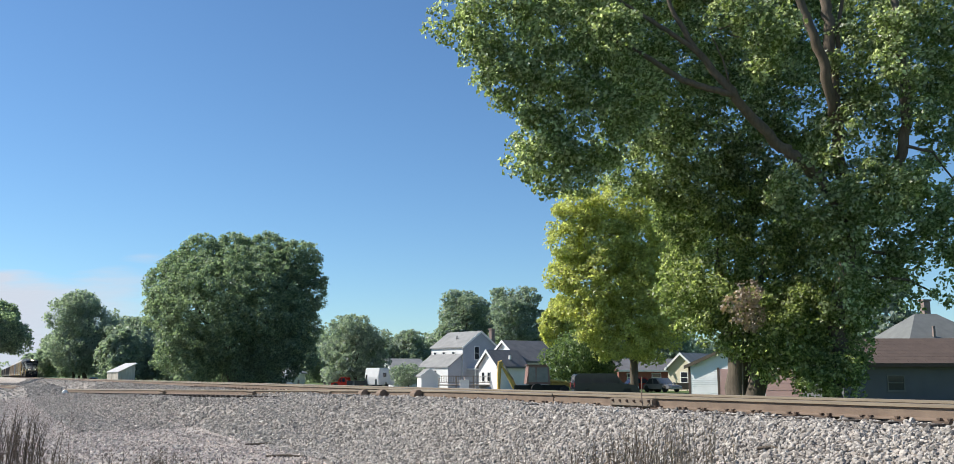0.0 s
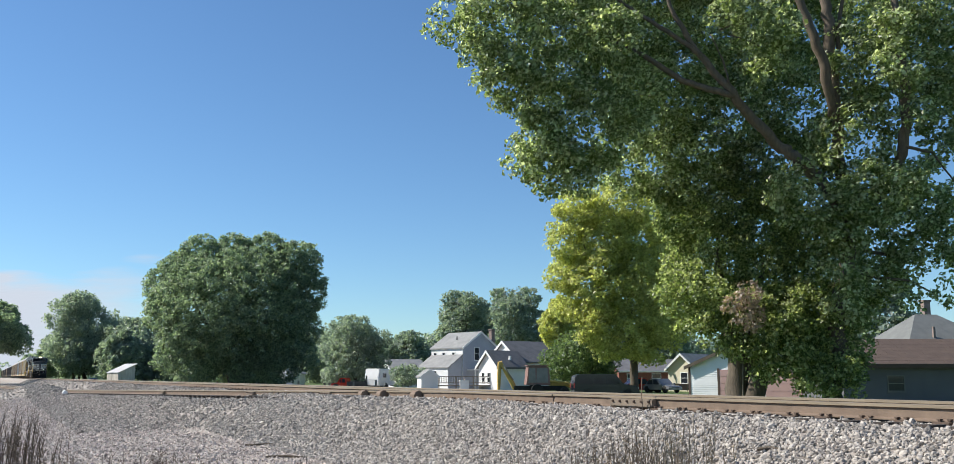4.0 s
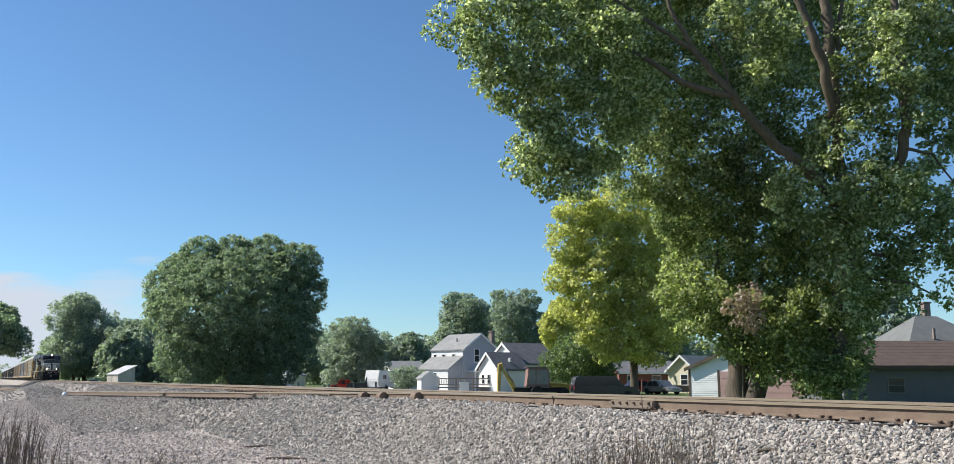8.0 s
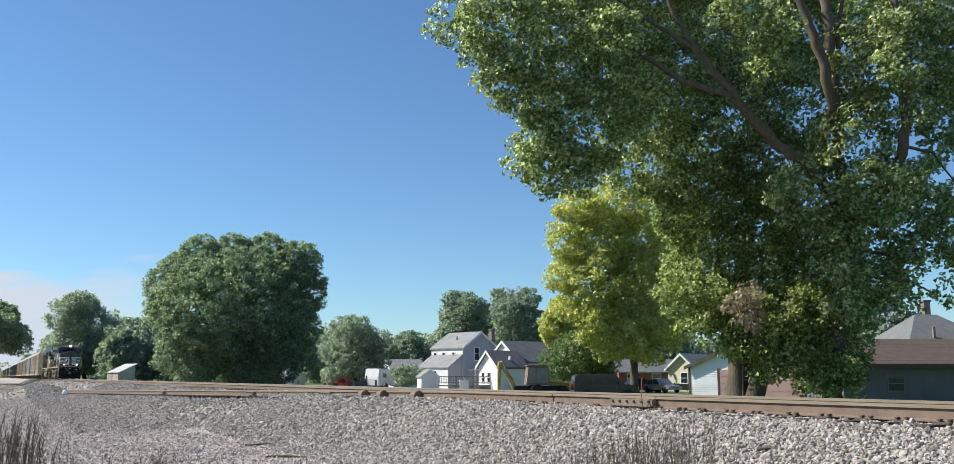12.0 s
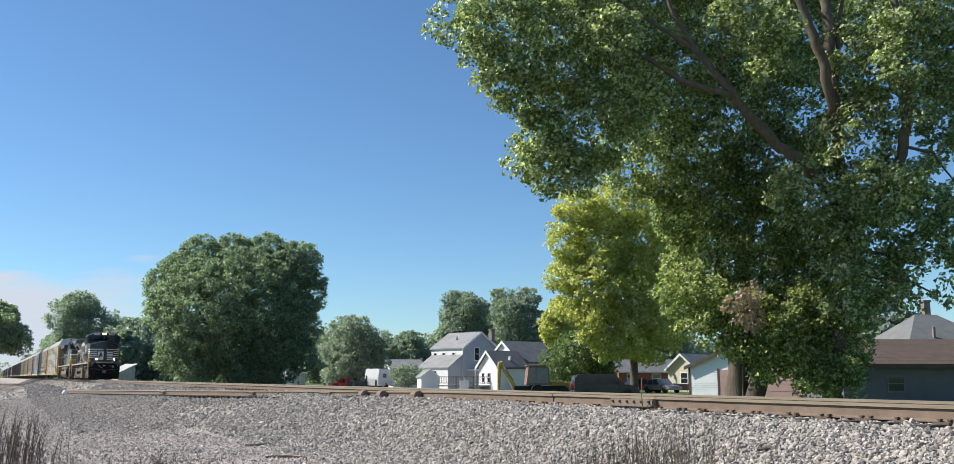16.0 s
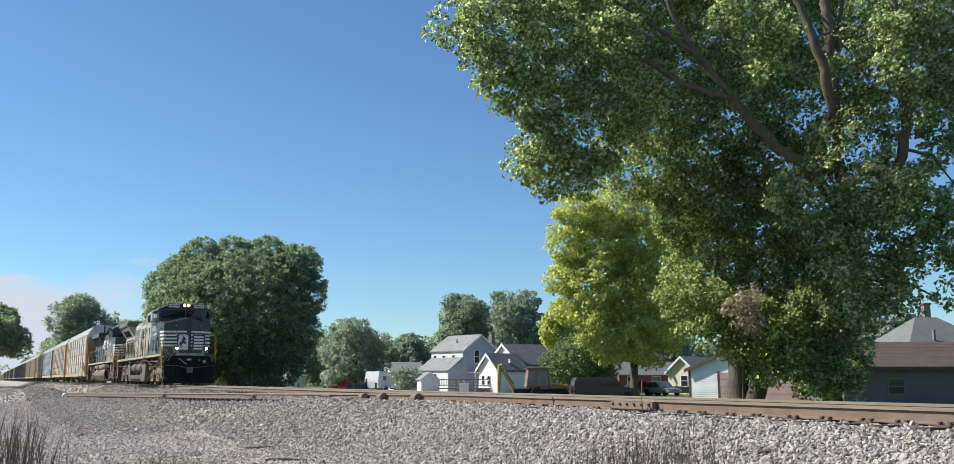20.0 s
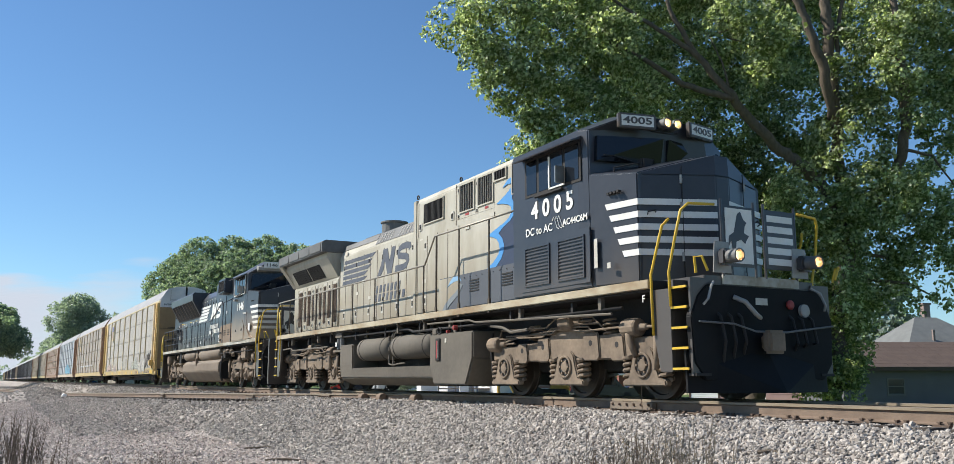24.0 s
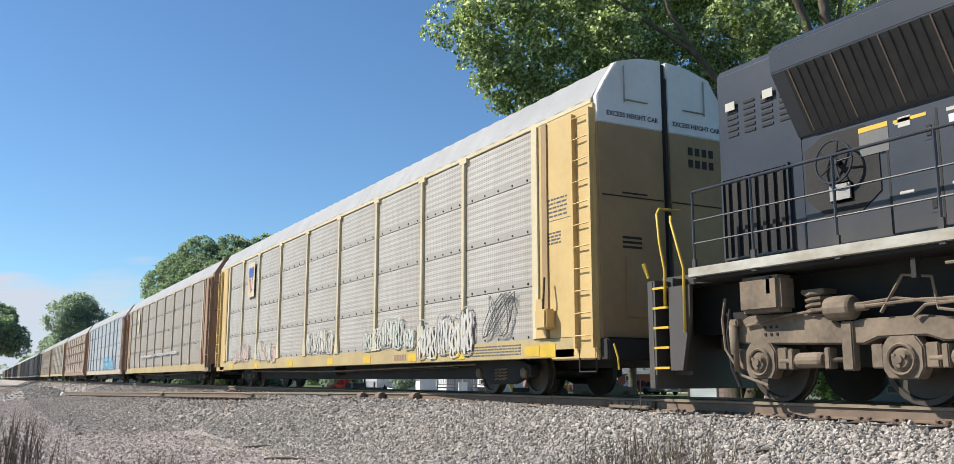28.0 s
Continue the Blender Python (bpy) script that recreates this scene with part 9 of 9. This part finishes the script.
part("boom", b, M["digger"], hoe)
part("boom", tube(B(), [(-2.66, 0.0, 2.78), (-2.86, 0.0, 2.74), (-2.92, 0.0, 1.6), (-2.95, 0.0, 0.35)], [0.12, 0.17, 0.16, 0.12], 6), M["digger"], hoe)
part("hydraulic_ram", tube(B(), [(-1.75, -0.2, 1.3), (-2.6, -0.14, 2.5)], 0.05, 8), M["steel"], hoe)
part("digging_bucket", prism(B(), [(-3.3, 0.05), (-2.7, 0.0), (-2.65, 0.35), (-3.0, 0.55), (-3.35, 0.4)], "y", -0.35, 0.35, 0.03), M["digger"], hoe)
part("loader_arm", tube(B(), [(1.0, -0.65, 1.25), (2.6, -0.65, 1.1), (3.6, -0.65, 0.45)], 0.09, 6), M["digger"], hoe)
part("loader_arm", tube(B(), [(1.0, 0.65, 1.25), (2.6, 0.65, 1.1), (3.6, 0.65, 0.45)], 0.09, 6), M["digger"], hoe)
part("loader_bucket", prism(B(), [(3.5, 0.05), (4.2, 0.05), (3.75, 0.3), (3.75, 0.7), (3.5, 0.75)], "y", -0.95, 0.95, 0.03), M["digger"], hoe)


# ---- fences, deck and posts ----
deck = thing("wooden_deck", "grey wooden deck with railings and steps", "deck", facing(-0.6, 104, 8, -0.06))
part("floor", box(B(), -4.0, 4.6, 0, 2.2, 0.5, 0.62), M["plank"], deck)
for x in (-4.0, -2.0, 0.0, 2.2, 4.5):
    part("post", box(B(), x - 0.06, x + 0.06, -0.02, 0.1, -0.1, 1.65), M["plank"], deck)
for z in (0.85, 1.55):
    part("rail", box(B(), -4.0, 4.5, 0.0, 0.06, z, z + 0.08), M["plank"], deck)
for i in range(42):
    x = -3.9 + i * 0.2
    if not -1.0 < x < 0.3:
        part("baluster", box(B(), x - 0.02, x + 0.02, 0.02, 0.05, 0.9, 1.55), M["plank"], deck)
for k in range(4):
    part("step", box(B(), -1.0 - k * 0.02, 0.3, -0.3 - k * 0.28, -0.02 - k * 0.28, 0.38 - k * 0.14, 0.43 - k * 0.14), M["plank"], deck)
part("stair_rail", tube(B(), [(-1.1, 0.0, 1.5), (-1.1, -1.3, 0.85)], 0.05, 6), M["plank"], deck)
part("stair_post", box(B(), -1.15, -1.05, -1.35, -1.25, -0.1, 0.9), M["plank"], deck)
lean2 = thing("garden_shed", "small pale garden shed beside the deck", "shed", facing(-5.6, 103, 20, -0.06))
gable_block(lean2, -1.0, 1.0, 0, 1.8, 1.6, 2.3, M["white"], M["slate"], 0.15)
tub = thing("storage_box", "white storage box by the deck steps", "box", facing(-1.6, 101.5, 5, -0.06))
part("body", box(B(), -0.5, 0.5, -0.3, 0.3, 0, 1.1, 0.03), M["trim"], tub)
part("lid", box(B(), -0.55, 0.55, -0.35, 0.35, 1.1, 1.18, 0.02), M["trim"], tub)

post_me = mesh_of(box(B(), -0.09, 0.09, -0.09, 0.09, 0, 1.15, 0.015), "timber_post", M["plank"])
for i, (px, h) in enumerate(((-21.6, 1), (-18.6, 1.05), (-15.9, 0.85), (-15.4, 0.85), (-12.9, 1.0), (-10.6, 1.1), (-24.4, 1), (-27.0, 1))):
    o = tagged(new("timber_post", post_me), "short weathered timber post along the yard edge", "post", "posts along the yard edge")
    o.matrix_basis = facing(px, 92.5, 0, -0.07) @ Matrix.Diagonal((1, 1, h, 1))
fence = thing("snow_fence", "orange plastic fence along the porch", "fence", facing(23.2, 97, 0, -0.06))
for i in range(9):
    part("fence_post", box(B(), -2.4 + i * 0.6, -2.35 + i * 0.6, -0.03, 0.03, 0, 1.0), M["plank"], fence)
part("fence_net", box(B(), -2.4, 2.45, -0.01, 0.01, 0.15, 0.85), M["cabbrown"], fence)

pole = thing("street_light", "grey street light pole among the leaves", "street light", facing(12.6, 100, 0, -0.06))
part("pole", tube(B(), [(0, 0, 0), (0, 0, 8.1)], [0.12, 0.07], 8), M["tin"], pole)
part("arm", tube(B(), [(0, 0, 8.0), (0.8, 0, 8.25), (1.5, 0, 8.35)], 0.05, 6), M["tin"], pole)
part("lamp_head", box(B(), 1.4, 2.0, -0.12, 0.12, 8.28, 8.44, 0.04), M["trim"], pole)

road = B()
vs = [road.verts.new(spot(r, a, -0.045)) for r, a in ((-80, 84), (90, 62), (90, 67.5), (-80, 90))]
road.faces.new(vs)
tagged(new("side_street", mesh_of(road, "side_street", M["asphalt"])), "narrow asphalt side street beyond the line", "road", kind="structure")
drive = B()
vs = [drive.verts.new(spot(r, a, -0.05)) for r, a in ((-45, 93), (3, 91), (3, 118), (-45, 135))]
drive.faces.new(vs)
tagged(new("gravel_yard", mesh_of(drive, "gravel_yard", M["concrete"])), "pale worn gravel yard", "yard", kind="structure")


# ---- weeds and litter in the foreground ----
def weeds(name, label, spots, seed, material, low=0.35, high=0.9, lean=0.16, twigs=3):
    rng = random.Random(seed)
    b = B()
    for x, y in spots:
        h = rng.uniform(low, high)
        z = height(x, y) - 0.03
        dx, dy = rng.uniform(-lean, lean) * h, rng.uniform(-lean, lean) * h
        p = [(x, y, z), (x + dx * 0.3, y + dy * 0.3, z + h * 0.5), (x + dx, y + dy, z + h)]
        tube(b, p, [0.006, 0.0045, 0.002], 3, False)
        for k in range(twigs):
            f = rng.uniform(0.35, 0.95)
            q = Vector(p[0]).lerp(Vector(p[2]), f)
            e = q + Vector((rng.uniform(-0.1, 0.1), rng.uniform(-0.1, 0.1), rng.uniform(0.03, 0.14)))
            tube(b, [q, e], [0.003, 0.0015], 3, False)
            if rng.random() < 0.7:
                s = rng.uniform(0.003, 0.0065)
                box(b, e.x - s, e.x + s, e.y - s, e.y + s, e.z - s, e.z + s * 2)
    return tagged(new(name, mesh_of(b, name, material)), label, "weeds", kind="stuff")


def patch(n, centre, rx, ry, seed):
    rng = random.Random(seed)
    return [(centre[0] + rng.gauss(0, rx), centre[1] + rng.gauss(0, ry)) for _ in range(n)]


def seen_from(right, ahead):
    p = spot(right, ahead)
    return (p.x, p.y)


weeds("dry_weeds", "tall dry brown weed stalks on the gravel", patch(240, seen_from(-7.35, 13.6), 0.25, 0.4, 1), 1, M["weed"], 0.45, 1.12)
weeds("dry_weeds", "tall dry brown weed stalks on the gravel", patch(46, seen_from(-6.0, 13.2), 0.5, 0.4, 2), 2, M["weed"], 0.15, 0.5)
weeds("dry_weeds", "sparse dry weed stalks on the gravel", patch(60, seen_from(-4.4, 12.6), 0.7, 0.3, 3), 3, M["weed"], 0.12, 0.5)
weeds("dry_weeds", "dry brown weed stalks at the foot of the bank", patch(100, seen_from(1.35, 8.6), 0.3, 0.3, 4), 4, M["weed"], 0.6, 1.08)
weeds("dry_weeds", "dry brown weed stalks at the foot of the bank", patch(105, seen_from(1.85, 8.8), 0.26, 0.26, 5), 5, M["tanweed"], 0.6, 1.12)
weeds("dry_weeds", "sparse dry stalks on the bank", patch(26, seen_from(0.7, 9.6), 0.35, 0.3, 6), 6, M["weed"], 0.4, 0.8)
weeds("dry_weeds", "sparse dry stalks on the bank", patch(22, seen_from(-0.6, 11.2), 0.9, 0.6, 7), 7, M["weed"], 0.15, 0.5)
weeds("dry_weeds", "sparse low dry weeds on the gravel lot", patch(120, seen_from(-3.4, 11.4), 1.3, 0.5, 9), 9, M["weed"], 0.1, 0.42)
weeds("green_weeds", "thin olive weeds at the foot of the bank", patch(14, seen_from(1.2, 8.7), 0.4, 0.3, 8), 8, M["greenweed"], 0.5, 0.85)
for i, (r, a, long, turn) in enumerate(((-4.7, 20.0, 0.9, 10), (-3.2, 24, 0.9, 60), (-3.6, 17, 0.8, -5), (0.0, 12.2, 0.7, 20), (3.2, 9.9, 0.3, -30))):
    st = thing("stick", "broken dark stick lying on the gravel", "stick", None, "sticks on the gravel")
    x, y = seen_from(r, a)
    st.matrix_basis = pose(x, y, height(x, y) + 0.02, 0, 0, 60 + turn)
    part("shaft", tube(B(), [(-long / 2, 0, 0), (0, 0.03, 0.015), (long / 2, -0.02, 0.0)], [0.022, 0.026, 0.014], 6), M["bark"], st)
rock = thing("stone", "pale white stone beside the siding", "stone", None)
rx, ry = -61.5, siding_near(61.5) - 0.9
rock.matrix_basis = pose(rx, ry, height(rx, ry) + 0.1)
rb = B()
bmesh.ops.create_icosphere(rb, subdivisions=2, radius=0.16)
for vv in rb.verts:
    vv.co *= 1 + 0.25 * noise.noise(vv.co * 9)
part("lump", rb, M["trim"], rock)

# ---- bank of fair weather cloud low over the line ----
cm = bpy.data.materials.new("cloud")
cm.use_nodes = True
cn, cl = cm.node_tree.nodes, cm.node_tree.links
cn.remove(cn["Principled BSDF"])
em, tr, mx, nz, tcx = cn.new("ShaderNodeEmission"), cn.new("ShaderNodeBsdfTransparent"), cn.new("ShaderNodeMixShader"), cn.new("ShaderNodeTexNoise"), cn.new("ShaderNodeTexCoord")
em.inputs[0].default_value, em.inputs[1].default_value = (0.76, 0.83, 0.95, 1), 0.62
sp, fall, mr, mul = cn.new("ShaderNodeSeparateXYZ"), cn.new("ShaderNodeMapRange"), cn.new("ShaderNodeMapRange"), cn.new("ShaderNodeMath")
mul.operation = "MULTIPLY"
nz.inputs["Scale"].default_value, nz.inputs["Detail"].default_value = 3.2, 6
mp2 = cn.new("ShaderNodeMapping")
mp2.inputs["Scale"].default_value = (0.8, 1, 2.0)
cl.new(tcx.outputs["Generated"], mp2.inputs[0]), cl.new(mp2.outputs[0], nz.inputs["Vector"]), cl.new(tcx.outputs["Generated"], sp.inputs[0])
edge_n = cn.new("ShaderNodeMath")
edge_n.operation = "MULTIPLY_ADD"
edge_n.inputs[1].default_value, edge_n.inputs[2].default_value = 0.75, -0.36
cl.new(nz.outputs[0], edge_n.inputs[0])
addn = cn.new("ShaderNodeMath")
addn.operation = "ADD"
cl.new(sp.outputs[2], addn.inputs[0]), cl.new(edge_n.outputs[0], addn.inputs[1])
fall.inputs[1].default_value, fall.inputs[2].default_value, fall.inputs[3].default_value, fall.inputs[4].default_value = 0.60, 0.76, 0.92, 0.0
cl.new(addn.outputs[0], fall.inputs[0])
side_n = cn.new("ShaderNodeMath")
side_n.operation = "ADD"
cl.new(sp.outputs[0], side_n.inputs[0]), cl.new(edge_n.outputs[0], side_n.inputs[1])
mr.inputs[1].default_value, mr.inputs[2].default_value, mr.inputs[3].default_value, mr.inputs[4].default_value = 0.38, 0.80, 1.0, 0.0
cl.new(side_n.outputs[0], mr.inputs[0])
cl.new(fall.outputs[0], mul.inputs[0]), cl.new(mr.outputs[0], mul.inputs[1])
cl.new(mul.outputs[0], mx.inputs[0]), cl.new(tr.outputs[0], mx.inputs[1]), cl.new(em.outputs[0], mx.inputs[2]), cl.new(mx.outputs[0], cn["Material Output"].inputs[0])
cloud = tagged(new("cloud_backdrop", mesh_of(prism(B(), [(-1700, 2600), (-760, 2600), (-760, 2610), (-1700, 2610)], "z", -20, 420), "cloud_backdrop", cm)), "white bank of cloud near the horizon", "cloud", kind="structure")
cloud.matrix_basis = pose(0, 0, 0, 0, 0, 90 - TURN)


# ---- what moves ----
ROLLING = LOCO_WHEELS + w1 + w2


def motions():
    times = [0, 0.1] + list(range(1, 28)) + [27.9, 28]
    for t, x24 in CARS:
        walk(t, [(s, pose(x24 + SPEED * (s - 24), TRACK, RAIL)) for s in times])
    # wheels roll without slipping
    for w, x, r in ROLLING:
        gap = 2 if r > 0.5 else 1
        walk(w, [(k / FPS, pose(x, 0, r, 0, math.degrees(k / FPS * SPEED / r) % 360, 0)) for k in range(0, 28 * FPS + 1, gap)])


motions()
